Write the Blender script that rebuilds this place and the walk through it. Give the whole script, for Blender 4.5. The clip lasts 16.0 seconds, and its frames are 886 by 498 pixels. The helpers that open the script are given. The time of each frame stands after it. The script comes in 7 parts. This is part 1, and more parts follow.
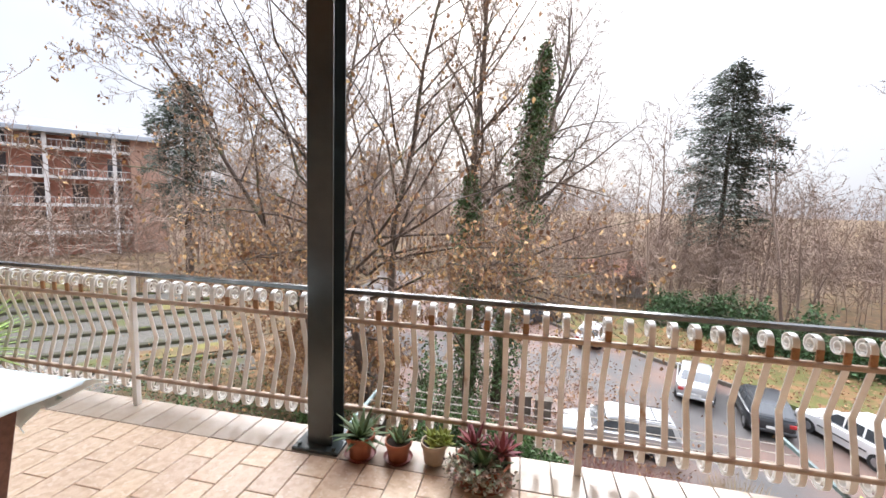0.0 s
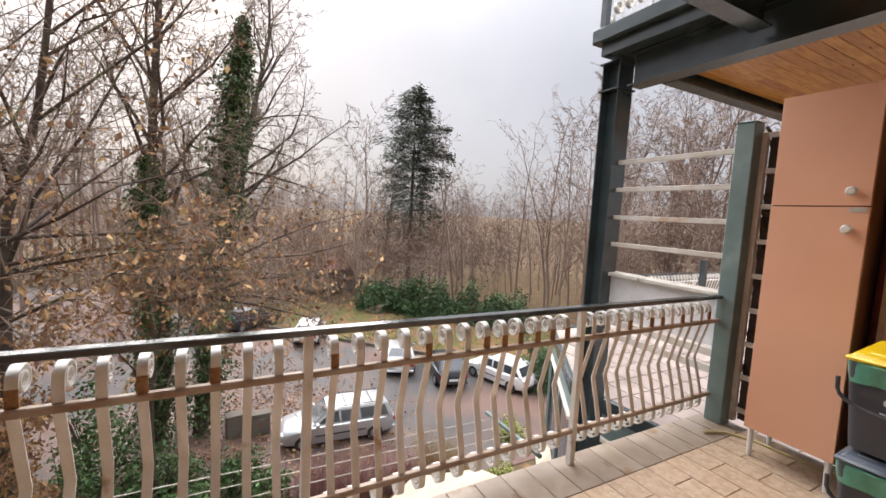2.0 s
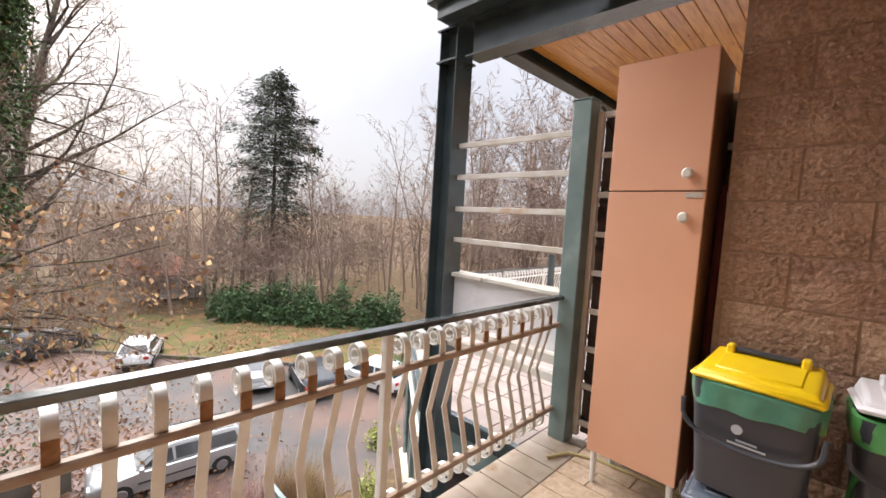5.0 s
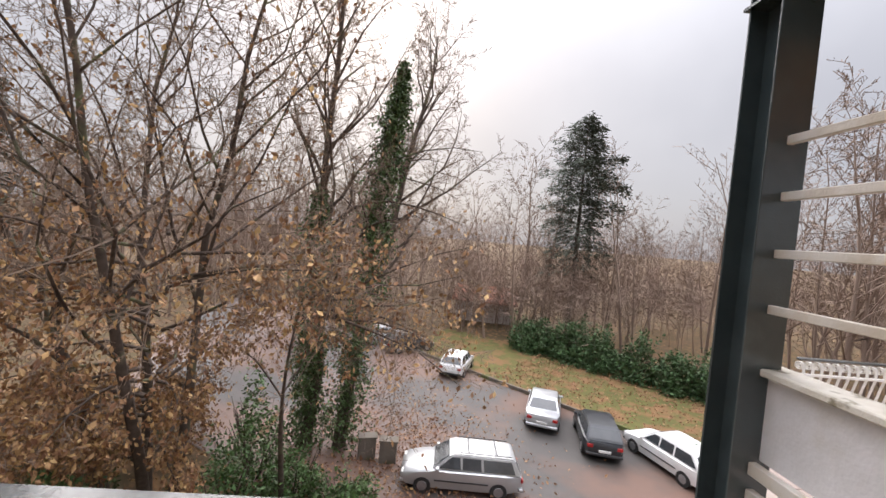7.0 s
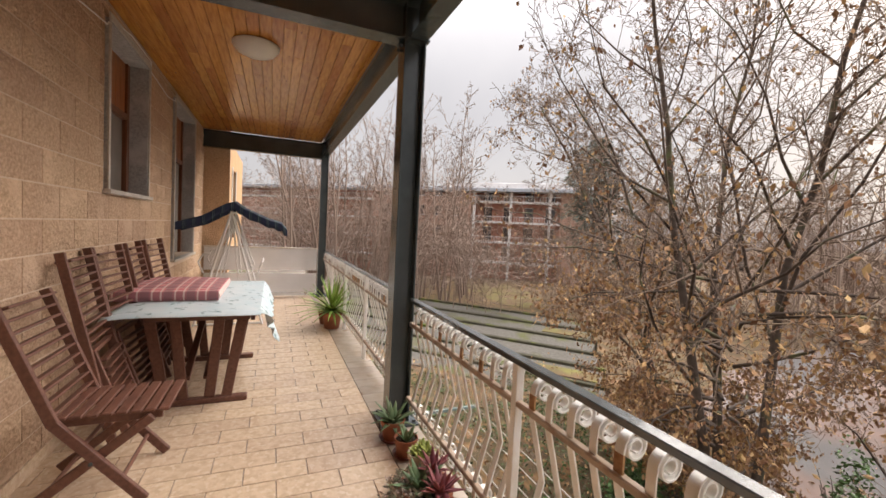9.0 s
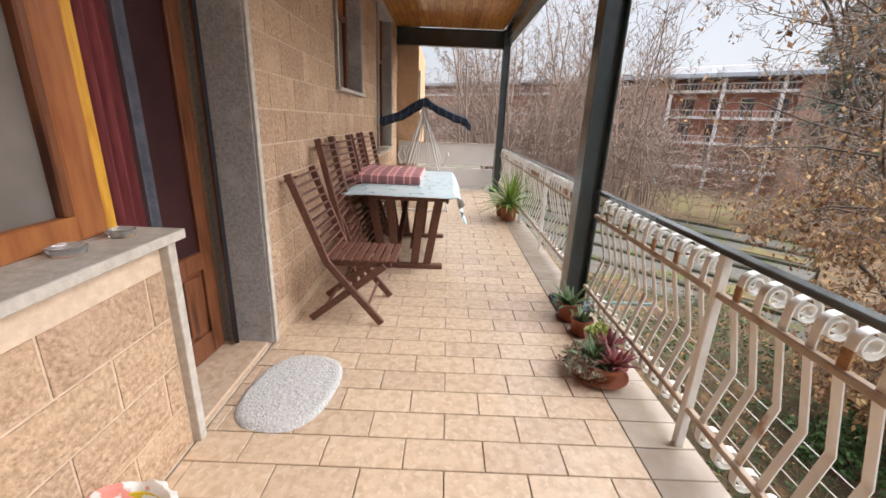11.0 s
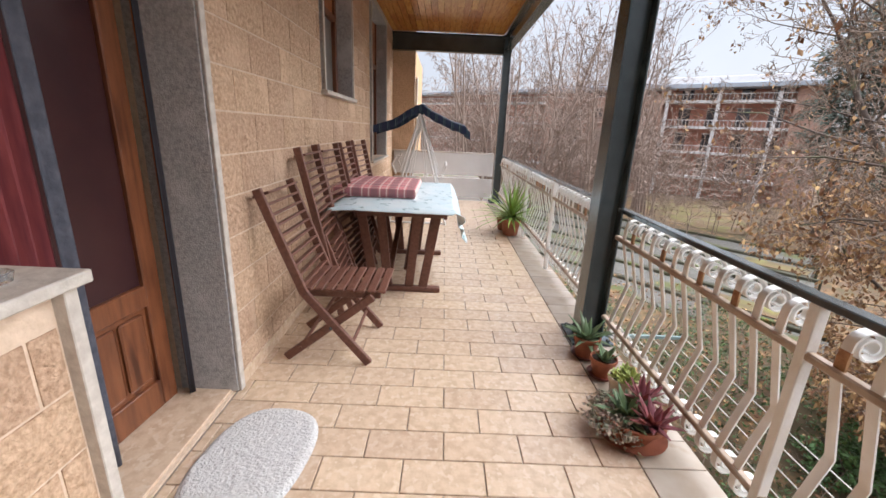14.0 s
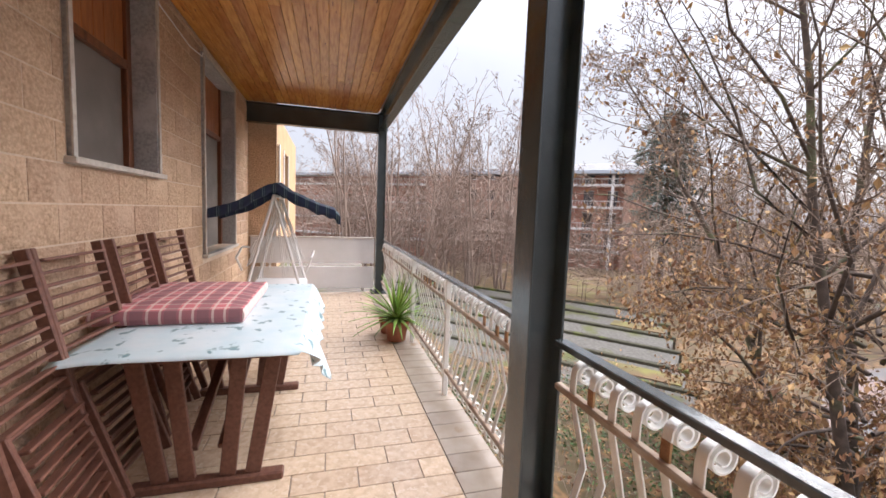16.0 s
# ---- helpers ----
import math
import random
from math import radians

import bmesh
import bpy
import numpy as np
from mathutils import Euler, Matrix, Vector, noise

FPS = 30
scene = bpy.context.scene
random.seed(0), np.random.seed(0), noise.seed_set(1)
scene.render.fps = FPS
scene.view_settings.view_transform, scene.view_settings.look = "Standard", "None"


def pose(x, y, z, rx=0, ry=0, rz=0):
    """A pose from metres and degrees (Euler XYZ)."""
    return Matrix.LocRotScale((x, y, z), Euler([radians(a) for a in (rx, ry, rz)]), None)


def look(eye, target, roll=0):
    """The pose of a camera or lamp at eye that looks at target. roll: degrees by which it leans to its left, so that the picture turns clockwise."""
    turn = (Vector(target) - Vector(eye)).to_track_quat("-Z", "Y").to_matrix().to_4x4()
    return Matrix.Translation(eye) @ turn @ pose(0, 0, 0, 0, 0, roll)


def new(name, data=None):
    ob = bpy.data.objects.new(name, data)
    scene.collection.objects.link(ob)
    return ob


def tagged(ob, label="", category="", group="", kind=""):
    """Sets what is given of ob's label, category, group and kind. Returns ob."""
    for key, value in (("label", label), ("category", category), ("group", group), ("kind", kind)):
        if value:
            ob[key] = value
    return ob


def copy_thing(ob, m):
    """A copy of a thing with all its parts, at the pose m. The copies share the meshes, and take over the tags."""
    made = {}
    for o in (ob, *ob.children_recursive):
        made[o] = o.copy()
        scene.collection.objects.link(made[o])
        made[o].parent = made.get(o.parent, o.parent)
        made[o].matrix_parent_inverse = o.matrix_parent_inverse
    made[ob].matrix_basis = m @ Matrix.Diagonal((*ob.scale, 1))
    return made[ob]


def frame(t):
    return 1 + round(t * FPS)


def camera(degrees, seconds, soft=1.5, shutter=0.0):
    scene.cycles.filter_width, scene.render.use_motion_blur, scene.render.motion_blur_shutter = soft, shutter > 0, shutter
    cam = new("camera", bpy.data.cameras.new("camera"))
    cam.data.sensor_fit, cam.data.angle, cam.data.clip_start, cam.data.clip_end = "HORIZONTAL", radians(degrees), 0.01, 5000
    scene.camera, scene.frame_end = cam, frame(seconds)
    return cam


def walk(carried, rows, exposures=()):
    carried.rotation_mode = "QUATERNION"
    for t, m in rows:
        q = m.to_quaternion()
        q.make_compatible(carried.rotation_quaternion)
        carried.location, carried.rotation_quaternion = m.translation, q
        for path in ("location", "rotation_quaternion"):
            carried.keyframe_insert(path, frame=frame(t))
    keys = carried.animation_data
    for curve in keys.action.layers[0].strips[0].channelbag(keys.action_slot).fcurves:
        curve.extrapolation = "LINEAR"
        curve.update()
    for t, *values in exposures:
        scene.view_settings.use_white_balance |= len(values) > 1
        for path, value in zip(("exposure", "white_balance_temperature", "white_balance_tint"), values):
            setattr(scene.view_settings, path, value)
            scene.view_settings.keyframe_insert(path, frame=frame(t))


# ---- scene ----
cam = camera(95.4, 16.0, soft=1.6)
PATH = [
    (0, (-0.09, -0.03, 1.465), (-0.487, 1.917, 1.245), 1.9),
    (0.5, (-0.11, 0.18, 1.465), (-0.203, 2.169, 1.283), 2.0),
    (1, (-0.1, 0.415, 1.427), (0.152, 2.392, 1.259), 2.6),
    (1.5, (-0.041, 0.548, 1.419), (0.554, 2.45, 1.253), 3.1),
    (2, (-0.012, 0.563, 1.426), (0.918, 2.324, 1.249), 3.1),
    (2.5, (0.006, 0.557, 1.413), (1.25, 2.112, 1.227), 3.1),
    (3, (0.031, 0.525, 1.401), (1.508, 1.859, 1.203), 2.8),
    (3.2, (0.033, 0.519, 1.393), (1.567, 1.787, 1.196), 2.7),
    (5.5, (1.10, 1.075, 1.386), (2.385, 2.604, 1.269), 4.2),
    (6, (1.385, 1.199, 1.404), (2.426, 2.903, 1.314), 4.9),
    (6.5, (1.575, 1.38, 1.408), (2.226, 3.27, 1.337), 5.1),
    (7, (1.65, 1.51, 1.418), (1.765, 3.506, 1.354), 5.2),
    (7.5, (1.69, 1.555, 1.425), (1.131, 3.474, 1.36), 5.0),
    (8, (1.675, 1.50, 1.435), (0.502, 3.118, 1.368), 4.4),
    (8.5, (1.662, 1.379, 1.445), (0.062, 2.577, 1.365), 3.5),
    (9, (1.645, 1.227, 1.451), (-0.195, 2.006, 1.358), 2.9),
    (9.5, (1.694, 1.1, 1.453), (-0.25, 1.546, 1.303), 2.7),
    (10, (1.725, 1.036, 1.449), (-0.245, 1.257, 1.183), 2.5),
    (10.2, (1.73, 1.045, 1.435), (-0.237, 1.198, 1.11), 2.5),
    (12.3, (1.821, 1.087, 1.31), (0.027, 1.067, 0.425), 2.5),
    (12.5, (1.821, 1.098, 1.307), (0.027, 1.077, 0.424), 2.4),
    (13, (1.794, 1.124, 1.328), (-0.028, 1.108, 0.504), 2.3),
    (13.5, (1.594, 1.103, 1.327), (-0.273, 1.096, 0.612), 2.4),
    (14, (1.354, 1.055, 1.358), (-0.565, 1.072, 0.793), 2.6),
    (14.5, (1.118, 1.055, 1.378), (-0.832, 1.105, 0.938), 2.6),
    (15, (0.811, 1.083, 1.393), (-1.155, 1.234, 1.056), 2.6),
    (15.5, (0.49, 1.156, 1.401), (-1.469, 1.471, 1.152), 2.4),
    (16, (0.25, 1.284, 1.424), (-1.666, 1.831, 1.249), 2.2),
]
EXPOSURES = [(0, 1.82, 6120, 12), (0.5, 1.36, 6150, 12), (1.5, 1.2, 6350, 13), (3, 1.55, 6650, 14), (5.5, 1.62, 6450, 13), (6.5, 1.25, 6450, 14), (7.5, 1.1, 6600, 14), (8, 1.1, 6800, 14), (9, 1.35, 6950, 14), (10, 1.65, 6700, 12), (12.5, 1.53, 5930, 10), (13.5, 1.6, 6000, 11), (15, 1.72, 6080, 12), (16, 1.7, 6180, 15)]
walk(cam, [(t, look(eye, target, roll)) for t, eye, target, roll in PATH], EXPOSURES)

# ---- world and light: an overcast winter day ----
world = bpy.data.worlds.new("overcast")
scene.world = world
world.use_nodes = True
wn, wl = world.node_tree.nodes, world.node_tree.links
wn.clear()
sky = wn.new("ShaderNodeTexSky")
sky.sky_type = "NISHITA"
sky.sun_disc = False
sky.sun_elevation, sky.sun_rotation = radians(33), radians(-8)
sky.air_density, sky.dust_density = 1.0, 4.0
dim = wn.new("ShaderNodeVectorMath"); dim.operation = "SCALE"; dim.inputs["Scale"].default_value = 0.09
coord = wn.new("ShaderNodeTexCoord")
cloud = wn.new("ShaderNodeTexNoise"); cloud.inputs["Scale"].default_value = 2.2; cloud.inputs["Detail"].default_value = 4
ramp = wn.new("ShaderNodeValToRGB")
ramp.color_ramp.elements[0].position, ramp.color_ramp.elements[0].color = 0.35, (0.255, 0.261, 0.277, 1)
ramp.color_ramp.elements[1].position, ramp.color_ramp.elements[1].color = 0.68, (0.315, 0.319, 0.332, 1)
mixw = wn.new("ShaderNodeMix"); mixw.data_type = "RGBA"; mixw.inputs[0].default_value = 0.9
bg = wn.new("ShaderNodeBackground"); bg.inputs["Strength"].default_value = 1.0
wout = wn.new("ShaderNodeOutputWorld")
wl.new(sky.outputs[0], dim.inputs[0])
wl.new(coord.outputs["Generated"], cloud.inputs["Vector"])
wl.new(cloud.outputs["Fac"], ramp.inputs["Fac"])
wl.new(dim.outputs[0], mixw.inputs[6])
# the overcast sky is far brighter overhead than near the horizon
sepw = wn.new("ShaderNodeSeparateXYZ")
grad = wn.new("ShaderNodeMath"); grad.operation = "MULTIPLY_ADD"; grad.use_clamp = False
grad.inputs[1].default_value, grad.inputs[2].default_value = 8.8, 0.90
lift = wn.new("ShaderNodeMath"); lift.operation = "MAXIMUM"; lift.inputs[1].default_value = 0.0
sq = wn.new("ShaderNodeMath"); sq.operation = "POWER"; sq.inputs[1].default_value = 3.6
over = wn.new("ShaderNodeVectorMath"); over.operation = "SCALE"
wl.new(coord.outputs["Generated"], sepw.inputs[0])
wl.new(sepw.outputs["Z"], lift.inputs[0]); wl.new(lift.outputs[0], sq.inputs[0]); wl.new(sq.outputs[0], grad.inputs[0])
wl.new(ramp.outputs[0], over.inputs[0]); wl.new(grad.outputs[0], over.inputs["Scale"])
wl.new(over.outputs[0], mixw.inputs[7])
wl.new(mixw.outputs[2], bg.inputs["Color"])
wl.new(bg.outputs[0], wout.inputs["Surface"])
sun = new("sun", bpy.data.lights.new("sun", "SUN"))
sun.data.energy, sun.data.angle, sun.data.color = 2.3, radians(60), (1.0, 0.975, 0.945)
sun.matrix_world = look((0, 0, 30), (2.2, -15.5, 20))

# ---- materials ----
def material(name, base, rough=0.6, second=None, scale=8.0, detail=6, mixpos=(0.35, 0.65), bump=0.0, bumpscale=60.0, metal=0.0,
             bumpdist=0.01, stain=None, stainscale=1.5, stainpos=(0.55, 0.7), piece=0.0, spec=0.5, stretch=(1, 1, 1), transl=0.0, island=0.0, wet=0.0):
    m = bpy.data.materials.new(name)
    m.use_nodes = True
    n, l = m.node_tree.nodes, m.node_tree.links
    b = n["Principled BSDF"]
    b.inputs["Roughness"].default_value = rough
    b.inputs["Metallic"].default_value = metal
    b.inputs["Specular IOR Level"].default_value = spec
    tc = n.new("ShaderNodeTexCoord")
    mp = n.new("ShaderNodeMapping"); mp.inputs["Scale"].default_value = stretch
    l.new(tc.outputs["Object"], mp.inputs["Vector"])
    vec = mp.outputs[0]
    if piece:
        info = n.new("ShaderNodeObjectInfo")
        comb = n.new("ShaderNodeCombineXYZ")
        mul = n.new("ShaderNodeMath"); mul.operation = "MULTIPLY"; mul.inputs[1].default_value = 37.0
        l.new(info.outputs["Random"], mul.inputs[0])
        l.new(mul.outputs[0], comb.inputs[0]); l.new(mul.outputs[0], comb.inputs[1])
        add = n.new("ShaderNodeVectorMath"); add.operation = "ADD"
        l.new(vec, add.inputs[0]); l.new(comb.outputs[0], add.inputs[1])
        vec = add.outputs[0]
    noi = n.new("ShaderNodeTexNoise"); noi.inputs["Scale"].default_value = scale; noi.inputs["Detail"].default_value = detail
    l.new(vec, noi.inputs["Vector"])
    second = second or tuple(c * 0.8 for c in base)
    r = n.new("ShaderNodeValToRGB")
    r.color_ramp.elements[0].position, r.color_ramp.elements[1].position = mixpos
    r.color_ramp.elements[0].color, r.color_ramp.elements[1].color = (*base, 1), (*second, 1)
    l.new(noi.outputs["Fac"], r.inputs["Fac"])
    col = r.outputs[0]
    if stain:
        sn = n.new("ShaderNodeTexNoise"); sn.inputs["Scale"].default_value = stainscale; sn.inputs["Detail"].default_value = 5
        l.new(vec, sn.inputs["Vector"])
        sr = n.new("ShaderNodeMapRange"); sr.inputs["From Min"].default_value, sr.inputs["From Max"].default_value = stainpos
        l.new(sn.outputs["Fac"], sr.inputs["Value"])
        mx = n.new("ShaderNodeMix"); mx.data_type = "RGBA"
        l.new(sr.outputs[0], mx.inputs[0]); l.new(col, mx.inputs[6]); mx.inputs[7].default_value = (*stain, 1)
        col = mx.outputs[2]
    if piece or island:
        hs = n.new("ShaderNodeHueSaturation")
        src = n.new("ShaderNodeObjectInfo").outputs["Random"] if piece else n.new("ShaderNodeNewGeometry").outputs["Random Per Island"]
        amount = piece or island
        vr = n.new("ShaderNodeMapRange"); vr.inputs["To Min"].default_value, vr.inputs["To Max"].default_value = 1 - amount, 1 + amount
        l.new(src, vr.inputs["Value"]); l.new(vr.outputs[0], hs.inputs["Value"])
        hr = n.new("ShaderNodeMapRange"); hr.inputs["To Min"].default_value, hr.inputs["To Max"].default_value = 0.5 - amount * 0.04, 0.5 + amount * 0.04
        l.new(src, hr.inputs["Value"]); l.new(hr.outputs[0], hs.inputs["Hue"])
        l.new(col, hs.inputs["Color"])
        col = hs.outputs[0]
    l.new(col, b.inputs["Base Color"])
    if wet:
        wn_ = n.new("ShaderNodeTexNoise"); wn_.inputs["Scale"].default_value = 1.3; wn_.inputs["Detail"].default_value = 4
        geo = n.new("ShaderNodeNewGeometry")
        l.new(geo.outputs["Position"], wn_.inputs["Vector"])
        wr = n.new("ShaderNodeMapRange")
        wr.inputs["From Min"].default_value, wr.inputs["From Max"].default_value = 0.35, 0.65
        wr.inputs["To Min"].default_value, wr.inputs["To Max"].default_value = rough, max(0.05, rough - wet)
        l.new(wn_.outputs["Fac"], wr.inputs["Value"]); l.new(wr.outputs[0], b.inputs["Roughness"])
    if bump:
        bn = n.new("ShaderNodeTexNoise"); bn.inputs["Scale"].default_value = bumpscale; bn.inputs["Detail"].default_value = 6
        l.new(vec, bn.inputs["Vector"])
        bp = n.new("ShaderNodeBump"); bp.inputs["Strength"].default_value = bump; bp.inputs["Distance"].default_value = bumpdist
        l.new(bn.outputs["Fac"], bp.inputs["Height"]); l.new(bp.outputs[0], b.inputs["Normal"])
    if transl:
        b.inputs["Transmission Weight"].default_value = transl
    return m


M_TILE = material("floor_tile", (0.645, 0.49, 0.35), 0.27, (0.545, 0.40, 0.275), 20, 10, (0.42, 0.62), 0.22, 42, piece=0.07, stain=(0.67, 0.53, 0.395), stainscale=26, stainpos=(0.54, 0.62), wet=0.12)
M_TILE_EDGE = material("edge_tile_wet", (0.44, 0.37, 0.30), 0.26, (0.36, 0.29, 0.225), 7, 9, (0.35, 0.7), 0.15, 30, piece=0.10, stain=(0.27, 0.17, 0.10), stainscale=5, stainpos=(0.60, 0.72), wet=0.18)
M_GROUT = material("grout", (0.42, 0.365, 0.31), 0.85, (0.29, 0.245, 0.205), 20, bump=0.3)
M_BLOCK = material("split_face_block", (0.63, 0.45, 0.31), 0.92, (0.45, 0.305, 0.20), 58, 10, (0.34, 0.64), 1.0, 40, piece=0.09, stain=(0.65, 0.47, 0.33), stainscale=3, spec=0.2, bumpdist=0.026)
# end wall: darker, redder copies of the tan block and its mortar
M_BLOCK_DARKER = material("darker_split_face_block", (0.43, 0.27, 0.185), 0.92, (0.29, 0.175, 0.115), 58, 10, (0.34, 0.64), 1.0, 40, piece=0.12, stain=(0.46, 0.30, 0.205), stainscale=3, spec=0.2, bumpdist=0.026)
M_MORTAR_DARKER = material("darker_mortar", (0.34, 0.22, 0.155), 0.95, (0.27, 0.17, 0.115), 30, bump=0.4, spec=0.1)
M_MORTAR = material("mortar", (0.70, 0.56, 0.43), 0.95, (0.60, 0.47, 0.35), 30, bump=0.4, spec=0.1)
M_STONE = material("grey_stone_jamb", (0.46, 0.46, 0.455), 0.75, (0.31, 0.31, 0.31), 55, 10, (0.36, 0.66), 0.4, 120, stain=(0.54, 0.54, 0.53), stainscale=5)
M_STONE_LIGHT = material("pale_stone_edge", (0.58, 0.54, 0.48), 0.75, (0.46, 0.42, 0.37), 25, bump=0.3)
M_STEEL = material("dark_green_steel", (0.052, 0.070, 0.074), 0.24, (0.036, 0.050, 0.053), 4, 6, (0.3, 0.7), 0.08, 90, stain=(0.09, 0.115, 0.118), stainscale=2, stainpos=(0.6, 0.8), spec=0.8)
M_STEEL_PALE = material("weathered_green_steel", (0.19, 0.26, 0.25), 0.45, (0.135, 0.19, 0.185), 5, 7, (0.3, 0.7), 0.1, 60, stain=(0.30, 0.37, 0.35), stainscale=3, stainpos=(0.55, 0.75))
M_RAIL_DARK = material("dark_handrail", (0.075, 0.085, 0.085), 0.13, (0.045, 0.05, 0.05), 10, bump=0.05, stain=(0.16, 0.17, 0.17), stainscale=5, spec=1.0)
M_IRON = material("white_wrought_iron", (0.80, 0.78, 0.74), 0.42, (0.70, 0.65, 0.57), 9, 6, (0.45, 0.78), 0.15, 80, stain=(0.36, 0.20, 0.09), stainscale=6, stainpos=(0.66, 0.76), piece=0.04)
M_IRON_BROWN = material("brown_stained_iron_tube", (0.42, 0.33, 0.25), 0.45, (0.30, 0.20, 0.13), 8, 7, (0.35, 0.7), 0.2, 70, stain=(0.20, 0.09, 0.035), stainscale=4, stainpos=(0.56, 0.7))
M_RUST = material("rusty_scroll", (0.22, 0.10, 0.045), 0.8, (0.40, 0.22, 0.10), 25, bump=0.5)
M_BAR_RUSTY = material("white_bar_rust_spots", (0.66, 0.62, 0.56), 0.6, (0.55, 0.48, 0.38), 7, 7, (0.4, 0.7), 0.2, 70, stain=(0.45, 0.22, 0.06), stainscale=3, stainpos=(0.6, 0.75))
M_PINE = material("varnished_pine_plank", (0.54, 0.235, 0.055), 0.17, (0.38, 0.14, 0.030), 5, 8, (0.40, 0.72), 0.06, 40, stretch=(1.0, 9, 9), stain=(0.11, 0.035, 0.010), stainscale=7.0, stainpos=(0.68, 0.73), island=0.18, spec=0.6)
M_WOOD = material("dark_stained_garden_wood", (0.18, 0.078, 0.052), 0.5, (0.115, 0.047, 0.031), 6, 8, (0.35, 0.7), 0.2, 60, stretch=(2, 8, 8), island=0.12, stain=(0.20, 0.10, 0.07), stainscale=4, stainpos=(0.6, 0.8))
M_DOORWOOD = material("varnished_door_wood", (0.20, 0.072, 0.03), 0.33, (0.115, 0.038, 0.016), 4, 8, (0.35, 0.7), 0.08, 50, stretch=(8, 8, 1), stain=(0.07, 0.022, 0.01), stainscale=2)
M_CASEMENT = material("orange_casement_wood", (0.42, 0.16, 0.05), 0.4, (0.28, 0.09, 0.03), 4, 8, (0.35, 0.7), 0.1, 50, stretch=(8, 8, 1))
M_YELLOWWOOD = material("yellow_bare_wood_edge", (0.72, 0.38, 0.04), 0.5, (0.55, 0.25, 0.02), 7, 7, (0.4, 0.7), 0.15, 40, stretch=(6, 6, 1))
M_SHUTTER = material("cream_roller_shutter", (0.66, 0.55, 0.38), 0.5, (0.56, 0.45, 0.30), 9, stretch=(1, 6, 6))
M_GLASS = material("dark_window_glass", (0.035, 0.03, 0.035), 0.06, (0.05, 0.045, 0.05), 2, spec=0.7)
M_NET = material("insect_net", (0.20, 0.175, 0.155), 0.8, (0.16, 0.14, 0.12), 5, bump=0.3, bumpscale=300)
M_WHITE = material("white_painted_sheet", (0.80, 0.795, 0.785), 0.5, (0.74, 0.73, 0.715), 5, bump=0.06, stain=(0.60, 0.57, 0.51), stainscale=2, stainpos=(0.64, 0.82))
M_OPAL_BOARD = material("opal_white_board", (0.84, 0.835, 0.83), 0.9, (0.79, 0.785, 0.775), 5, bump=0.05, transl=0.55)
M_PLASTER = material("white_plaster", (0.72, 0.71, 0.72), 0.85, (0.66, 0.65, 0.65), 12, bump=0.25, stain=(0.56, 0.52, 0.46), stainscale=2.5, stainpos=(0.62, 0.78))
M_COPING = material("stained_white_coping", (0.70, 0.67, 0.60), 0.75, (0.58, 0.54, 0.46), 10, 8, bump=0.4, stain=(0.25, 0.22, 0.15), stainscale=9, stainpos=(0.6, 0.68))
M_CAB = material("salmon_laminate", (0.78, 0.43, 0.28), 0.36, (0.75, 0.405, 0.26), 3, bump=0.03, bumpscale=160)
M_CAB_SIDE = material("brown_cabinet_side", (0.24, 0.115, 0.055), 0.4, (0.20, 0.09, 0.045), 3, bump=0.03)
M_KNOB = material("white_plastic_knob", (0.74, 0.70, 0.64), 0.35)
# near-black: the unlit room's shade as colour, and a few plainly black things
M_DARK = material("near_black_and_room_shade", (0.018, 0.014, 0.02), 0.8, (0.012, 0.01, 0.014), 4)
M_PANEL_NAVY = material("dark_navy_shutter", (0.017, 0.013, 0.022), 0.7, (0.013, 0.010, 0.018), 4)
# dark base carries the kerbs' shadow lines; the greenish patches are moss
M_KERB_SHADED = material("shaded_mossy_kerb", (0.085, 0.078, 0.055), 0.95, (0.05, 0.048, 0.032), 2, 9, (0.3, 0.7), 0.5, 12, stain=(0.10, 0.115, 0.03), stainscale=0.8, stainpos=(0.55, 0.68), spec=0.05)
M_CONCRETE = material("weathered_concrete", (0.19, 0.165, 0.14), 0.95, (0.12, 0.105, 0.088), 1.6, 9, (0.3, 0.7), 0.5, 12, stain=(0.11, 0.12, 0.045), stainscale=0.7, stainpos=(0.54, 0.66), spec=0.08)
M_CONCRETE_DARK = material("gravelled_terrace", (0.13, 0.121, 0.106), 0.95, (0.085, 0.078, 0.066), 7, 9, (0.35, 0.65), 0.6, 20, stain=(0.09, 0.092, 0.04), stainscale=0.5, stainpos=(0.54, 0.66), spec=0.05)
M_ASPHALT = material("wet_asphalt", (0.075, 0.068, 0.064), 0.6, (0.056, 0.050, 0.047), 1.0, 9, (0.3, 0.7), 0.3, 40, stain=(0.135, 0.080, 0.060), stainscale=0.2, stainpos=(0.42, 0.56), spec=0.4)
M_GROUND = material("leaf_litter_ground", (0.105, 0.07, 0.045), 0.95, (0.085, 0.068, 0.036), 0.7, 10, (0.35, 0.65), 0.9, 6, stain=(0.24, 0.14, 0.07), stainscale=2.5, stainpos=(0.5, 0.7), spec=0.1)
M_GRASS = material("mossy_grass", (0.13, 0.125, 0.045), 0.95, (0.09, 0.085, 0.035), 2, 9, (0.3, 0.7), 0.6, 15, stain=(0.20, 0.115, 0.06), stainscale=1.2, stainpos=(0.47, 0.62), spec=0.1)
M_BARK = material("grey_brown_bark", (0.12, 0.092, 0.075), 0.95, (0.065, 0.05, 0.042), 6, 8, (0.3, 0.7), 0.9, 14, stain=(0.14, 0.15, 0.08), stainscale=1.2, spec=0.15)
M_TWIG = material("thin_twigs", (0.24, 0.18, 0.135), 0.95, (0.155, 0.112, 0.085), 2, spec=0.1)
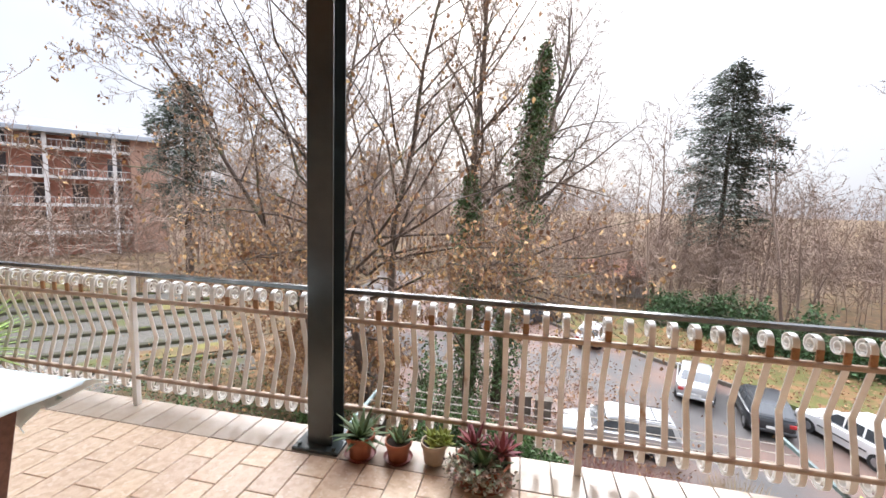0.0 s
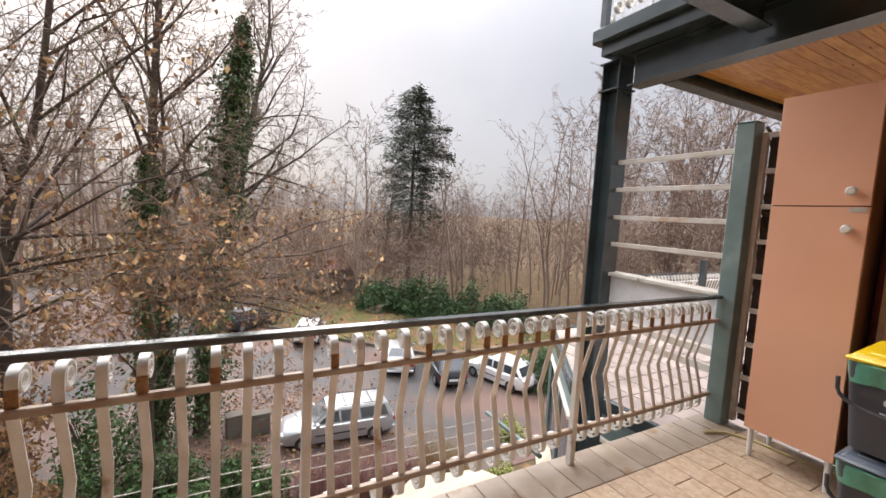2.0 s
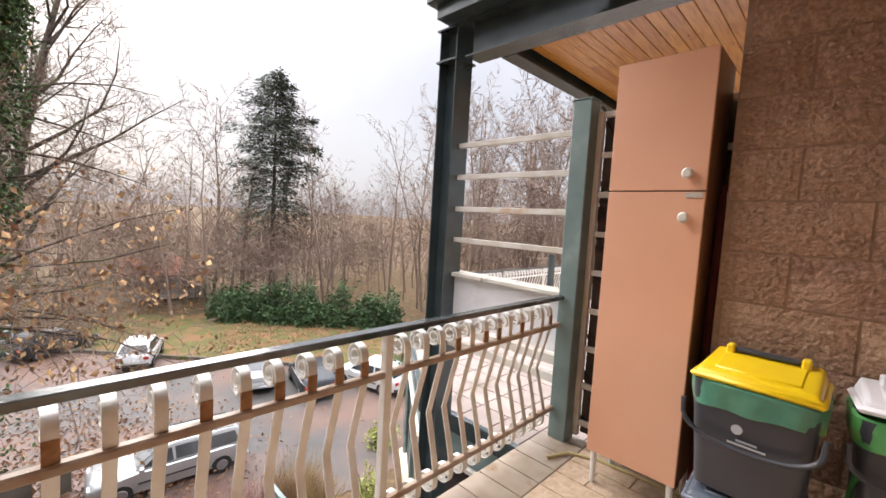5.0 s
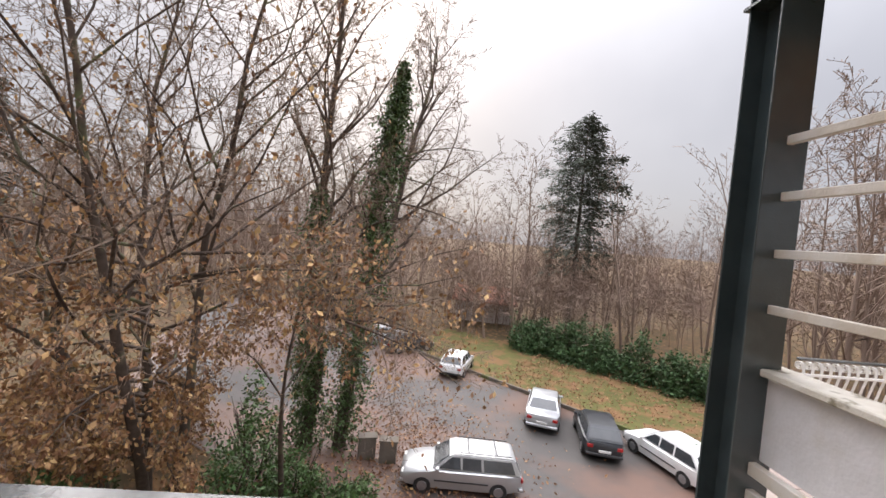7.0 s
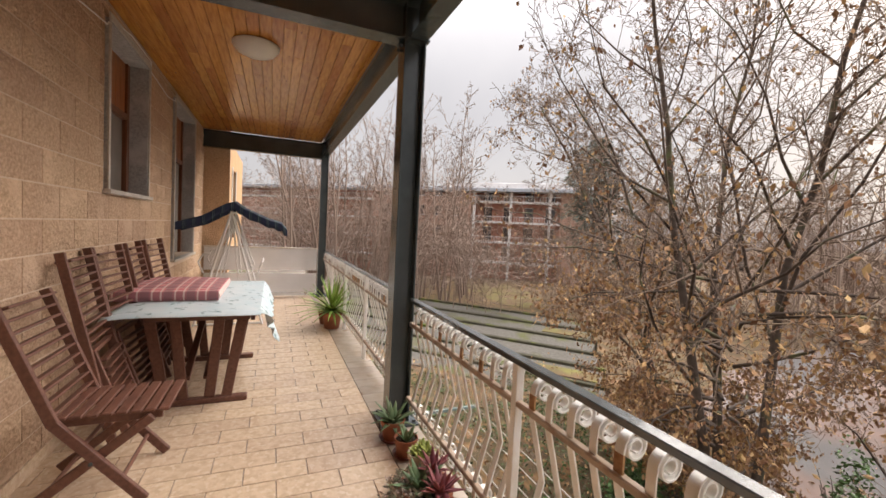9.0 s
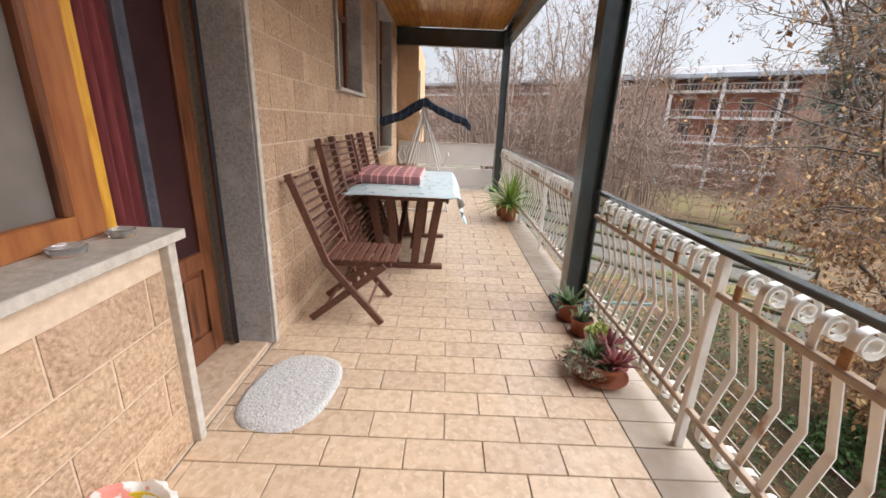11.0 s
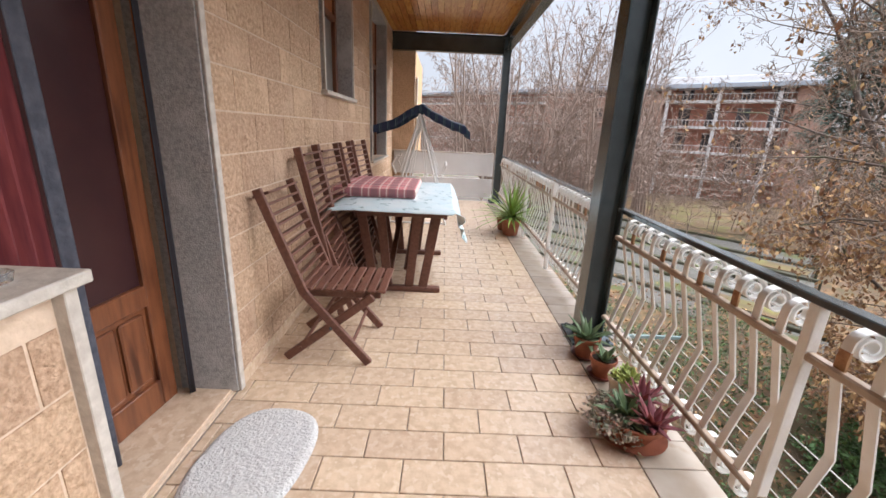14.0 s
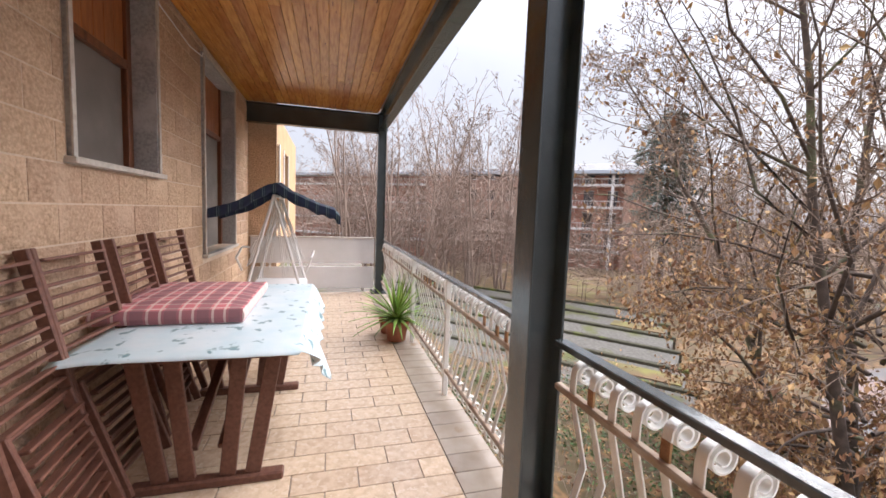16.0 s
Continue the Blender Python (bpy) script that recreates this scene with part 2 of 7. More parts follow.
# lighter than M_TWIG: the distance haze is put into the colour
M_TWIG_FAR = material("haze_lightened_bare_wood", (0.30, 0.225, 0.18), 0.95, (0.21, 0.155, 0.125), 0.15, spec=0.05)
M_LEAF_BROWN = material("dry_brown_leaves", (0.38, 0.235, 0.125), 0.8, (0.27, 0.145, 0.068), 3, island=0.45, spec=0.2)
M_IVY = material("ivy_leaves", (0.085, 0.128, 0.042), 0.5, (0.05, 0.08, 0.028), 3, island=0.55, spec=0.3)
# needles paler than their own green, standing for haze over the distance
M_CONIFER = material("haze_lightened_needles", (0.12, 0.132, 0.108), 0.95, (0.088, 0.10, 0.08), 2, island=0.4, spec=0.0)
M_HEDGE = material("hedge_leaves", (0.075, 0.13, 0.05), 0.5, (0.045, 0.085, 0.032), 2, island=0.4, spec=0.3)
# far facade colours are raised in place of the haze before them
M_BRICK_FAR = material("haze_lightened_red_brick", (0.45, 0.21, 0.15), 0.9, (0.37, 0.17, 0.12), 3, 8)
M_BRICK_BROWN = material("brown_facade_brick", (0.41, 0.25, 0.185), 0.9, (0.33, 0.20, 0.15), 3, 8)
M_FACADE_WHITE = material("haze_lightened_pale_slab", (0.70, 0.67, 0.65), 0.8, (0.60, 0.57, 0.55), 1)
M_ROOF_GREY = material("grey_metal_roof", (0.40, 0.43, 0.47), 0.5, (0.34, 0.37, 0.41), 1)
M_YELLOW_FACADE = material("ochre_plaster_wall", (0.47, 0.29, 0.15), 0.9, (0.42, 0.25, 0.125), 2, bump=0.2)
M_TERRACOTTA = material("terracotta", (0.34, 0.115, 0.055), 0.7, (0.26, 0.08, 0.04), 9, bump=0.15)
M_POT_BEIGE = material("beige_pot", (0.52, 0.42, 0.31), 0.6, (0.44, 0.34, 0.24), 9, bump=0.1)
M_SAUCER = material("maroon_saucer", (0.20, 0.045, 0.035), 0.45)
M_SOIL = material("potting_soil", (0.04, 0.028, 0.02), 0.95, bump=0.8, bumpscale=40)
M_AGAVE = material("grey_green_succulent", (0.10, 0.17, 0.075), 0.5, (0.17, 0.23, 0.11), 5, island=0.25)
M_SUCC_YELLOW = material("yellow_green_succulent", (0.38, 0.42, 0.10), 0.5, (0.28, 0.34, 0.08), 5, island=0.25)
M_SUCC_RED = material("dark_red_succulent", (0.22, 0.045, 0.055), 0.5, (0.30, 0.10, 0.10), 5, island=0.3)
M_YUCCA = material("yucca_leaf", (0.27, 0.40, 0.07), 0.45, (0.16, 0.27, 0.05), 3, island=0.35)

M_MOSS = material("bright_moss", (0.16, 0.145, 0.05), 0.95, (0.11, 0.085, 0.045), 1.5, 9, (0.35, 0.6), 0.6, 15, stain=(0.13, 0.085, 0.05), stainscale=0.6, stainpos=(0.45, 0.6), spec=0.1)

M_DARKPANE = material("dark_reddish_glass", (0.035, 0.014, 0.016), 0.18, (0.05, 0.02, 0.02), 3, spec=0.3)

# ---- building helpers ----
def box(bm, x0, x1, y0, y1, z0, z1, bevel=0.0, mat=None):
    """A box with optional rounded edges, turned by mat."""
    made = bmesh.ops.create_cube(bm, size=1.0)
    vs = made["verts"]
    m = Matrix.Translation(((x0 + x1) / 2, (y0 + y1) / 2, (z0 + z1) / 2)) @ Matrix.Diagonal((abs(x1 - x0), abs(y1 - y0), abs(z1 - z0), 1))
    bmesh.ops.transform(bm, matrix=m, verts=vs)
    if bevel:
        edges = list({e for v in vs for e in v.link_edges})
        r = bmesh.ops.bevel(bm, geom=edges, offset=bevel, segments=1, affect="EDGES", profile=0.5)
        vs = r["verts"] if r["verts"] else vs
    if mat is not None:
        bmesh.ops.transform(bm, matrix=mat, verts=list(set(vs)))
    return vs


def beam(bm, a, b, w, h, bevel=0.0, up=(0, 0, 1)):
    """A bar of section w x h from a to b."""
    a, b = Vector(a), Vector(b)
    d = b - a
    zc = d.normalized()
    xc = Vector(up).cross(zc)
    if xc.length < 1e-4:
        xc = Vector((1, 0, 0)).cross(zc)
    xc.normalize()
    yc = zc.cross(xc)
    m = Matrix((xc, yc, zc)).transposed().to_4x4()
    m.translation = (a + b) / 2
    L = d.length
    return box(bm, -w / 2, w / 2, -h / 2, h / 2, -L / 2, L / 2, bevel, m)


def cyl(bm, a, b, r0, r1=None, n=12, caps=True):
    """A round bar from a to b."""
    r1 = r0 if r1 is None else r1
    a, b = Vector(a), Vector(b)
    d = b - a
    q = Vector((0, 0, 1)).rotation_difference(d.normalized()) if d.length else None
    m = Matrix.Translation((a + b) / 2) @ q.to_matrix().to_4x4()
    return bmesh.ops.create_cone(bm, cap_ends=caps, segments=n, radius1=r0, radius2=r1, depth=d.length, matrix=m)["verts"]


def turned(bm, profile, n=24, centre=(0, 0, 0), sx=1.0, sy=1.0):
    """A turned shape from (radius, height) pairs."""
    rings = []
    for r, z in profile:
        rings.append([bm.verts.new((centre[0] + sx * r * math.cos(2 * math.pi * i / n), centre[1] + sy * r * math.sin(2 * math.pi * i / n), centre[2] + z)) for i in range(n)])
    for a, b in zip(rings, rings[1:]):
        for i in range(n):
            bm.faces.new((a[i], a[(i + 1) % n], b[(i + 1) % n], b[i]))
    if profile[0][0] > 1e-4:
        bm.faces.new(list(reversed(rings[0])))
    if profile[-1][0] > 1e-4:
        bm.faces.new(rings[-1])


def strip(bm, pts, width, thick, axis=(1, 0, 0)):
    """A flat bar of that width along axis, bent along points in the plane across it."""
    ax = Vector(axis)
    pts = [Vector(p) for p in pts]
    rows = []
    for i, p in enumerate(pts):
        t = (pts[min(i + 1, len(pts) - 1)] - pts[max(i - 1, 0)]).normalized()
        nrm = ax.cross(t) * thick / 2
        hw = ax * width / 2
        rows.append([bm.verts.new(p + s) for s in (hw + nrm, -hw + nrm, -hw - nrm, hw - nrm)])
    for a, b in zip(rows, rows[1:]):
        for k in range(4):
            bm.faces.new((a[k], a[(k + 1) % 4], b[(k + 1) % 4], b[k]))
    bm.faces.new(rows[0]), bm.faces.new(list(reversed(rows[-1])))


def tube_path(bm, pts, r, n=8):
    """One unbroken round tube along points."""
    pts = [Vector(p) for p in pts]
    rings = []
    for i, p in enumerate(pts):
        t = (pts[min(i + 1, len(pts) - 1)] - pts[max(i - 1, 0)]).normalized()
        a = t.cross(Vector((0.31, 0.17, 0.93))).normalized()
        b = t.cross(a)
        rings.append([bm.verts.new(p + (a * math.cos(2 * math.pi * k / n) + b * math.sin(2 * math.pi * k / n)) * r) for k in range(n)])
    for a, b in zip(rings, rings[1:]):
        for k in range(n):
            bm.faces.new((a[k], a[(k + 1) % n], b[(k + 1) % n], b[k]))
    bm.faces.new(list(reversed(rings[0]))), bm.faces.new(rings[-1])


def to_mesh(name, bm, mat, smooth=False):
    me = bpy.data.meshes.new(name)
    bmesh.ops.recalc_face_normals(bm, faces=bm.faces)
    bm.to_mesh(me)
    bm.free()
    me.materials.append(mat)
    if smooth:
        me.shade_smooth()
        me.set_sharp_from_angle(angle=radians(40))
    return me


def part(name, bm, mat, parent=None, label="", smooth=False):
    ob = new(name, to_mesh(name, bm, mat, smooth))
    ob.parent = parent
    return tagged(ob, label)


def mesh_from(name, verts, faces, mat):
    me = bpy.data.meshes.new(name)
    me.from_pydata([tuple(v) for v in verts], [], [tuple(f) for f in faces])
    me.materials.append(mat)
    return me


def thing(name, label, category, group="", kind="", at=None):
    ob = new(name)
    if at is not None:
        ob.matrix_basis = at
    ob.empty_display_size = 0.1
    return tagged(ob, label, category, group, kind)


def piece(name, mesh, parent, m):
    ob = new(name, mesh)
    ob.parent = parent
    ob.matrix_basis = m
    return ob


def B():
    return bmesh.new()

# ---- the balcony: floor, walls, ceiling, steel ----
WALL_Y, RAIL_Y, CEIL_Z, END_X = 0.03, 2.18, 3.05, 2.95
floor = tagged(part("floor", (lambda b: (box(b, -6.95, 3.3, -0.3, 2.26, -0.25, -0.012), b)[1])(B()), M_GROUT), "beige stoneware tiled balcony floor, damp along the edge", "floor", kind="structure")

OPEN_DOOR = (-0.46, 0.33, 0.0, 2.45)
OPEN_WIN0 = (0.33, 1.95, 0.90, 2.45)
OPEN_W1 = (-3.33, -2.24, 1.64, 2.93)
OPEN_W2 = (-5.90, -4.48, 0.90, 2.96)


def wall_with_openings(name, x0, x1, z0, z1, y0, y1, openings, mat, label):
    """A wall along x, cut by upright openings (x0, x1, z0, z1)."""
    bm = B()
    xs = sorted({x0, x1, *[v for o in openings for v in o[:2] if x0 < v < x1]})
    for a, c in zip(xs, xs[1:]):
        mid = (a + c) / 2
        holes = sorted([(o[2], o[3]) for o in openings if o[0] < mid < o[1]])
        z = z0
        for h0, h1 in holes:
            if h0 > z + 1e-4:
                box(bm, a, c, y0, y1, z, h0)
            z = h1
        if z < z1:
            box(bm, a, c, y0, y1, z, z1)
    bmesh.ops.remove_doubles(bm, verts=bm.verts, dist=1e-5)
    return tagged(part(name, bm, mat), label, "wall", kind="structure")


wall_south = wall_with_openings("wall_south", -7.0, 3.15, -0.2, 3.3, -0.30, WALL_Y - 0.012, [OPEN_DOOR, OPEN_WIN0, OPEN_W1, OPEN_W2], M_MORTAR, "tan split-face concrete block wall behind the balcony")
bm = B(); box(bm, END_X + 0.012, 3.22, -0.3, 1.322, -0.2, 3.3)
wall_east = tagged(part("wall_east", bm, M_MORTAR_DARKER), "split-face block wall closing the balcony end, darker than the south wall", "wall", kind="structure")
# plain room behind the door and window; its dimness is painted on as near-black
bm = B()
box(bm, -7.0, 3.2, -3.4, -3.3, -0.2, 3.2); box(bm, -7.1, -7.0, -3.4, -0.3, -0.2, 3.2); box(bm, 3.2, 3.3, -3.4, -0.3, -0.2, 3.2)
wall_inner = tagged(part("wall_inner", bm, M_DARK), "room walls behind the door, painted near-black for dimness", "wall", kind="structure")
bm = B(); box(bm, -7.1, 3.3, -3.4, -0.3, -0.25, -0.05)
floor_inner = tagged(part("floor_inner", bm, M_DARK), "room floor behind the door, painted near-black for dimness", "floor", kind="structure")
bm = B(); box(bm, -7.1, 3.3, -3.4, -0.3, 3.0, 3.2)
ceiling_inner = tagged(part("ceiling_inner", bm, M_DARK), "room ceiling behind the door, painted near-black for dimness", "ceiling", kind="structure")

# pine plank ceilings, planks along the balcony
def plank_ceiling(name, x0, x1, y0, y1, z, label, width=0.095):
    bm = B()
    k = 0
    y = y0
    rng = random.Random(5)
    while y < y1 - 0.01:
        w = min(width, y1 - y)
        x = x0 - rng.random() * 2.0
        while x < x1:
            L = 2.6
            a, c = max(x, x0), min(x + L, x1)
            if c - a > 0.02:
                box(bm, a + 0.0015, c - 0.0015, y + 0.002, y + w - 0.002, z, z + 0.018, 0.003)
            x += L
        y += w
    box(bm, x0, x1, y0, y1, z + 0.016, z + 0.12)
    return tagged(part(name, bm, M_PINE), label, "ceiling", kind="structure")


plank_ceiling("ceiling_west", -6.75, -1.30, WALL_Y, 2.06, CEIL_Z, "varnished knotty pine plank ceiling over the balcony")
plank_ceiling("ceiling_middle", -1.14, 3.2, WALL_Y, 2.06, CEIL_Z, "varnished pine plank ceiling over the door")
plank_ceiling("ceiling_east", 3.36, 6.2, 0.0, 2.86, 2.78, "varnished pine plank ceiling of the neighbouring bay")


def i_beam(bm, a, b, h, w, t=0.012):
    """An I-section from a to b, upright web; a and b run along the bottom middle."""
    a, b = Vector(a), Vector(b)
    for dz, ww, hh in ((t / 2, w, t), (h - t / 2, w, t)):
        o = Vector((0, 0, dz))
        beam(bm, a + o, b + o, ww, hh) if abs((b - a).normalized().z) < 0.5 else None
    o = Vector((0, 0, h / 2))
    beam(bm, a + o, b + o, t, h - 2 * t - 0.002)


def h_column(name, x, y, z0, z1, label, mat=M_STEEL, size=0.16, plate=True):
    """A steel column, flanges to the railing's two sides, with base plate and top bracket."""
    col = thing(name, label, "column", "steel columns", at=pose(x, y, z0))
    h = z1 - z0
    bm = B()
    box(bm, -size / 2, size / 2, -size / 2, -size / 2 + 0.012, 0, h, 0.003)
    box(bm, -size / 2, size / 2, size / 2 - 0.012, size / 2, 0, h, 0.003)
    box(bm, -0.006, 0.006, -size / 2 + 0.0125, size / 2 - 0.0125, 0, h)
    part("shaft", bm, mat, col)
    if plate:
        bm = B(); box(bm, -0.15, 0.14, -0.14, 0.14, 0.0, 0.022, 0.004)
        part("base_plate", bm, mat, col)
        for sx in (-0.115, 0.105):
            for sy in (-0.11, 0.11):
                bm = B(); cyl(bm, (sx, sy, 0.022), (sx, sy, 0.04), 0.014, n=6)
                part("bolt", bm, mat, col)
    bm = B(); box(bm, -size / 2 - 0.02, size / 2 + 0.02, -size / 2 - 0.02, size / 2 + 0.02, h - 0.012, h)
    box(bm, -size / 2 - 0.018, size / 2 + 0.018, -size / 2 - 0.018, size / 2 + 0.018, h - 0.27, h - 0.255)
    part("cap_plate", bm, mat, col)
    for sx in (-0.04, 0.04):
        bm = B(); cyl(bm, (sx, -size / 2 - 0.004, h - 0.31), (sx, -size / 2 - 0.028, h - 0.31), 0.013, n=6)
        part("bolt", bm, mat, col)
    return col


h_column("steel_column", -1.22, 2.12, 0.0, 3.05, "dark green steel H-column on a base plate")
h_column("steel_column", -6.78, 2.14, 0.0, 3.05, "slim dark green steel H-column at the far end", size=0.14)
h_column("steel_column", 3.29, 3.39, -8.0, 2.95, "tall dark green steel H-column rising from the ground", size=0.2, plate=False)


def steel_beam(a, b, h, w, label):
    ob = thing("steel_beam", label, "beam", "steel beams")
    bm = B(); i_beam(bm, a, b, h, w)
    part("beam_section", bm, M_STEEL, ob)
    return ob


steel_beam((-1.22, WALL_Y, 2.78), (-1.22, 2.04, 2.78), 0.262, 0.15, "dark green steel I-beam from the wall to the column")
steel_beam((-6.80, WALL_Y, 2.74), (-6.80, 2.07, 2.74), 0.30, 0.14, "dark green steel I-beam across the far end")
steel_beam((-6.70, 2.14, 2.79), (-1.30, 2.14, 2.79), 0.255, 0.13, "dark green steel edge beam over the railing")
steel_beam((-1.14, 2.14, 2.79), (3.19, 2.14, 2.79), 0.255, 0.13, "dark green steel edge beam over the railing")
steel_beam((3.29, 1.26, 2.68), (3.29, 3.20, 2.68), 0.28, 0.18, "large dark green steel cross beam at the balcony end")
steel_beam((3.40, 2.92, 2.68), (6.3, 2.92, 2.68), 0.28, 0.14, "dark green steel edge beam of the neighbouring bay")
# slab edge of the floor above
bm = B()
box(bm, 2.98, 6.4, 1.2, 3.46, 3.07, 3.2, 0.01)
box(bm, 3.05, 6.4, 1.2, 3.40, 2.965, 3.068, 0.004)
slab_edge = tagged(part("slab_above", bm, M_STEEL), "dark green projecting slab edge of the floor above", "slab", kind="structure")
bm = B(); box(bm, -7.0, 3.3, -0.3, 2.25, 3.19, 3.4)
slab_top = tagged(part("slab_roof", bm, M_CONCRETE), "concrete slab of the floor above", "slab", kind="structure")

# end panels at the far side
end_screen = thing("end_screen", "two white painted boards closing the balcony's far end", "screen")
bm = B(); box(bm, -6.93, -6.90, 0.06, 2.06, 0.50, 0.93, 0.004)
part("board", bm, M_OPAL_BOARD, end_screen)
bm = B(); box(bm, -6.93, -6.90, 0.06, 2.06, 0.06, 0.44, 0.004)
part("board", bm, M_OPAL_BOARD, end_screen)
bm = B()
box(bm, -6.945, -6.885, 0.05, 2.06, 0.932, 0.955, 0.003)
box(bm, -6.96, -6.932, 0.2, 0.25, 0.0, 0.93); box(bm, -6.96, -6.932, 1.85, 1.90, 0.0, 0.93)
part("frame", bm, M_BAR_RUSTY, end_screen, "white metal frame")


# ---- the wrought-iron railing ----
def spiral(cy, cz, r0, turns, start, sign=1, n=30):
    """Points of a scroll in the plane across the railing, winding inwards."""
    out = []
    for i in range(n + 1):
        f = i / n
        a = start - sign * f * turns * 2 * math.pi
        r = r0 * (1 - 0.70 * f)
        out.append((0, cy + r * math.cos(a), cz + r * math.sin(a)))
    return out


def baluster_mesh(name, mat):
    bm = B()
    low = [(0, p[1], p[2]) for p in spiral(0.052, 0.145, 0.052, 1.75, math.pi, -1)]
    pts = list(reversed(low)) + [(0, 0.0, 0.215), (0, 0.03, 0.33), (0, 0.066, 0.455), (0, 0.07, 0.47), (0, 0.062, 0.50), (0, 0.03, 0.63), (0, 0.0, 0.745), (0, 0, 0.79), (0, 0.0, 0.825)]
    pts += spiral(0.052, 0.840, 0.052, 1.8, math.pi, 1)[1:]
    strip(bm, pts, 0.032, 0.006)
    return to_mesh(name, bm, mat, True)


MESH_BALUSTER = baluster_mesh("baluster", M_IRON)


def rusty_base_mesh():
    bm = B()
    strip(bm, [(0, 0.0, 0.768), (0, 0.0, 0.79), (0, 0.0, 0.81), (0, 0.0, 0.828)], 0.0330, 0.0075)
    return to_mesh("rust_patch", bm, M_RUST)


MESH_RUST = rusty_base_mesh()


def railing_bay(x0, x1, n, label, posts=()):
    """One length of railing between columns: handrail, tubes, posts and scrolled balusters."""
    rail = thing("railing", label, "railing", "balcony railings", at=pose(x0, RAIL_Y, 0))
    L = x1 - x0
    bm = B(); box(bm, 0, L, -0.026, 0.026, 0.918, 0.944, 0.004)
    part("handrail", bm, M_RAIL_DARK, rail, "dark painted flat handrail")
    for z, nm, r in ((0.755, "middle_rail", 0.016), (0.205, "bottom_rail", 0.016)):
        bm = B(); box(bm, 0, L, -0.017, 0.017, z - 0.014, z + 0.014, 0.006)
        part(nm, bm, M_IRON_BROWN, rail, "brown-stained iron tube")
    for px in posts:
        bm = B(); box(bm, px - x0 - 0.018, px - x0 + 0.018, -0.019, 0.019, 0.0, 0.918, 0.003)
        part("post", bm, M_IRON, rail)
    edges = [x0, *posts, x1]
    rng = random.Random(int(abs(x0) * 100))
    for a, c in zip(edges, edges[1:]):
        k = max(1, round((c - a) / 0.107))
        for i in range(1, k):
            x = a + (c - a) * i / k
            if x - x0 < 0.05 or x1 - x < 0.05:
                continue
            ob = piece("baluster", MESH_BALUSTER, rail, pose(x - x0, rng.uniform(-0.002, 0.002), 0, rng.uniform(-0.4, 0.4), 0, rng.uniform(-3, 3)))
            if rng.random() < (0.16 if x0 < -2 else 0.45):
                piece("rust_patch", MESH_RUST, ob, pose(0, 0, 0))
    return rail


railing_bay(-6.70, -1.31, 0, "white wrought-iron balcony railing with scrolled flat balusters", (-5.38, -4.01, -2.69))
railing_bay(-1.13, 3.135, 0, "white wrought-iron balcony railing with rusty scrolls", (0.262, 1.762))

# ---- the end with bars, green post and trellis ----
post = thing("green_post", "weathered pale green square steel post at the railing's end", "post", at=pose(3.20, 2.14, 0))
bm = B(); box(bm, -0.06, 0.06, -0.06, 0.06, 0.0, 2.16, 0.006)
part("tube", bm, M_STEEL_PALE, post)
bm = B(); box(bm, -0.064, 0.064, -0.064, 0.064, 2.16, 2.168, 0.002)
part("cap", bm, M_STEEL_PALE, post)
screen = thing("bar_screen", "white horizontal steel bars with rust between two columns", "screen", at=pose(3.30, 0, 0))
for z in (2.00, 1.74, 1.475, 1.215):
    bm = B(); box(bm, -0.015, 0.015, 2.21, 3.30, z - 0.02, z + 0.02, 0.003)
    part("bar", bm, M_BAR_RUSTY, screen)
for z in (0.46, 0.33):
    bm = B(); box(bm, -0.02, 0.02, 2.21, 3.30, z - 0.03, z + 0.03, 0.003)
    part("bar", bm, M_BAR_RUSTY, screen)
parapet = thing("white_parapet", "white plastered parapet with a stained coping", "parapet", at=pose(3.36, 0, 0))
bm = B(); box(bm, -0.03, 0.07, 2.15, 3.42, 0.50, 0.90)
part("panel", bm, M_PLASTER, parapet)
bm = B(); box(bm, -0.075, 0.10, 2.12, 3.44, 0.90, 0.935, 0.006)
part("coping", bm, M_COPING, parapet, "white coping with black lichen")

# ---- outside: ground, woods, trees ----
GROUND_Z = -8.0


def ground_z(x, y):
    """The ground's height: a flat car park, higher garden to the west, rising woods far off."""
    def s(v, a, b):
        f = min(1, max(0, (v - a) / (b - a)))
        return f * f * (3 - 2 * f)
    z = GROUND_Z + 2.6 * s(-x, 3.5, 9.5) * (1 - 0.3 * s(-x, 40, 80))
    z += 1.6 * s(-y, -7.5, -3.0) * s(-x, -3.0, 2.5)
    z += 5.0 * s(math.hypot(x, y), 70, 260)
    z += 0.5 * s(x + y, 44, 60)
    z += 0.12 * noise.noise((x * 0.35, y * 0.35, 0)) * s(-x, 3, 6)
    return z


def spaced(n, near, far):
    out = []
    for i in range(-n, n + 1):
        f = i / n
        out.append(near * f + (far - near) * f ** 5)
    return out


gx, gy = spaced(46, 45, 900), spaced(46, 45, 900)
verts = [(x, y + 15, ground_z(x, y + 15)) for y in gy for x in gx]
W = len(gx)
faces = [(j * W + i, j * W + i + 1, (j + 1) * W + i + 1, (j + 1) * W + i) for j in range(len(gy) - 1) for i in range(W - 1)]
ground = tagged(new("ground", mesh_from("ground", verts, faces, M_GROUND)), "leaf-littered winter ground with ivy and moss", "ground", kind="structure")
ground.data.shade_smooth()


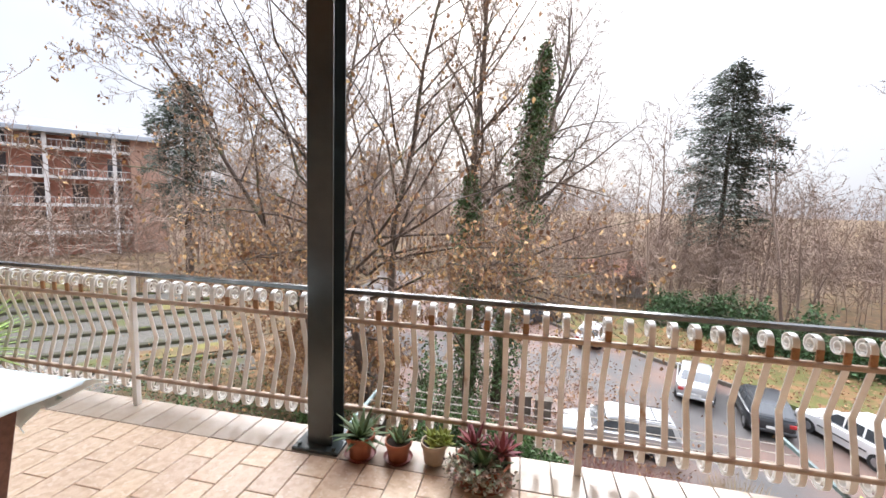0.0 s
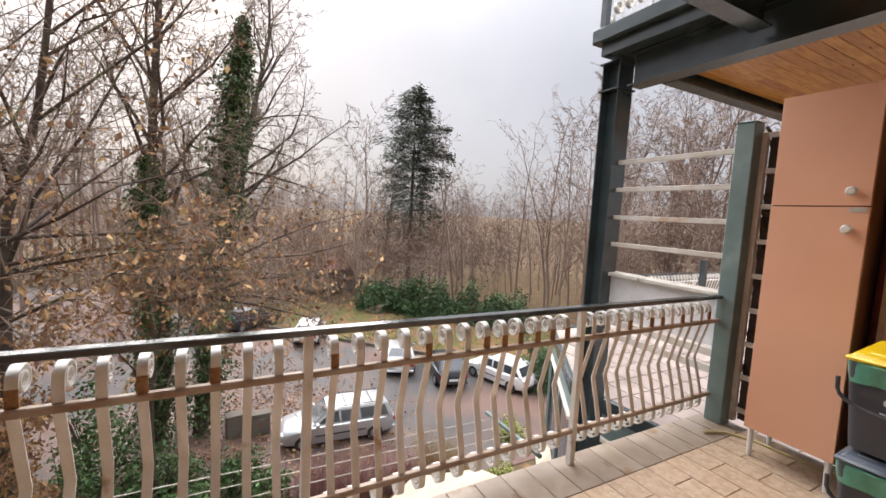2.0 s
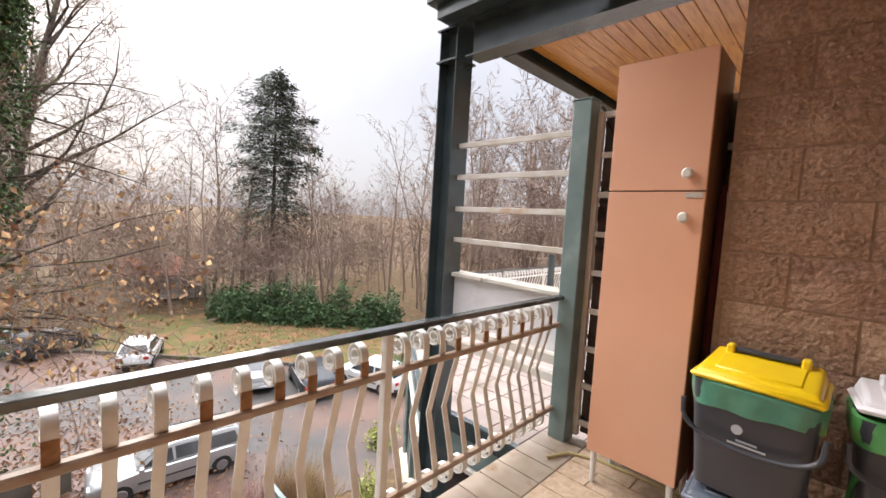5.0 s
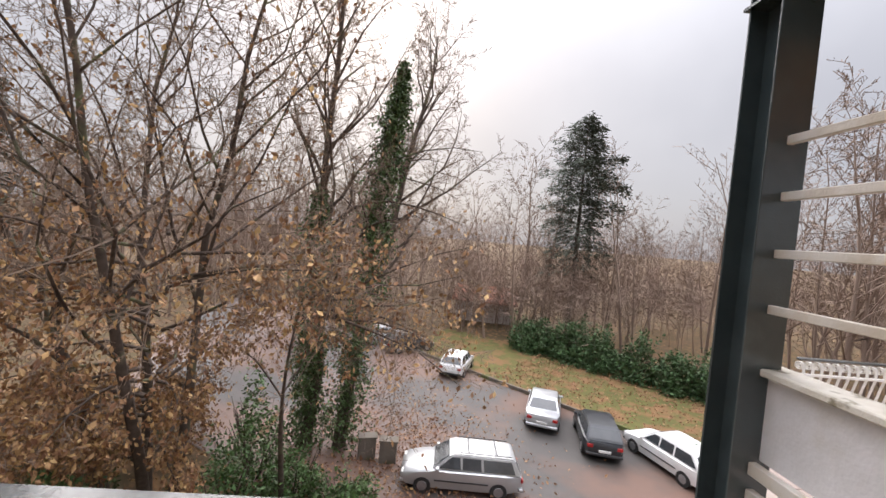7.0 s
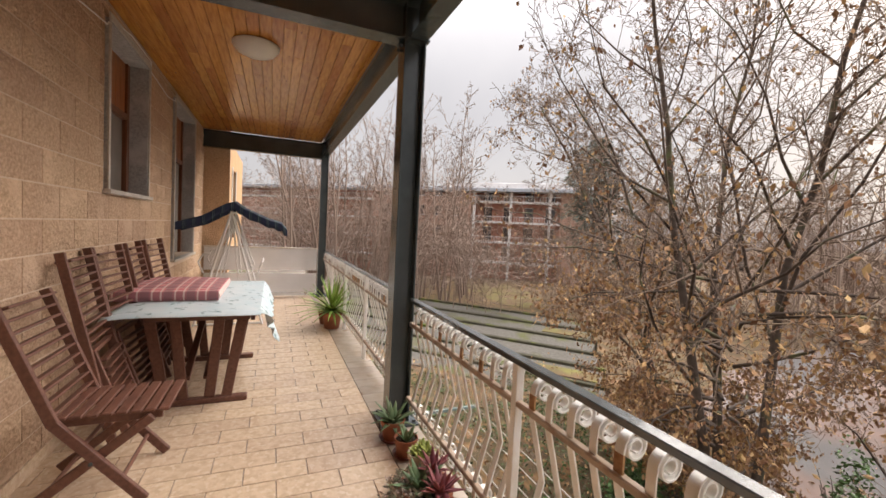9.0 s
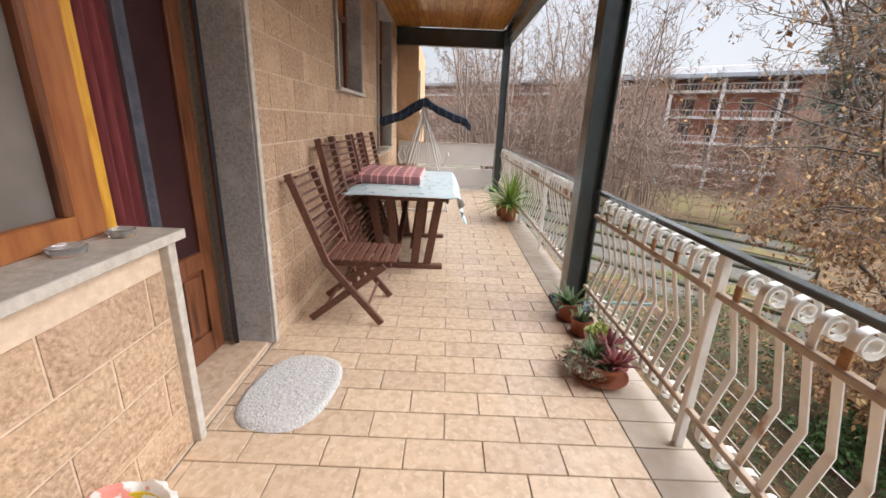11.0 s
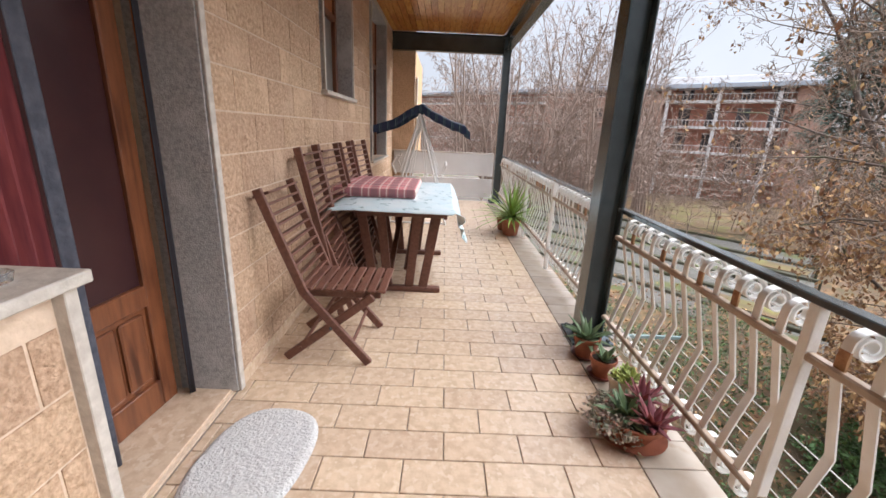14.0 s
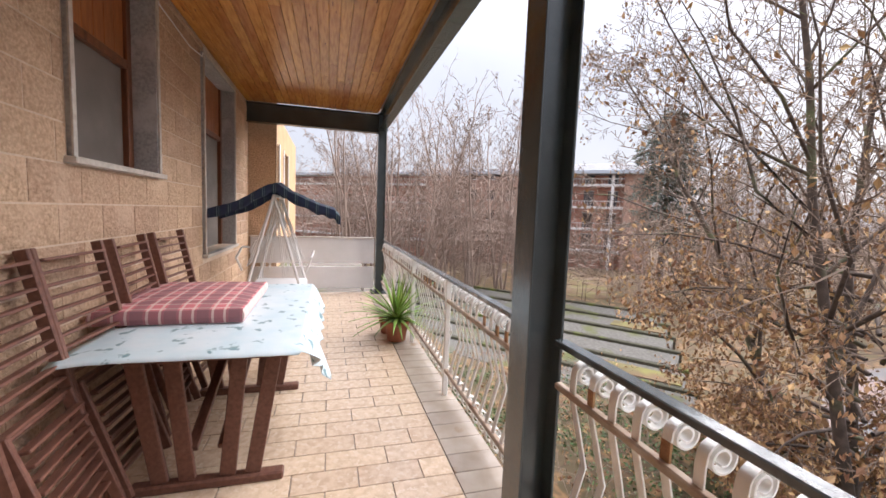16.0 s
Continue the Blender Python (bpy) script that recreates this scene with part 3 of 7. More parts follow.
def tree_geometry(seed, height, trunk_r, spread=0.9, levels=4, kids=(9, 6, 5, 4), up=0.25, start=0.25, lean=(0, 0), wiggle=0.10, sides=(6, 4, 3, 3, 3), minr=0.006, ratio=0.55, droop=0.0, stems=1, apart=0.35, reach=(1.1, 0.35), tilt=0.20, skirt=()):
    """Limbs of a bare tree: tapered tubes that fork level by level. Returns (thick verts, faces), (thin verts, faces), twig tips."""
    rng = random.Random(seed)
    thick, thin = ([], []), ([], [])
    tips = []

    def tube(pts, radii, n, out):
        vs, fs = out
        base = len(vs)
        for i, p in enumerate(pts):
            t = (pts[min(i + 1, len(pts) - 1)] - pts[max(i - 1, 0)]).normalized()
            a = t.orthogonal().normalized()
            b = t.cross(a)
            for k in range(n):
                ang = 2 * math.pi * k / n
                vs.append(p + (a * math.cos(ang) + b * math.sin(ang)) * radii[i])
        for i in range(len(pts) - 1):
            for k in range(n):
                k2 = (k + 1) % n
                if n == 2 and k == 1:
                    continue
                fs.append((base + i * n + k, base + i * n + k2, base + (i + 1) * n + k2, base + (i + 1) * n + k))

    def limb(p, d, length, r, level, sag=0.0):
        segs = 7 if level == 0 else (4 if level == 1 else 3 if level == 2 else 2)
        pts, radii = [p.copy()], [r]
        step = length / segs
        for i in range(segs):
            wob = Vector((rng.gauss(0, 1), rng.gauss(0, 1), rng.gauss(0, 0.6))) * wiggle * (1.4 if level else 0.5)
            pull = Vector((0, 0, up if level == 1 else up * 0.6)) if level else Vector((0, 0, 0.1))
            if droop and level >= 1:
                pull = Vector((0, 0, -droop * (i / segs) * level))
            if sag:
                pull = Vector((0, 0, -sag * (0.3 + i / segs)))
            d = (d + wob + pull * 0.5).normalized()
            p = p + d * step
            pts.append(p.copy())
            radii.append(max(minr * 0.6, r * (1 - (i + 1) / segs * (0.88 if level else 0.85))))
        tube(pts, radii, sides[level], thick if level < 2 else thin)
        if level + 1 >= levels:
            tips.append((pts[-1], d.copy())); tips.append((pts[len(pts) // 2], d.copy()))
            return
        n = kids[level]
        for k in range(n):
            f = start + (1 - start) * (k + rng.random() * 0.8) / n if level == 0 else 0.22 + 0.78 * (k + rng.random()) / n
            f = min(f, 0.98)
            i = min(int(f * segs), segs - 1)
            q = pts[i].lerp(pts[i + 1], f * segs - i)
            rr = radii[i] + (radii[i + 1] - radii[i]) * (f * segs - i)
            ax = (pts[i + 1] - pts[i]).normalized()
            side = ax.orthogonal().normalized()
            side.rotate(Matrix.Rotation(rng.uniform(0, 2 * math.pi), 3, ax))
            ang = spread * rng.uniform(0.6, 1.15) * (1.0 - 0.35 * f if level == 0 else 1.0)
            nd = (ax * math.cos(ang) + side * math.sin(ang)).normalized()
            nl = length * ratio * (1.25 if level else 1.0) * rng.uniform(0.65, 1.15) * (reach[0] - reach[1] * f if level == 0 else 1.1 - 0.55 * f)
            limb(q, nd, nl, max(minr, rr * 0.55), level + 1, sag * 0.9)

    for s in range(stems):
        a = 2 * math.pi * s / max(1, stems) + 0.6
        off = Vector((math.cos(a), math.sin(a), 0)) * (apart * rng.uniform(0.7, 1.2) if stems > 1 else 0)
        out = tilt if stems > 1 else 0.0
        limb(off, Vector((lean[0] + math.cos(a) * out, lean[1] + math.sin(a) * out, 1)).normalized(), height * (1 if s == 0 else rng.uniform(0.75, 0.95)), trunk_r * (1 if stems == 1 else 0.75), 0)
    # long low boughs: (count, lowest, highest, shortest, longest, first azimuth, last azimuth)
    for n, z0, z1, l0, l1, a0, a1 in skirt:
        for k in range(n):
            a = radians(a0 + (a1 - a0) * (k + rng.random()) / n)
            limb(Vector((0.3 * math.cos(a), 0.3 * math.sin(a), rng.uniform(z0, z1))), Vector((math.cos(a), math.sin(a), rng.uniform(0.1, 0.5))).normalized(), rng.uniform(l0, l1), 0.06, 1, 0.28)
    return thick, thin, tips


def leaf_cloud(points, rng, size, per, spread, hang=0.6):
    """Small bent leaves round points. Returns verts and faces."""
    vs, fs = [], []
    for p in points:
        for _ in range(per):
            c = p + Vector((rng.gauss(0, spread), rng.gauss(0, spread), rng.gauss(0, spread) - spread * 0.3))
            s = size * rng.uniform(0.6, 1.3)
            d = Vector((rng.gauss(0, 1), rng.gauss(0, 1), rng.gauss(-hang, 0.7))).normalized()
            w = d.orthogonal().normalized()
            w.rotate(Matrix.Rotation(rng.uniform(0, 6.28), 3, d))
            nrm = d.cross(w)
            b = len(vs)
            vs += [c, c + d * s * 0.5 + w * s * 0.28 + nrm * s * 0.08, c + d * s, c + d * s * 0.5 - w * s * 0.28 + nrm * s * 0.08]
            fs += [(b, b + 1, b + 2), (b, b + 2, b + 3)]
    return vs, fs


def plant_tree(name, label, x, y, geo, leaves=None, category="tree", group="garden trees", rz=0, bark=None, twig=None):
    t = thing(name, label, category, group, at=pose(x, y, ground_z(x, y) - 0.1, 0, 0, rz))
    thick, thin, tips = geo
    a = new("trunk", mesh_from("trunk", *thick, bark or M_BARK)); a.parent = t; a.data.shade_smooth()
    c = new("crown", mesh_from("crown", *thin, twig or M_TWIG)); c.parent = t
    for nm, vs, fs, mat, lab in leaves or ():
        o = new(nm, mesh_from(nm, vs, fs, mat)); o.parent = t
        tagged(o, lab)
    return t


# large leafy tree beside the railing
rng = random.Random(11)
geo = tree_geometry(3, 19.0, 0.21, spread=1.08, levels=5, kids=(18, 10, 8, 4), up=0.17, start=0.30, wiggle=0.17, ratio=0.34, stems=4, apart=0.7, tilt=0.17, reach=(1.65, 0.95), minr=0.009, sides=(8, 5, 3, 3, 2), skirt=((16, 3.8, 8.2, 3.4, 6.2, 85, 315), (20, 1.4, 4.6, 2.2, 4.0, 60, 310), (4, 6.2, 7.8, 5.0, 7.0, -60, 10)))
low = [p for p, d in geo[2] if p.z < 7.0 + rng.gauss(0, 1.8)]
high = [p for p, d in geo[2] if p.z >= 7.0]
rng.shuffle(low); rng.shuffle(high)
lv = leaf_cloud(low[:9000] + high[:1800], rng, 0.15, 2, 0.14, hang=1.3)
plant_tree("oak_tree", "many-stemmed bare tree still holding dry brown leaves", -5.5, 13.3, geo, [("leaves", *lv, M_LEAF_BROWN, "dry brown leaves")])
# low drooping boughs with brown leaves before the car park
geo = tree_geometry(19, 8.2, 0.11, spread=1.25, levels=5, kids=(9, 8, 7, 4), up=0.02, start=0.55, wiggle=0.14, ratio=0.42, minr=0.007, droop=0.16, sides=(6, 4, 3, 3, 2), lean=(0.1, -0.1), skirt=((9, 6.2, 7.8, 4.4, 6.2, -55, 25),))
low = [p for p, d in geo[2]]
rng.shuffle(low)
plant_tree("young_tree", "slender spreading young tree with dry leaves on drooping twigs", -2.0, 14.2, geo, [("leaves", *leaf_cloud(low[:900], rng, 0.16, 2, 0.14, hang=1.2), M_LEAF_BROWN, "dry brown leaves")])


def ivy_on(x0, x1, r0, r1, rng, n, size):
    """Leaves in ragged clumps round a leaning trunk from x0 to x1, pointed at the top."""
    pts = []
    for _ in range(n):
        f = rng.random() ** 0.8
        c = Vector(x0).lerp(Vector(x1), f)
        r = (r0 + (r1 - r0) * f) * min(1.0, 0.25 + (1 - f) * 7)
        a = rng.uniform(0, 6.28)
        lump = noise.noise((math.cos(a) * 1.6, math.sin(a) * 1.6, f * 19 + r0)) + 0.6 * noise.noise((math.cos(a) * 3, math.sin(a) * 3, f * 47))
        if lump < -0.35 - 0.25 * f:
            continue
        k = math.sqrt(rng.random()) * r * max(0.35, 0.72 + 0.95 * lump)
        if rng.random() < 0.05:
            k *= 1.5
        pts.append(c + Vector((math.cos(a) * k, math.sin(a) * k, rng.gauss(-0.1 * k, 0.12))))
    return leaf_cloud(pts, rng, size, 1, 0.06, hang=0.9)


rng = random.Random(21)
geo = tree_geometry(8, 21.0, 0.27, spread=0.95, levels=5, kids=(30, 12, 9, 5), up=0.20, start=0.34, wiggle=0.16, ratio=0.28, lean=(0.05, 0.01), minr=0.010, sides=(7, 5, 3, 3, 2), reach=(1.25, 0.55), skirt=((7, 9.0, 12.5, 3.8, 5.4, -70, 50),))
plant_tree("ivy_tree", "tall leaning bare tree thickly clad in ivy", -1.1, 18.7, geo, [("ivy", *ivy_on((0, 0, 0.2), (1.45, 0.2, 16.6), 1.05, 0.66, rng, 17000, 0.16), M_IVY, "dense green ivy")])
geo = tree_geometry(14, 22.5, 0.26, spread=0.9, levels=5, kids=(30, 12, 9, 5), up=0.22, start=0.34, wiggle=0.16, ratio=0.26, lean=(-0.01, 0.01), minr=0.010, sides=(7, 5, 3, 3, 2), reach=(1.25, 0.55))
plant_tree("ivy_tree", "tall bare tree with ivy on its lower trunk", -2.5, 18.6, geo, [("ivy", *ivy_on((0, 0, 0.2), (-0.2, 0.1, 11.0), 0.95, 0.6, rng, 12500, 0.17), M_IVY, "dense green ivy")])


def conifer(name, label, x, y, h, r, seed, n=60, bare=0.30):
    """A ragged conifer: level boughs with flat sprays of needles, wide and blunt above, thin below."""
    rng = random.Random(seed)
    t = thing(name, label, "tree", "conifers", at=pose(x, y, ground_z(x, y) - 0.1))
    bm = B(); cyl(bm, (0, 0, 0), (0, 0, h), 0.34, 0.03, 8)
    part("trunk", bm, M_BARK, t, smooth=True)
    vs, fs, bv, bf = [], [], [], []
    for i in range(n):
        f = (i + rng.random()) / n
        z = h * (bare + (0.985 - bare) * f)
        top = 1 - f
        reach = r * min(1.0, 0.10 + 1.9 * top ** 0.75) * (0.75 + 0.25 * f) * rng.uniform(0.4, 1.15)
        a = i * 2.4 + rng.uniform(-0.5, 0.5)
        rise = 0.55 * f - 0.10 + rng.gauss(0, 0.12)
        ux, uy = math.cos(a), math.sin(a)
        full = min(1.0, 0.25 + 1.5 * f)
        line = []
        for j in range(5):
            g = j / 4
            line.append(Vector((ux * reach * g, uy * reach * g, z + reach * (rise * g - 0.22 * g * g))))
        for p, q in zip(line, line[1:]):
            w = Vector((0, 0, 0.03))
            b = len(bv)
            bv += [p + w, p - w, q - w * 0.5, q + w * 0.5]; bf.append((b, b + 1, b + 2, b + 3))
        for _ in range(int((26 + reach * 46) * full)):
            g = rng.random() ** 0.75
            wide = reach * 0.42 * (1.15 - g) + 0.25
            off = rng.gauss(0, 0.5) * wide
            c = Vector((ux * reach * g - uy * off, uy * reach * g + ux * off, z + reach * (rise * g - 0.22 * g * g) - abs(off) * 0.25 + rng.gauss(0, 0.20)))
            sgn = 1 if off > 0 else -1
            d = Vector((ux - uy * sgn * 0.8 + rng.gauss(0, 0.4), uy + ux * sgn * 0.8 + rng.gauss(0, 0.4), rng.gauss(-0.25, 0.25))).normalized()
            w = d.cross(Vector((rng.gauss(0, 0.5), rng.gauss(0, 0.5), 1))).normalized()
            s = rng.uniform(0.18, 0.5)
            b = len(vs)
            vs += [c, c + d * s * 0.5 + w * s * 0.16, c + d * s, c + d * s * 0.5 - w * s * 0.16 + Vector((0, 0, -0.05))]
            fs += [(b, b + 1, b + 2), (b, b + 2, b + 3)]
    o = new("crown", mesh_from("crown", vs, fs, M_CONIFER)); o.parent = t
    o = new("bough_frame", mesh_from("bough_frame", bv, bf, M_BARK)); o.parent = t
    return t


conifer("conifer", "tall dark conifer with ragged drooping boughs", 17.0, 40.5, 22.2, 4.5, 5, 150)
conifer("conifer", "grey-green conical conifer beside the brick building", -28.6, 29.6, 16.6, 4.0, 6, 110)

# background woods: many bare trees as one mass
def woods(name, label, places, seeds, mat, hrange, levels=4, kids=(10, 5, 4), ratio=0.36, r=0.17, minr=0.02):
    protos = []
    for s in seeds:
        a, b, _ = tree_geometry(s, 1.0, 0.008, spread=1.0, levels=levels, kids=kids, up=0.16, start=0.22, wiggle=0.13, ratio=ratio, sides=(4, 3, 2, 2, 2), minr=minr / 16.0)
        v = np.array([tuple(p) for p in a[0]] + [tuple(p) for p in b[0]])
        fq = np.array([f for f in a[1] if len(f) == 4] + [tuple(i + len(a[0]) for i in f) for f in b[1]])
        protos.append((v, fq))
    rng = random.Random(77)
    V, F, n = [], [], 0
    for x, y in places:
        v, f = protos[rng.randrange(len(protos))]
        h = rng.uniform(*hrange)
        a = rng.uniform(0, 6.28)
        c, s = math.cos(a), math.sin(a)
        w = h * rng.uniform(0.85, 1.2)
        q = np.stack([(v[:, 0] * c - v[:, 1] * s) * w + x, (v[:, 0] * s + v[:, 1] * c) * w + y, v[:, 2] * h + ground_z(x, y) - 0.2], 1)
        V.append(q); F.append(f + n); n += len(v)
    V, F = np.concatenate(V), np.concatenate(F)
    me = bpy.data.meshes.new(name)
    me.vertices.add(len(V)); me.vertices.foreach_set("co", V.astype(np.float32).ravel())
    me.loops.add(F.size); me.loops.foreach_set("vertex_index", F.astype(np.int32).ravel())
    me.polygons.add(len(F)); me.polygons.foreach_set("loop_start", np.arange(0, F.size, 4, dtype=np.int32)); me.polygons.foreach_set("loop_total", np.full(len(F), 4, dtype=np.int32))
    me.update(calc_edges=True)
    me.materials.append(mat)
    return tagged(new(name, me), label, "woods", kind="stuff")


rng = random.Random(31)


def free_of_building(x, y):
    u, w = x + 48.9, y - 33.6
    a, b = u * 0.643 + w * 0.766, -u * 0.766 + w * 0.643
    if -30 < a < 14 and -3 < b < 8:
        return False
    view = math.degrees(math.atan2(y - 1.2, x - 1.6))
    if 139 < view < 152 and math.hypot(x, y) < 62:
        return False
    return not (-1 < x < 30 and y < 30) and not (-27 < x < -8 and y < 24)


far = []
while len(far) < 430:
    a = math.radians(rng.uniform(-100, 84))
    d = rng.uniform(44, 75) if rng.random() < 0.6 else rng.uniform(70, 140)
    x, y = d * math.sin(a), d * math.cos(a)
    if free_of_building(x, y):
        far.append((x, y))
woods("bare_woods", "grey-brown bare winter woods behind the car park", far, (101, 102, 103, 104, 105), M_TWIG_FAR, (8.5, 13.0), kids=(11, 6, 5), ratio=0.38, minr=0.026)
near = [(rng.uniform(-44, -10), rng.uniform(25, 42)) for _ in range(40)] + [(rng.uniform(-48, -27.5), rng.uniform(19, 21.8)) for _ in range(22)] + [(rng.uniform(-64, -12), rng.uniform(1, 18)) for _ in range(80)] + [(rng.uniform(18, 50), rng.uniform(14, 36)) for _ in range(60)] + [(rng.uniform(-16, 12), rng.uniform(36, 48)) for _ in range(50)]
for _ in range(45):
    a, d = radians(rng.uniform(153, 177)), rng.uniform(26, 46)
    near.append((1.6 + d * math.cos(a), 1.2 + d * math.sin(a)))
near = [p for p in near if free_of_building(*p) and not (-27 < p[0] < -8 and p[1] < 22) and not (p[0] < 30 and p[0] > 0 and p[1] < 30)]
tall = []
for _ in range(26):
    a, d = radians(rng.uniform(20, 48)), rng.uniform(30, 42)
    tall.append((d * math.cos(a), d * math.sin(a)))
tall += [(12.5, 43.0), (14.6, 42.0), (19.6, 42.5), (21.0, 41.0), (10.6, 45.0)]
woods("tall_trees", "taller bare trees standing among the woods", tall, (131, 132, 133), M_TWIG_FAR, (16.0, 20.0), kids=(20, 8, 5), ratio=0.30, minr=0.020)
woods("young_woods", "slender bare young trees beside the garden", near, (111, 112, 113), M_TWIG_FAR, (10, 18), kids=(14, 6, 4), ratio=0.26, minr=0.024)
thicket = []
while len(thicket) < 330:
    a = math.radians(rng.uniform(-98, 84))
    d = rng.uniform(40, 70)
    x, y = d * math.sin(a), d * math.cos(a)
    if free_of_building(x, y) and not (8 < x < 24 and 24 < y < 38):
        thicket.append((x, y))
for _ in range(34):
    a, d = math.radians(rng.uniform(137, 166)), rng.uniform(30, 40)
    thicket.append((1.6 + d * math.cos(a), 1.2 + d * math.sin(a)))
thicket += [(rng.uniform(4.5, 12.5), rng.uniform(40.5, 44)) for _ in range(26)]
thicket += [(17 + rng.gauss(0, 3.2), 38.5 + rng.gauss(0, 1.5)) for _ in range(22)]
woods("thicket", "tangled brown undergrowth at the foot of the woods", thicket, (121, 122, 123), M_TWIG_FAR, (2.5, 6.5), kids=(8, 5, 3), ratio=0.7, minr=0.06)


# ---- car park, kerb, lawn, hedge ----
def sheet(name, outline, lift, mat, label, category, step=0.8):
    """A thin paved or grown area that follows the ground."""
    xs = [p[0] for p in outline]; ys = [p[1] for p in outline]

    def inside(x, y):
        c = False
        for (xa, ya), (xb, yb) in zip(outline, outline[1:] + outline[:1]):
            if (ya > y) != (yb > y) and x < (xb - xa) * (y - ya) / (yb - ya) + xa:
                c = not c
        return c
    vs, fs, seen = [], [], {}
    nx, ny = int((max(xs) - min(xs)) / step) + 1, int((max(ys) - min(ys)) / step) + 1
    for j in range(ny):
        for i in range(nx):
            x, y = min(xs) + i * step, min(ys) + j * step
            if not inside(x + step / 2, y + step / 2):
                continue
            q = []
            for dx, dy in ((0, 0), (1, 0), (1, 1), (0, 1)):
                k = (i + dx, j + dy)
                if k not in seen:
                    seen[k] = len(vs)
                    px, py = min(xs) + k[0] * step, min(ys) + k[1] * step
                    vs.append((px, py, ground_z(px, py) + lift))
                q.append(seen[k])
            fs.append(q)
    ob = new(name, mesh_from(name, vs, fs, mat))
    return tagged(ob, label, category, kind="structure")


sheet("road", [(-9, 17.5), (-2, 15.5), (1.5, 13.4), (7, 12.0), (18, 12), (19.2, 16.0), (14.7, 20.5), (6.9, 28.4), (1.0, 34.6), (-4, 40), (-14, 38), (-12, 24)], 0.03, M_ASPHALT, "damp asphalt car park strewn with leaves", "car park", 0.5)
sheet("lawn", [(19.2, 16.0), (14.7, 20.5), (6.9, 28.4), (1.0, 34.6), (5, 42), (12.2, 37), (21, 27.0), (27, 20)], 0.06, M_GRASS, "mossy sloping lawn strewn with orange leaves", "lawn", 0.5)
sheet("lawn_west", [(-44, 22), (-30, 22), (-28, 27), (-44, 30)], 0.05, M_MOSS, "patchy winter lawn before the brick building", "lawn", 1.0)
kerb = thing("kerb", "low mossy stone kerb along the car park", "kerb")
line = [(19.2, 16.0), (14.7, 20.5), (10.8, 24.45), (6.9, 28.4), (3.9, 31.5), (1.0, 34.6)]
for a, b in zip(line, line[1:]):
    n = 6
    for k in range(n):
        p0 = Vector(a).lerp(Vector(b), k / n); p1 = Vector(a).lerp(Vector(b), (k + 1) / n - 0.004)
        bm = B(); beam(bm, (*p0, -7.87), (*p1, -7.87), 0.16, 0.24, 0.02)
        part("kerb_stone", bm, M_CONCRETE, kerb)


def bush(name, label, x, y, rx, ry, h, n, size, mat, seed, category="bush", group="shrubs", base=None):
    """A shrub: twigs and a ragged mass of leaves."""
    rng = random.Random(seed)
    z0 = ground_z(x, y) if base is None else base
    t = thing(name, label, category, group, at=pose(x, y, z0))
    pts = []
    while len(pts) < n:
        p = Vector((rng.uniform(-1, 1), rng.uniform(-1, 1), rng.uniform(0, 1)))
        k = 0.72 + 0.5 * noise.noise((p.x * 2 + seed, p.y * 2, p.z * 2.5))
        d = math.sqrt(p.x ** 2 + p.y ** 2 + (p.z * 0.95) ** 2)
        if k * 0.45 < d < k:
            pts.append(Vector((p.x * rx, p.y * ry, p.z * h)))
    vs, fs = leaf_cloud(pts, rng, size, 2, size * 0.4, hang=0.2)
    o = new("leaves", mesh_from("leaves", vs, fs, mat)); o.parent = t
    bm = B()
    for k in range(14):
        a = rng.uniform(0, 6.28)
        cyl(bm, (0.1 * math.cos(a), 0.1 * math.sin(a), -0.05), (0.6 * rx * math.cos(a), 0.6 * ry * math.sin(a), h * rng.uniform(0.4, 0.75)), 0.03, 0.008, 5)
    part("stem", bm, M_BARK, t)
    return t


rng = random.Random(41)
for k in range(11):
    f = k / 10
    x, y = 11.6 + 9.8 * f, 36.6 - 10.0 * f
    bush("hedge_bush", "dense dark evergreen bush in the hedge behind the lawn", x + rng.uniform(-0.3, 0.3), y + rng.uniform(-0.6, 0.6), rng.uniform(1.3, 2.2), rng.uniform(1.2, 2.0), rng.uniform(2.2, 5.0), 850, 0.26, M_HEDGE, 200 + k, group="hedge bushes")
M_LAUREL = material("laurel_leaves", (0.085, 0.145, 0.042), 0.45, (0.055, 0.10, 0.03), 3, island=0.5, spec=0.35)
for k, (x, y, r, h) in enumerate(((-3.6, 16.2, 1.6, 4.2), (-1.9, 15.0, 1.5, 2.6), (0.0, 14.4, 1.3, 2.0), (1.0, 13.4, 1.1, 1.4), (-0.8, 12.9, 1.4, 1.8), (-2.4, 12.4, 1.4, 1.8), (-3.6, 13.6, 1.5, 3.8), (-4.4, 11.4, 1.4, 1.9), (-6.6, 11.6, 1.5, 1.7))):
    bush("evergreen_shrub", "dark green evergreen shrub under the trees", x, y, r, r, h, 1000, 0.16, M_LAUREL, 300 + k, group="evergreen shrubs")
M_REDTWIG = material("reddish_twigs", (0.20, 0.085, 0.07), 0.9, (0.14, 0.06, 0.05), 5, island=0.3)
M_DRYGRASS = material("dry_straw_grass", (0.34, 0.24, 0.11), 0.9, (0.25, 0.16, 0.07), 5, island=0.35)
M_YELLOWLEAF = material("yellow_green_leaves", (0.30, 0.32, 0.07), 0.7, (0.22, 0.25, 0.06), 5, island=0.35)


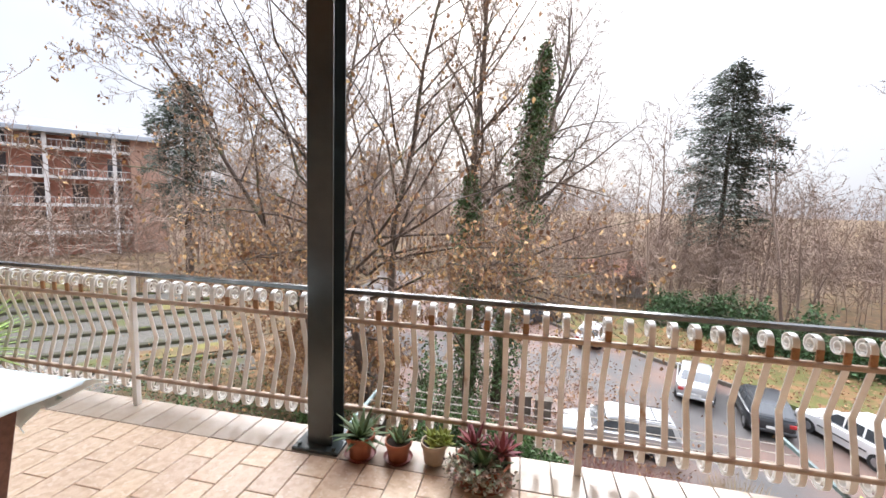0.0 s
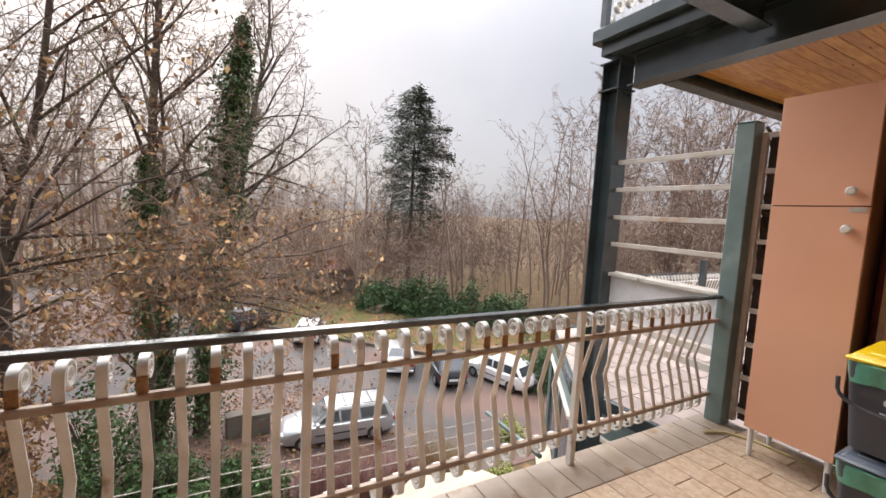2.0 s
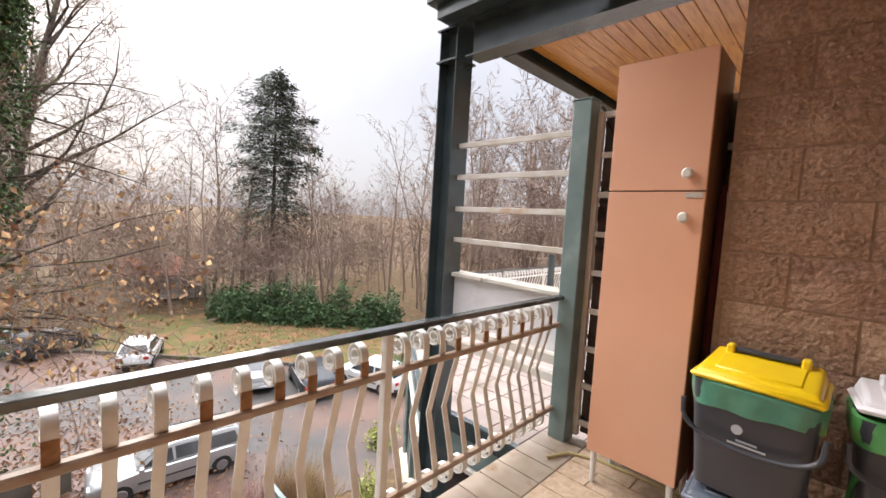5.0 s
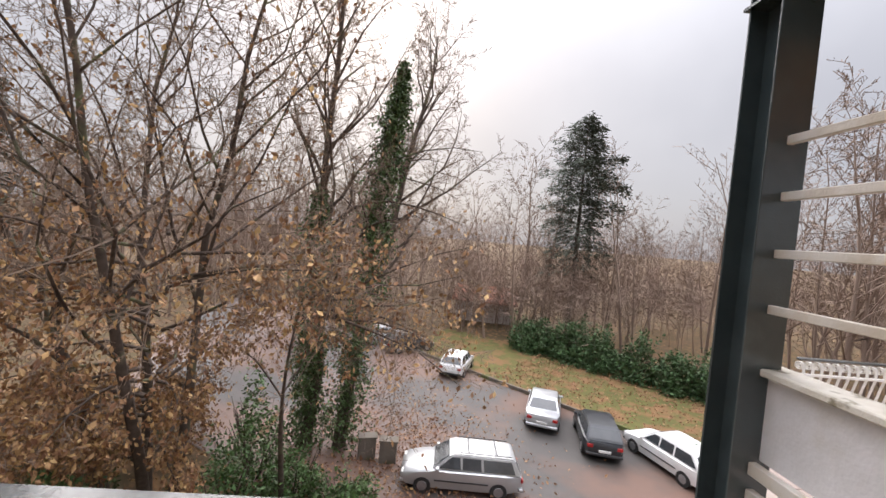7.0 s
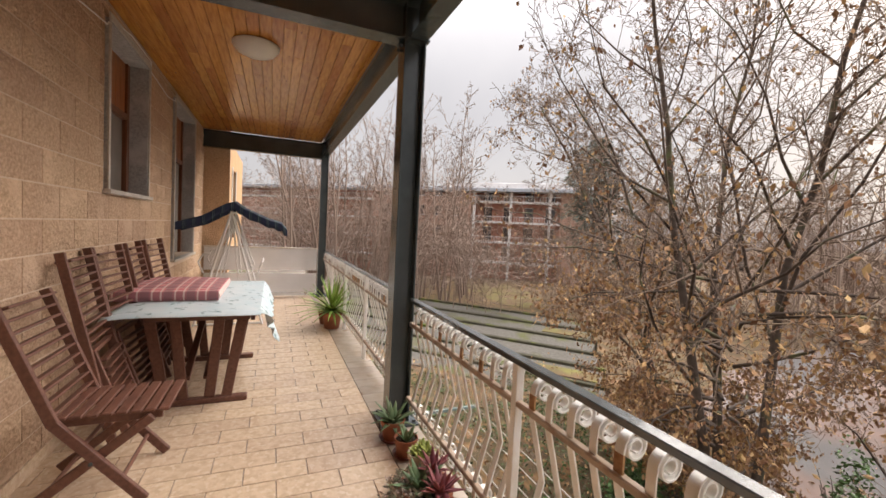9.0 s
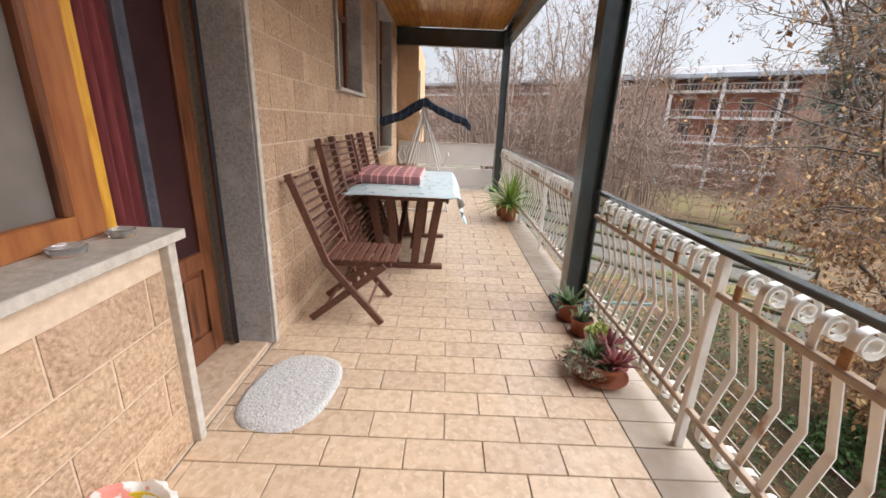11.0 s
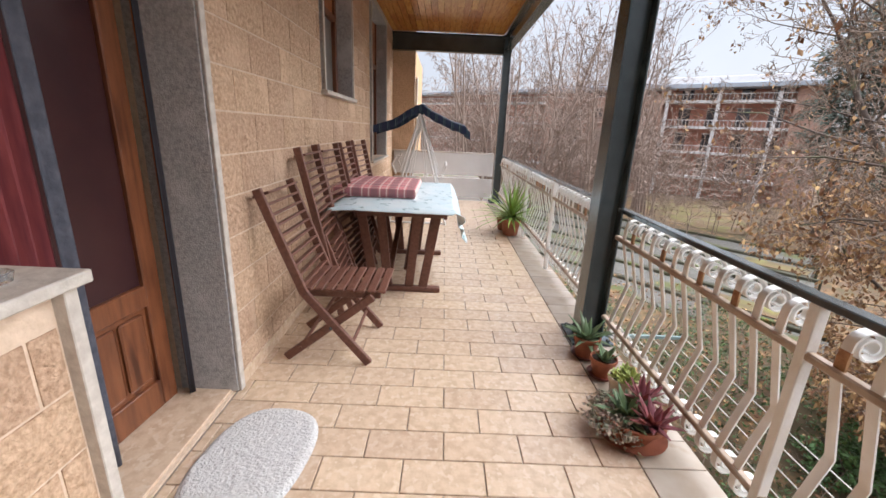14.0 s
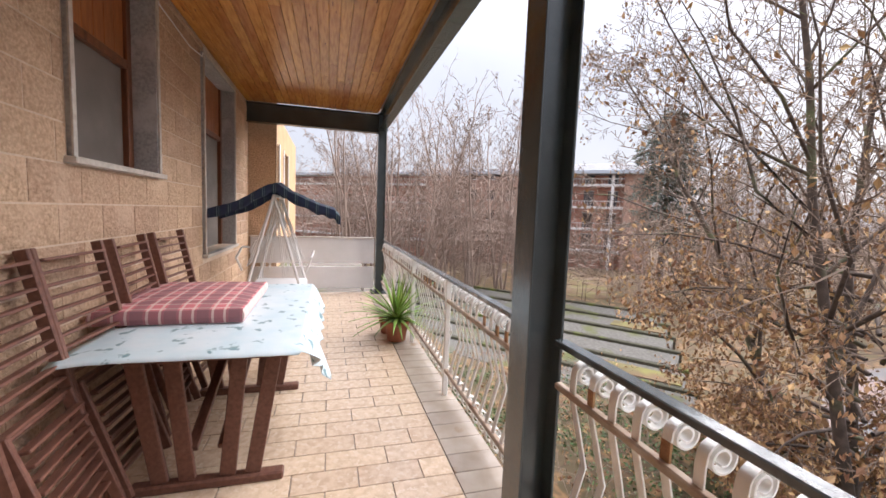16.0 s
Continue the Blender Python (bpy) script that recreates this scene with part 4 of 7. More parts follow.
def twig_bush(name, label, x, y, r, h, n, mat, seed):
    rng = random.Random(seed)
    t = thing(name, label, "bush", "bare shrubs", at=pose(x, y, ground_z(x, y)))
    vs, fs = [], []
    for k in range(n):
        a, q = rng.uniform(0, 6.28), math.sqrt(rng.random())
        p = Vector((0.35 * r * q * math.cos(a), 0.35 * r * q * math.sin(a), -0.05))
        d = Vector((math.cos(a) * q * r, math.sin(a) * q * r, h * rng.uniform(0.6, 1.05))) + Vector((rng.gauss(0, 0.15), rng.gauss(0, 0.15), 0))
        w = 0.008
        prev = None
        for i in range(4):
            f = i / 3
            c = p + d * f + Vector((rng.gauss(0, 0.04), rng.gauss(0, 0.04), 0)) * f
            ww = w * (1 - 0.7 * f)
            b = len(vs)
            vs += [c + Vector((ww, 0, 0)), c + Vector((-ww * 0.5, ww * 0.87, 0)), c + Vector((-ww * 0.5, -ww * 0.87, 0))]
            if prev is not None:
                fs += [(prev + k2, prev + (k2 + 1) % 3, b + (k2 + 1) % 3, b + k2) for k2 in range(3)]
            prev = b
    o = new("crown", mesh_from("crown", vs, fs, mat)); o.parent = t
    return t


for k, (x, y, r, h) in enumerate(((2.6, 13.2, 0.9, 1.3), (3.6, 12.7, 1.0, 1.4), (4.6, 12.6, 0.9, 1.2), (5.4, 12.2, 0.9, 1.3), (1.9, 12.2, 0.9, 1.1))):
    twig_bush("red_twig_shrub", "bare reddish twiggy shrub beside the car park", x, y, r, h, 320, M_REDTWIG, 400 + k)
for k, (x, y, r, h) in enumerate(((6.4, 12.4, 0.7, 1.7), (6.9, 11.7, 0.5, 1.2))):
    twig_bush("dry_grass_clump", "tall straw-coloured dry grass clump", x, y, r, h, 500, M_DRYGRASS, 420 + k)
bush("yellow_shrub", "small yellow-green shrub beside the parked cars", 10.6, 13.6, 0.8, 0.8, 1.2, 420, 0.14, M_YELLOWLEAF, 450)
bush("yellow_shrub", "small yellow-green shrub beside the parked cars", 8.2, 11.0, 0.6, 0.6, 1.6, 300, 0.12, M_YELLOWLEAF, 451)
bush("conifer_shrub", "clipped dark green conifer shrub", 15.3, 17.2, 1.5, 1.5, 3.4, 1400, 0.2, M_HEDGE, 452)

# ground cover below the balcony: ivy, leaves and fallen twigs
rng = random.Random(51)
pts = []
while len(pts) < 9000:
    x, y = rng.uniform(-16, 3.0), rng.uniform(2.6, 13)
    if noise.noise((x * 0.5, y * 0.5, 4)) > -0.15:
        pts.append(Vector((x, y, ground_z(x, y) + rng.uniform(0.02, 0.25))))
vs, fs = leaf_cloud(pts, rng, 0.13, 2, 0.12, hang=-0.3)
tagged(new("ivy_cover", mesh_from("ivy_cover", vs, fs, M_IVY)), "green ivy covering the ground below the balcony", "ivy", kind="stuff")
pts = []
while len(pts) < 9000:
    x, y = rng.uniform(-18, 6.0), rng.uniform(2.6, 17)
    pts.append(Vector((x, y, ground_z(x, y) + rng.uniform(0.04, 0.2))))
vs, fs = leaf_cloud(pts, rng, 0.14, 1, 0.1, hang=0.0)
tagged(new("fallen_leaves", mesh_from("fallen_leaves", vs, fs, M_LEAF_BROWN)), "fallen brown leaves on the garden ground", "leaves", kind="stuff")
pts = []
while len(pts) < 5000:
    f, g = rng.random(), rng.random()
    x, y = 6.9 + 12 * f + 6 * g, 28.4 - 12 * f + 7 * g
    if rng.random() < 0.25 + 0.75 * (1 - f):
        pts.append(Vector((x, y, ground_z(x, y) + 0.08)))
M_LEAF_ORANGE = material("orange_fallen_leaves", (0.33, 0.185, 0.11), 0.85, (0.25, 0.13, 0.07), 3, island=0.35)
vs, fs = leaf_cloud(pts, rng, 0.17, 1, 0.1, hang=0.0)
tagged(new("orange_leaves", mesh_from("orange_leaves", vs, fs, M_LEAF_ORANGE)), "orange fallen leaves on the lawn", "leaves", kind="stuff")
pts = []
while len(pts) < 8000:
    x, y = (rng.gauss(-1.0, 4.0), rng.gauss(24, 4.5)) if len(pts) < 3500 else (rng.gauss(2.0, 2.4), rng.gauss(18.5, 3.0))
    pts.append(Vector((x, y, ground_z(x, y) + 0.05)))
vs, fs = leaf_cloud(pts, rng, 0.15, 1, 0.02, hang=0.0)
tagged(new("car_park_leaves", mesh_from("car_park_leaves", vs, fs, M_LEAF_ORANGE)), "wet fallen leaves on the car park", "leaves", kind="stuff")
vs, fs = [], []
for _ in range(900):
    x, y = rng.uniform(-14, 3.0), rng.uniform(2.8, 12)
    z = ground_z(x, y)
    p = Vector((x, y, z + rng.uniform(0, 0.5))); d = Vector((rng.gauss(0, 1), rng.gauss(0, 1), rng.uniform(0.1, 1.0))).normalized() * rng.uniform(0.6, 2.2)
    b = len(vs); w = rng.uniform(0.005, 0.013)
    for c, ww in ((p, w), (p + d * 0.5 + Vector((rng.gauss(0, 0.1), rng.gauss(0, 0.1), 0)), w * 0.8), (p + d, w * 0.3)):
        vs += [c + Vector((ww, 0, 0)), c + Vector((-ww * 0.5, ww * 0.87, 0)), c + Vector((-ww * 0.5, -ww * 0.87, 0))]
    for i in (0, 3):
        fs += [(b + i + k, b + i + (k + 1) % 3, b + i + 3 + (k + 1) % 3, b + i + 3 + k) for k in range(3)]
tagged(new("brushwood", mesh_from("brushwood", vs, fs, M_TWIG)), "tangled fallen branches and saplings below the balcony", "brushwood", kind="stuff")

# ---- terraced concrete roofs in the garden to the west ----
terr = thing("garden_terraces", "long weathered concrete terraces with mossy strips and kerbs coloured as shadow lines", "terraces")
u = Vector((0.757, 0.654, 0))
v = Vector((-0.654, 0.757, 0))
base = Vector((-21.0, 11.5, 0))
for k in range(6):
    o = base + v * (k * 2.1 - 4.2)
    z = -5.35 + 0.16 * k
    m = Matrix((u, v, Vector((0, 0, 1)))).transposed().to_4x4()
    m.translation = o + Vector((0, 0, z))
    bm = B(); box(bm, -9.0 - k * 1.5, 9.5 - 0.4 * k, -0.995, 0.865, -0.6, 0.0, 0.02, m)
    part("slab", bm, M_CONCRETE_DARK, terr)
    # kerb coloured dark to draw the shadow line along each slab
    bm = B(); box(bm, -9.1 - k * 1.5, 9.6 - 0.4 * k, 0.87, 1.10, -0.6, 0.15, 0.03, m)
    part("kerb", bm, M_KERB_SHADED, terr, "mossy kerb coloured dark as a shadow line")
    if k in (1, 4):
        bm = B(); box(bm, 5.0, 9.4 - 0.4 * k, -0.95, 0.3, 0.002, 0.05, 0.02, m)
        part("moss", bm, M_MOSS, terr, "bright moss")

# ---- red brick building with balconies beyond the garden ----
bld = thing("brick_building", "long red brick apartment building with pale balcony slabs", "building")
BX0, BX1, BY, BZ0, BZT = -96.0, -30.6, 26.0, -8.5, 7.0
bm = B(); box(bm, BX0, BX1, BY + 2.0, BY + 4.5, BZ0, BZT)
part("wall", bm, M_BRICK_FAR, bld)
bm = B(); box(bm, BX0 - 0.6, BX1 + 0.9, BY - 0.5, BY + 5.0, BZT, BZT + 0.55, 0.05)
part("roof", bm, M_ROOF_GREY, bld)
bm = B(); box(bm, BX1 - 3.4, BX1 + 0.02, BY + 0.2, BY + 2.0, BZ0, BZT)
part("stair_tower", bm, M_BRICK_BROWN, bld)
bm = B(); box(bm, -63.0, -47.0, BY + 0.0, BY + 1.99, BZ0, BZT - 0.5)
part("wing", bm, M_BRICK_BROWN, bld, "brown brick projecting wing")
for f in range(4):
    z = -3.6 + f * 3.0
    for x0, x1 in ((-46.9, BX1 - 3.45), (BX0, -63.1)):
        bm = B(); box(bm, x0, x1, BY + 0.1, BY + 2.0, z, z + 0.28)
        part("balcony_slab", bm, M_FACADE_WHITE, bld)
        bm = B(); box(bm, x0, x1, BY + 0.12, BY + 0.2, z + 0.95, z + 1.03)
        for k in range(int((x1 - x0) / 0.4)):
            box(bm, x0 + k * 0.4, x0 + k * 0.4 + 0.04, BY + 0.14, BY + 0.18, z + 0.28, z + 0.95)
        part("balcony_rail", bm, M_FACADE_WHITE, bld)
    x = -45.4
    while x < BX1 - 5:
        bm = B(); box(bm, x, x + 1.3, BY + 1.95, BY + 1.99, z + 0.35, z + 2.4)
        w = part("window", bm, M_GLASS, bld)
        bm = B(); box(bm, x - 0.08, x + 1.38, BY + 1.92, BY + 1.949, z + 2.4, z + 2.5)
        part("frame", bm, M_FACADE_WHITE, w)
        x += 3.1
    x = -61.5
    while x < -48:
        bm = B(); box(bm, x, x + 1.2, BY - 0.06, BY - 0.01, z + 0.9, z + 2.3)
        w = part("window", bm, M_GLASS, bld)
        bm = B(); box(bm, x - 0.08, x + 1.28, BY - 0.09, BY - 0.061, z + 0.78, z + 0.9)
        part("sill", bm, M_FACADE_WHITE, w)
        x += 2.9
for x in (-46.7, -41.2, -35.6):
    bm = B(); box(bm, x, x + 0.35, BY + 0.02, BY + 0.4, BZ0, BZT)
    part("pillar", bm, M_FACADE_WHITE, bld)
bm = B(); box(bm, -52.0, BX1 + 0.4, BY + 1.5, BY + 4.8, BZT + 0.56, BZT + 1.5, 0.05)
part("roof_parapet", bm, M_FACADE_WHITE, bld, "pale roof parapet")
bld.matrix_world = pose(-48.9, 33.6, 0.5, 0, 0, 50) @ pose(40.5, -26.0, 0)
small = thing("small_house", "small pale house with an orange roof among the trees", "house", at=pose(10.0, 47.6, -7.6, 0, 0, -12))
bm = B(); box(bm, -3.4, 3.0, -2.5, 2.5, 0, 2.3); part("wall", bm, M_FACADE_WHITE, small)
for q in (-1, 1):
    bm = B(); box(bm, -3.8, 3.3, -1.75, 1.75, -0.08, 0.08, 0, pose(0, q * 1.5, 2.95, q * -24))
    part("roof", bm, M_TERRACOTTA, small, "orange tiled roof slope")

# ---- the same building going on to the west, ochre ----
wall_next = wall_with_openings("wall_next", -15.5, -7.02, -8.0, 3.6, -0.35, 0.10, [(-8.3, -7.35, 0.5, 2.9), (-10.4, -9.3, 0.9, 2.9), (-12.6, -11.5, 0.9, 2.9)], M_YELLOW_FACADE, "ochre plastered wall of the neighbouring flat")
for a, c, z0 in ((-8.3, -7.35, 0.5), (-10.4, -9.3, 0.9), (-12.6, -11.5, 0.9)):
    w = tagged(thing("window_next", "brown timber window of the neighbouring flat", "window"), kind="structure")
    bm = B(); box(bm, a, c, -0.16, -0.12, z0, 2.9); part("pane", bm, M_GLASS, w)
    bm = B()
    for x in (a, (a + c) / 2 - 0.03, c - 0.06):
        box(bm, x, x + 0.06, -0.119, -0.06, z0, 2.9)
    box(bm, a + 0.06, c - 0.06, -0.118, -0.065, 2.3, 2.36)
    part("frame", bm, M_DOORWOOD, w)
    bm = B(); box(bm, a - 0.12, a - 0.001, 0.102, 0.13, z0, 2.95, 0.004); box(bm, c + 0.001, c + 0.12, 0.102, 0.13, z0, 2.95, 0.004)
    part("surround", bm, M_STONE_LIGHT, w)
bm = B(); box(bm, -7.02, -6.96, -0.3, 0.45, -0.2, 3.3)
tagged(part("wall_pier", bm, M_BLOCK), "block pier dividing the two balconies", "wall", kind="structure")
bm = B(); box(bm, -15.5, -7.0, -0.3, 2.2, -0.3, -0.02)
tagged(part("floor_next", bm, M_CONCRETE), "neighbouring balcony slab", "floor", kind="structure")
bm = B(); box(bm, -15.5, 3.3, -0.32, 0.0, -8.2, -0.26)
tagged(part("wall_below", bm, M_PLASTER), "plastered wall of the storey below", "wall", kind="structure")

# ---- neighbouring lower terrace to the east ----
TZ = -0.50
EDGE = [(3.64, 0.0), (3.64, 3.9), (5.05, 5.75), (11.0, 5.75)]
POLY = EDGE + [(11.0, 0.0)]


def prism(outline, z0, z1):
    bm = B()
    lo = [bm.verts.new((x, y, z0)) for x, y in outline]
    hi = [bm.verts.new((x, y, z1)) for x, y in outline]
    n = len(outline)
    for i in range(n):
        bm.faces.new((lo[i], lo[(i + 1) % n], hi[(i + 1) % n], hi[i]))
    bm.faces.new(hi), bm.faces.new(list(reversed(lo)))
    return bm


terrace = tagged(part("floor_terrace", prism(POLY, TZ - 0.22, TZ - 0.012), M_GROUT), "pale tiled roof terrace next door, one step lower", "floor", kind="structure")
M_TERR = material("pale_pink_terrace_tile", (0.36, 0.29, 0.255), 0.5, (0.29, 0.23, 0.20), 3, 7, bump=0.15, bumpscale=25, island=0.12, stain=(0.22, 0.18, 0.15), stainscale=2)
vs, fs = [], []
s = 0.34
for i in range(21):
    for j in range(17):
        x0, y0 = 3.66 + i * s, 0.02 + j * s
        if y0 + s > 5.75 or (y0 + s > 3.9 and x0 < 3.64 + (y0 + s - 3.9) * 0.762):
            continue
        b = len(vs)
        vs += [(x0, y0, TZ - 0.012), (x0 + s - 0.012, y0, TZ - 0.012), (x0 + s - 0.012, y0 + s - 0.012, TZ - 0.012), (x0, y0 + s - 0.012, TZ - 0.012), (x0 + 0.003, y0 + 0.003, TZ), (x0 + s - 0.015, y0 + 0.003, TZ), (x0 + s - 0.015, y0 + s - 0.015, TZ), (x0 + 0.003, y0 + s - 0.015, TZ)]
        fs += [(b + 4, b + 5, b + 6, b + 7)] + [(b + k, b + (k + 1) % 4, b + 4 + (k + 1) % 4, b + 4 + k) for k in range(4)]
ob = new("terrace_tiles", mesh_from("terrace_tiles", vs, fs, M_TERR)); ob.parent = terrace; tagged(ob, "pale pinkish square tiles", kind="stuff")
glaz = thing("glazed_front", "grey-green steel fascia with dark glazing below the terrace", "facade")
for (xa, ya), (xb, yb) in zip(EDGE, EDGE[1:]):
    L = math.hypot(xb - xa, yb - ya)
    m = pose(xa, ya, 0, 0, 0, math.degrees(math.atan2(yb - ya, xb - xa)))
    bm = B(); box(bm, 0, L, 0.0, 0.06, TZ - 0.16, TZ + 0.02, 0.008, m); part("edge_beam", bm, M_STEEL, glaz)
    bm = B(); box(bm, 0, L, 0.0, 0.03, TZ - 0.42, TZ - 0.17, 0.004, m); part("fascia", bm, M_STEEL_PALE, glaz)
    bm = B(); box(bm, 0, L, 0.02, 0.07, TZ - 0.47, TZ - 0.425, 0.004, m); part("gutter", bm, M_BAR_RUSTY, glaz)
    n = max(1, round(L / 1.2))
    for k in range(n):
        a, c = L * k / n, L * (k + 1) / n
        bm = B(); box(bm, a + 0.05, c - 0.05, -0.02, 0.0, -2.4, TZ - 0.48, 0, m); part("pane", bm, M_GLASS, glaz)
        bm = B(); box(bm, a - 0.05, a + 0.05, -0.03, 0.03, -2.5, TZ - 0.475, 0.004, m); part("mullion", bm, M_STEEL_PALE, glaz)
bm = prism([(x + 0.12, y - 0.12) for x, y in EDGE] + [(11.0, -0.1)], -8.1, TZ - 0.23)
tagged(part("wall_lower", bm, M_PLASTER), "plastered storey under the lower terrace", "wall", kind="structure")
MESH_FAR_BAL = baluster_mesh("far_baluster", M_IRON)
far_rail = thing("railing", "white scrolled iron railing round the lower terrace", "railing", "balcony railings", at=pose(5.9, 5.68, TZ))
for z, nm, mt, w in ((0.93, "handrail", M_RAIL_DARK, 0.026), (0.755, "middle_rail", M_IRON, 0.016), (0.205, "bottom_rail", M_IRON, 0.016)):
    bm = B(); box(bm, 0, 5.0, -w, w, z - 0.014, z + 0.014, 0.004); part(nm, bm, mt, far_rail)
for k in range(46):
    x = 0.08 + k * 0.107
    if k % 14 == 13:
        bm = B(); box(bm, x - 0.018, x + 0.018, -0.018, 0.018, 0, 0.92); part("post", bm, M_IRON, far_rail)
    else:
        piece("baluster", MESH_FAR_BAL, far_rail, pose(x, 0, 0))
bm = B(); box(bm, 8.55, 8.65, 5.3, 5.4, TZ, 0.75)
tagged(part("terrace_post", bm, M_STEEL), "dark steel post standing on the lower terrace", "post")
upper = thing("railing", "dark railing of the balcony above", "railing", "upper railings", at=pose(3.02, 3.38, 3.2))
bm = B(); box(bm, 0, 3.3, -0.02, 0.02, 0.86, 0.9); part("handrail", bm, M_RAIL_DARK, upper)
bm = B(); box(bm, 0.0, 0.06, -0.03, 0.03, 0.0, 0.86); part("post", bm, M_STEEL, upper)
for k in range(24):
    piece("baluster", MESH_FAR_BAL, upper, pose(0.12 + k * 0.12, -0.02, -0.03))
upper2 = thing("railing", "dark railing of the balcony above", "railing", "upper railings", at=pose(3.05, 1.3, 3.2, 0, 0, 90))
bm = B(); box(bm, 0, 2.0, -0.02, 0.02, 0.86, 0.9); part("handrail", bm, M_RAIL_DARK, upper2)
for k in range(17):
    piece("baluster", MESH_FAR_BAL, upper2, pose(0.06 + k * 0.115, 0.0, -0.03))

# cream canopies below, clothes wires
M_CANVAS = material("cream_canvas", (0.52, 0.45, 0.34), 0.8, (0.45, 0.38, 0.28), 3, bump=0.1, stain=(0.48, 0.40, 0.28), stainscale=1.5)
for x, y, z, r, rz in ((3.35, 5.35, -3.0, 1.75, 10), (7.0, 6.3, -3.2, 1.35, 30)):
    t = thing("parasol", "cream canvas parasol open in the garden below", "parasol", "parasols", at=pose(x, y, ground_z(x, y), 0, 0, rz))
    H = z - ground_z(x, y)
    bm = B(); turned(bm, [(r, H - 0.55), (r * 0.7, H - 0.22), (r * 0.35, H - 0.06), (0.02, H)], 8)
    c = part("canopy", bm, M_CANVAS, t); c.modifiers.new("thickness", "SOLIDIFY").thickness = 0.004
    bm = B(); cyl(bm, (0, 0, 0), (0, 0, H), 0.025, n=10); part("pole", bm, M_POT_BEIGE, t)
wires = thing("clothes_line", "three thin pale clothes wires outside the railing", "clothes line", at=pose(0, 0, 0))
for k in range(4):
    bm = B(); y = 2.38 + k * 0.11
    a, b = (-1.1, y, 0.10), (1.55, y, 0.05)
    cyl(bm, a, b, 0.0028, n=5); part("wire", bm, M_STONE_LIGHT, wires)
for x in (-1.1, 1.55):
    bm = B(); beam(bm, (x, 2.2, 0.08), (x, 2.75, 0.08), 0.02, 0.02); part("arm", bm, M_STEEL_PALE, wires)
boxes = thing("utility_box", "grey weathered utility box beside the tree trunks", "box", "utility boxes", at=pose(1.1, 17.8, -8.0))
bm = B(); box(bm, -0.35, 0.35, -0.2, 0.2, 0, 0.9, 0.02); part("body", bm, M_CONCRETE, boxes)
bm = B(); box(bm, -0.39, 0.39, -0.24, 0.24, 0.9, 0.97, 0.01); part("cover", bm, M_CONCRETE, boxes)
b2 = copy_thing(boxes, pose(0.2, 18.0, -8.0, 0, 0, 10))


# ---- parked cars ----
M_TYRE = material("tyre_rubber", (0.02, 0.02, 0.02), 0.8)
M_RIM = material("alloy_rim", (0.35, 0.35, 0.36), 0.35, metal=0.7)
M_CARGLASS = material("tinted_car_glass", (0.03, 0.035, 0.04), 0.05, (0.05, 0.055, 0.06), 2, spec=0.8)
M_TAIL = material("red_tail_light", (0.40, 0.02, 0.02), 0.25)
M_HEADL = material("headlight_glass", (0.6, 0.6, 0.6), 0.12)
M_PLATE = material("number_plate", (0.7, 0.7, 0.68), 0.5)
M_CARTRIM = material("dark_car_trim", (0.025, 0.026, 0.028), 0.5)


def paint(name, c, metal=0.3):
    return material(name, c, 0.28, tuple(v * 0.93 for v in c), 2, metal=metal, spec=0.6)


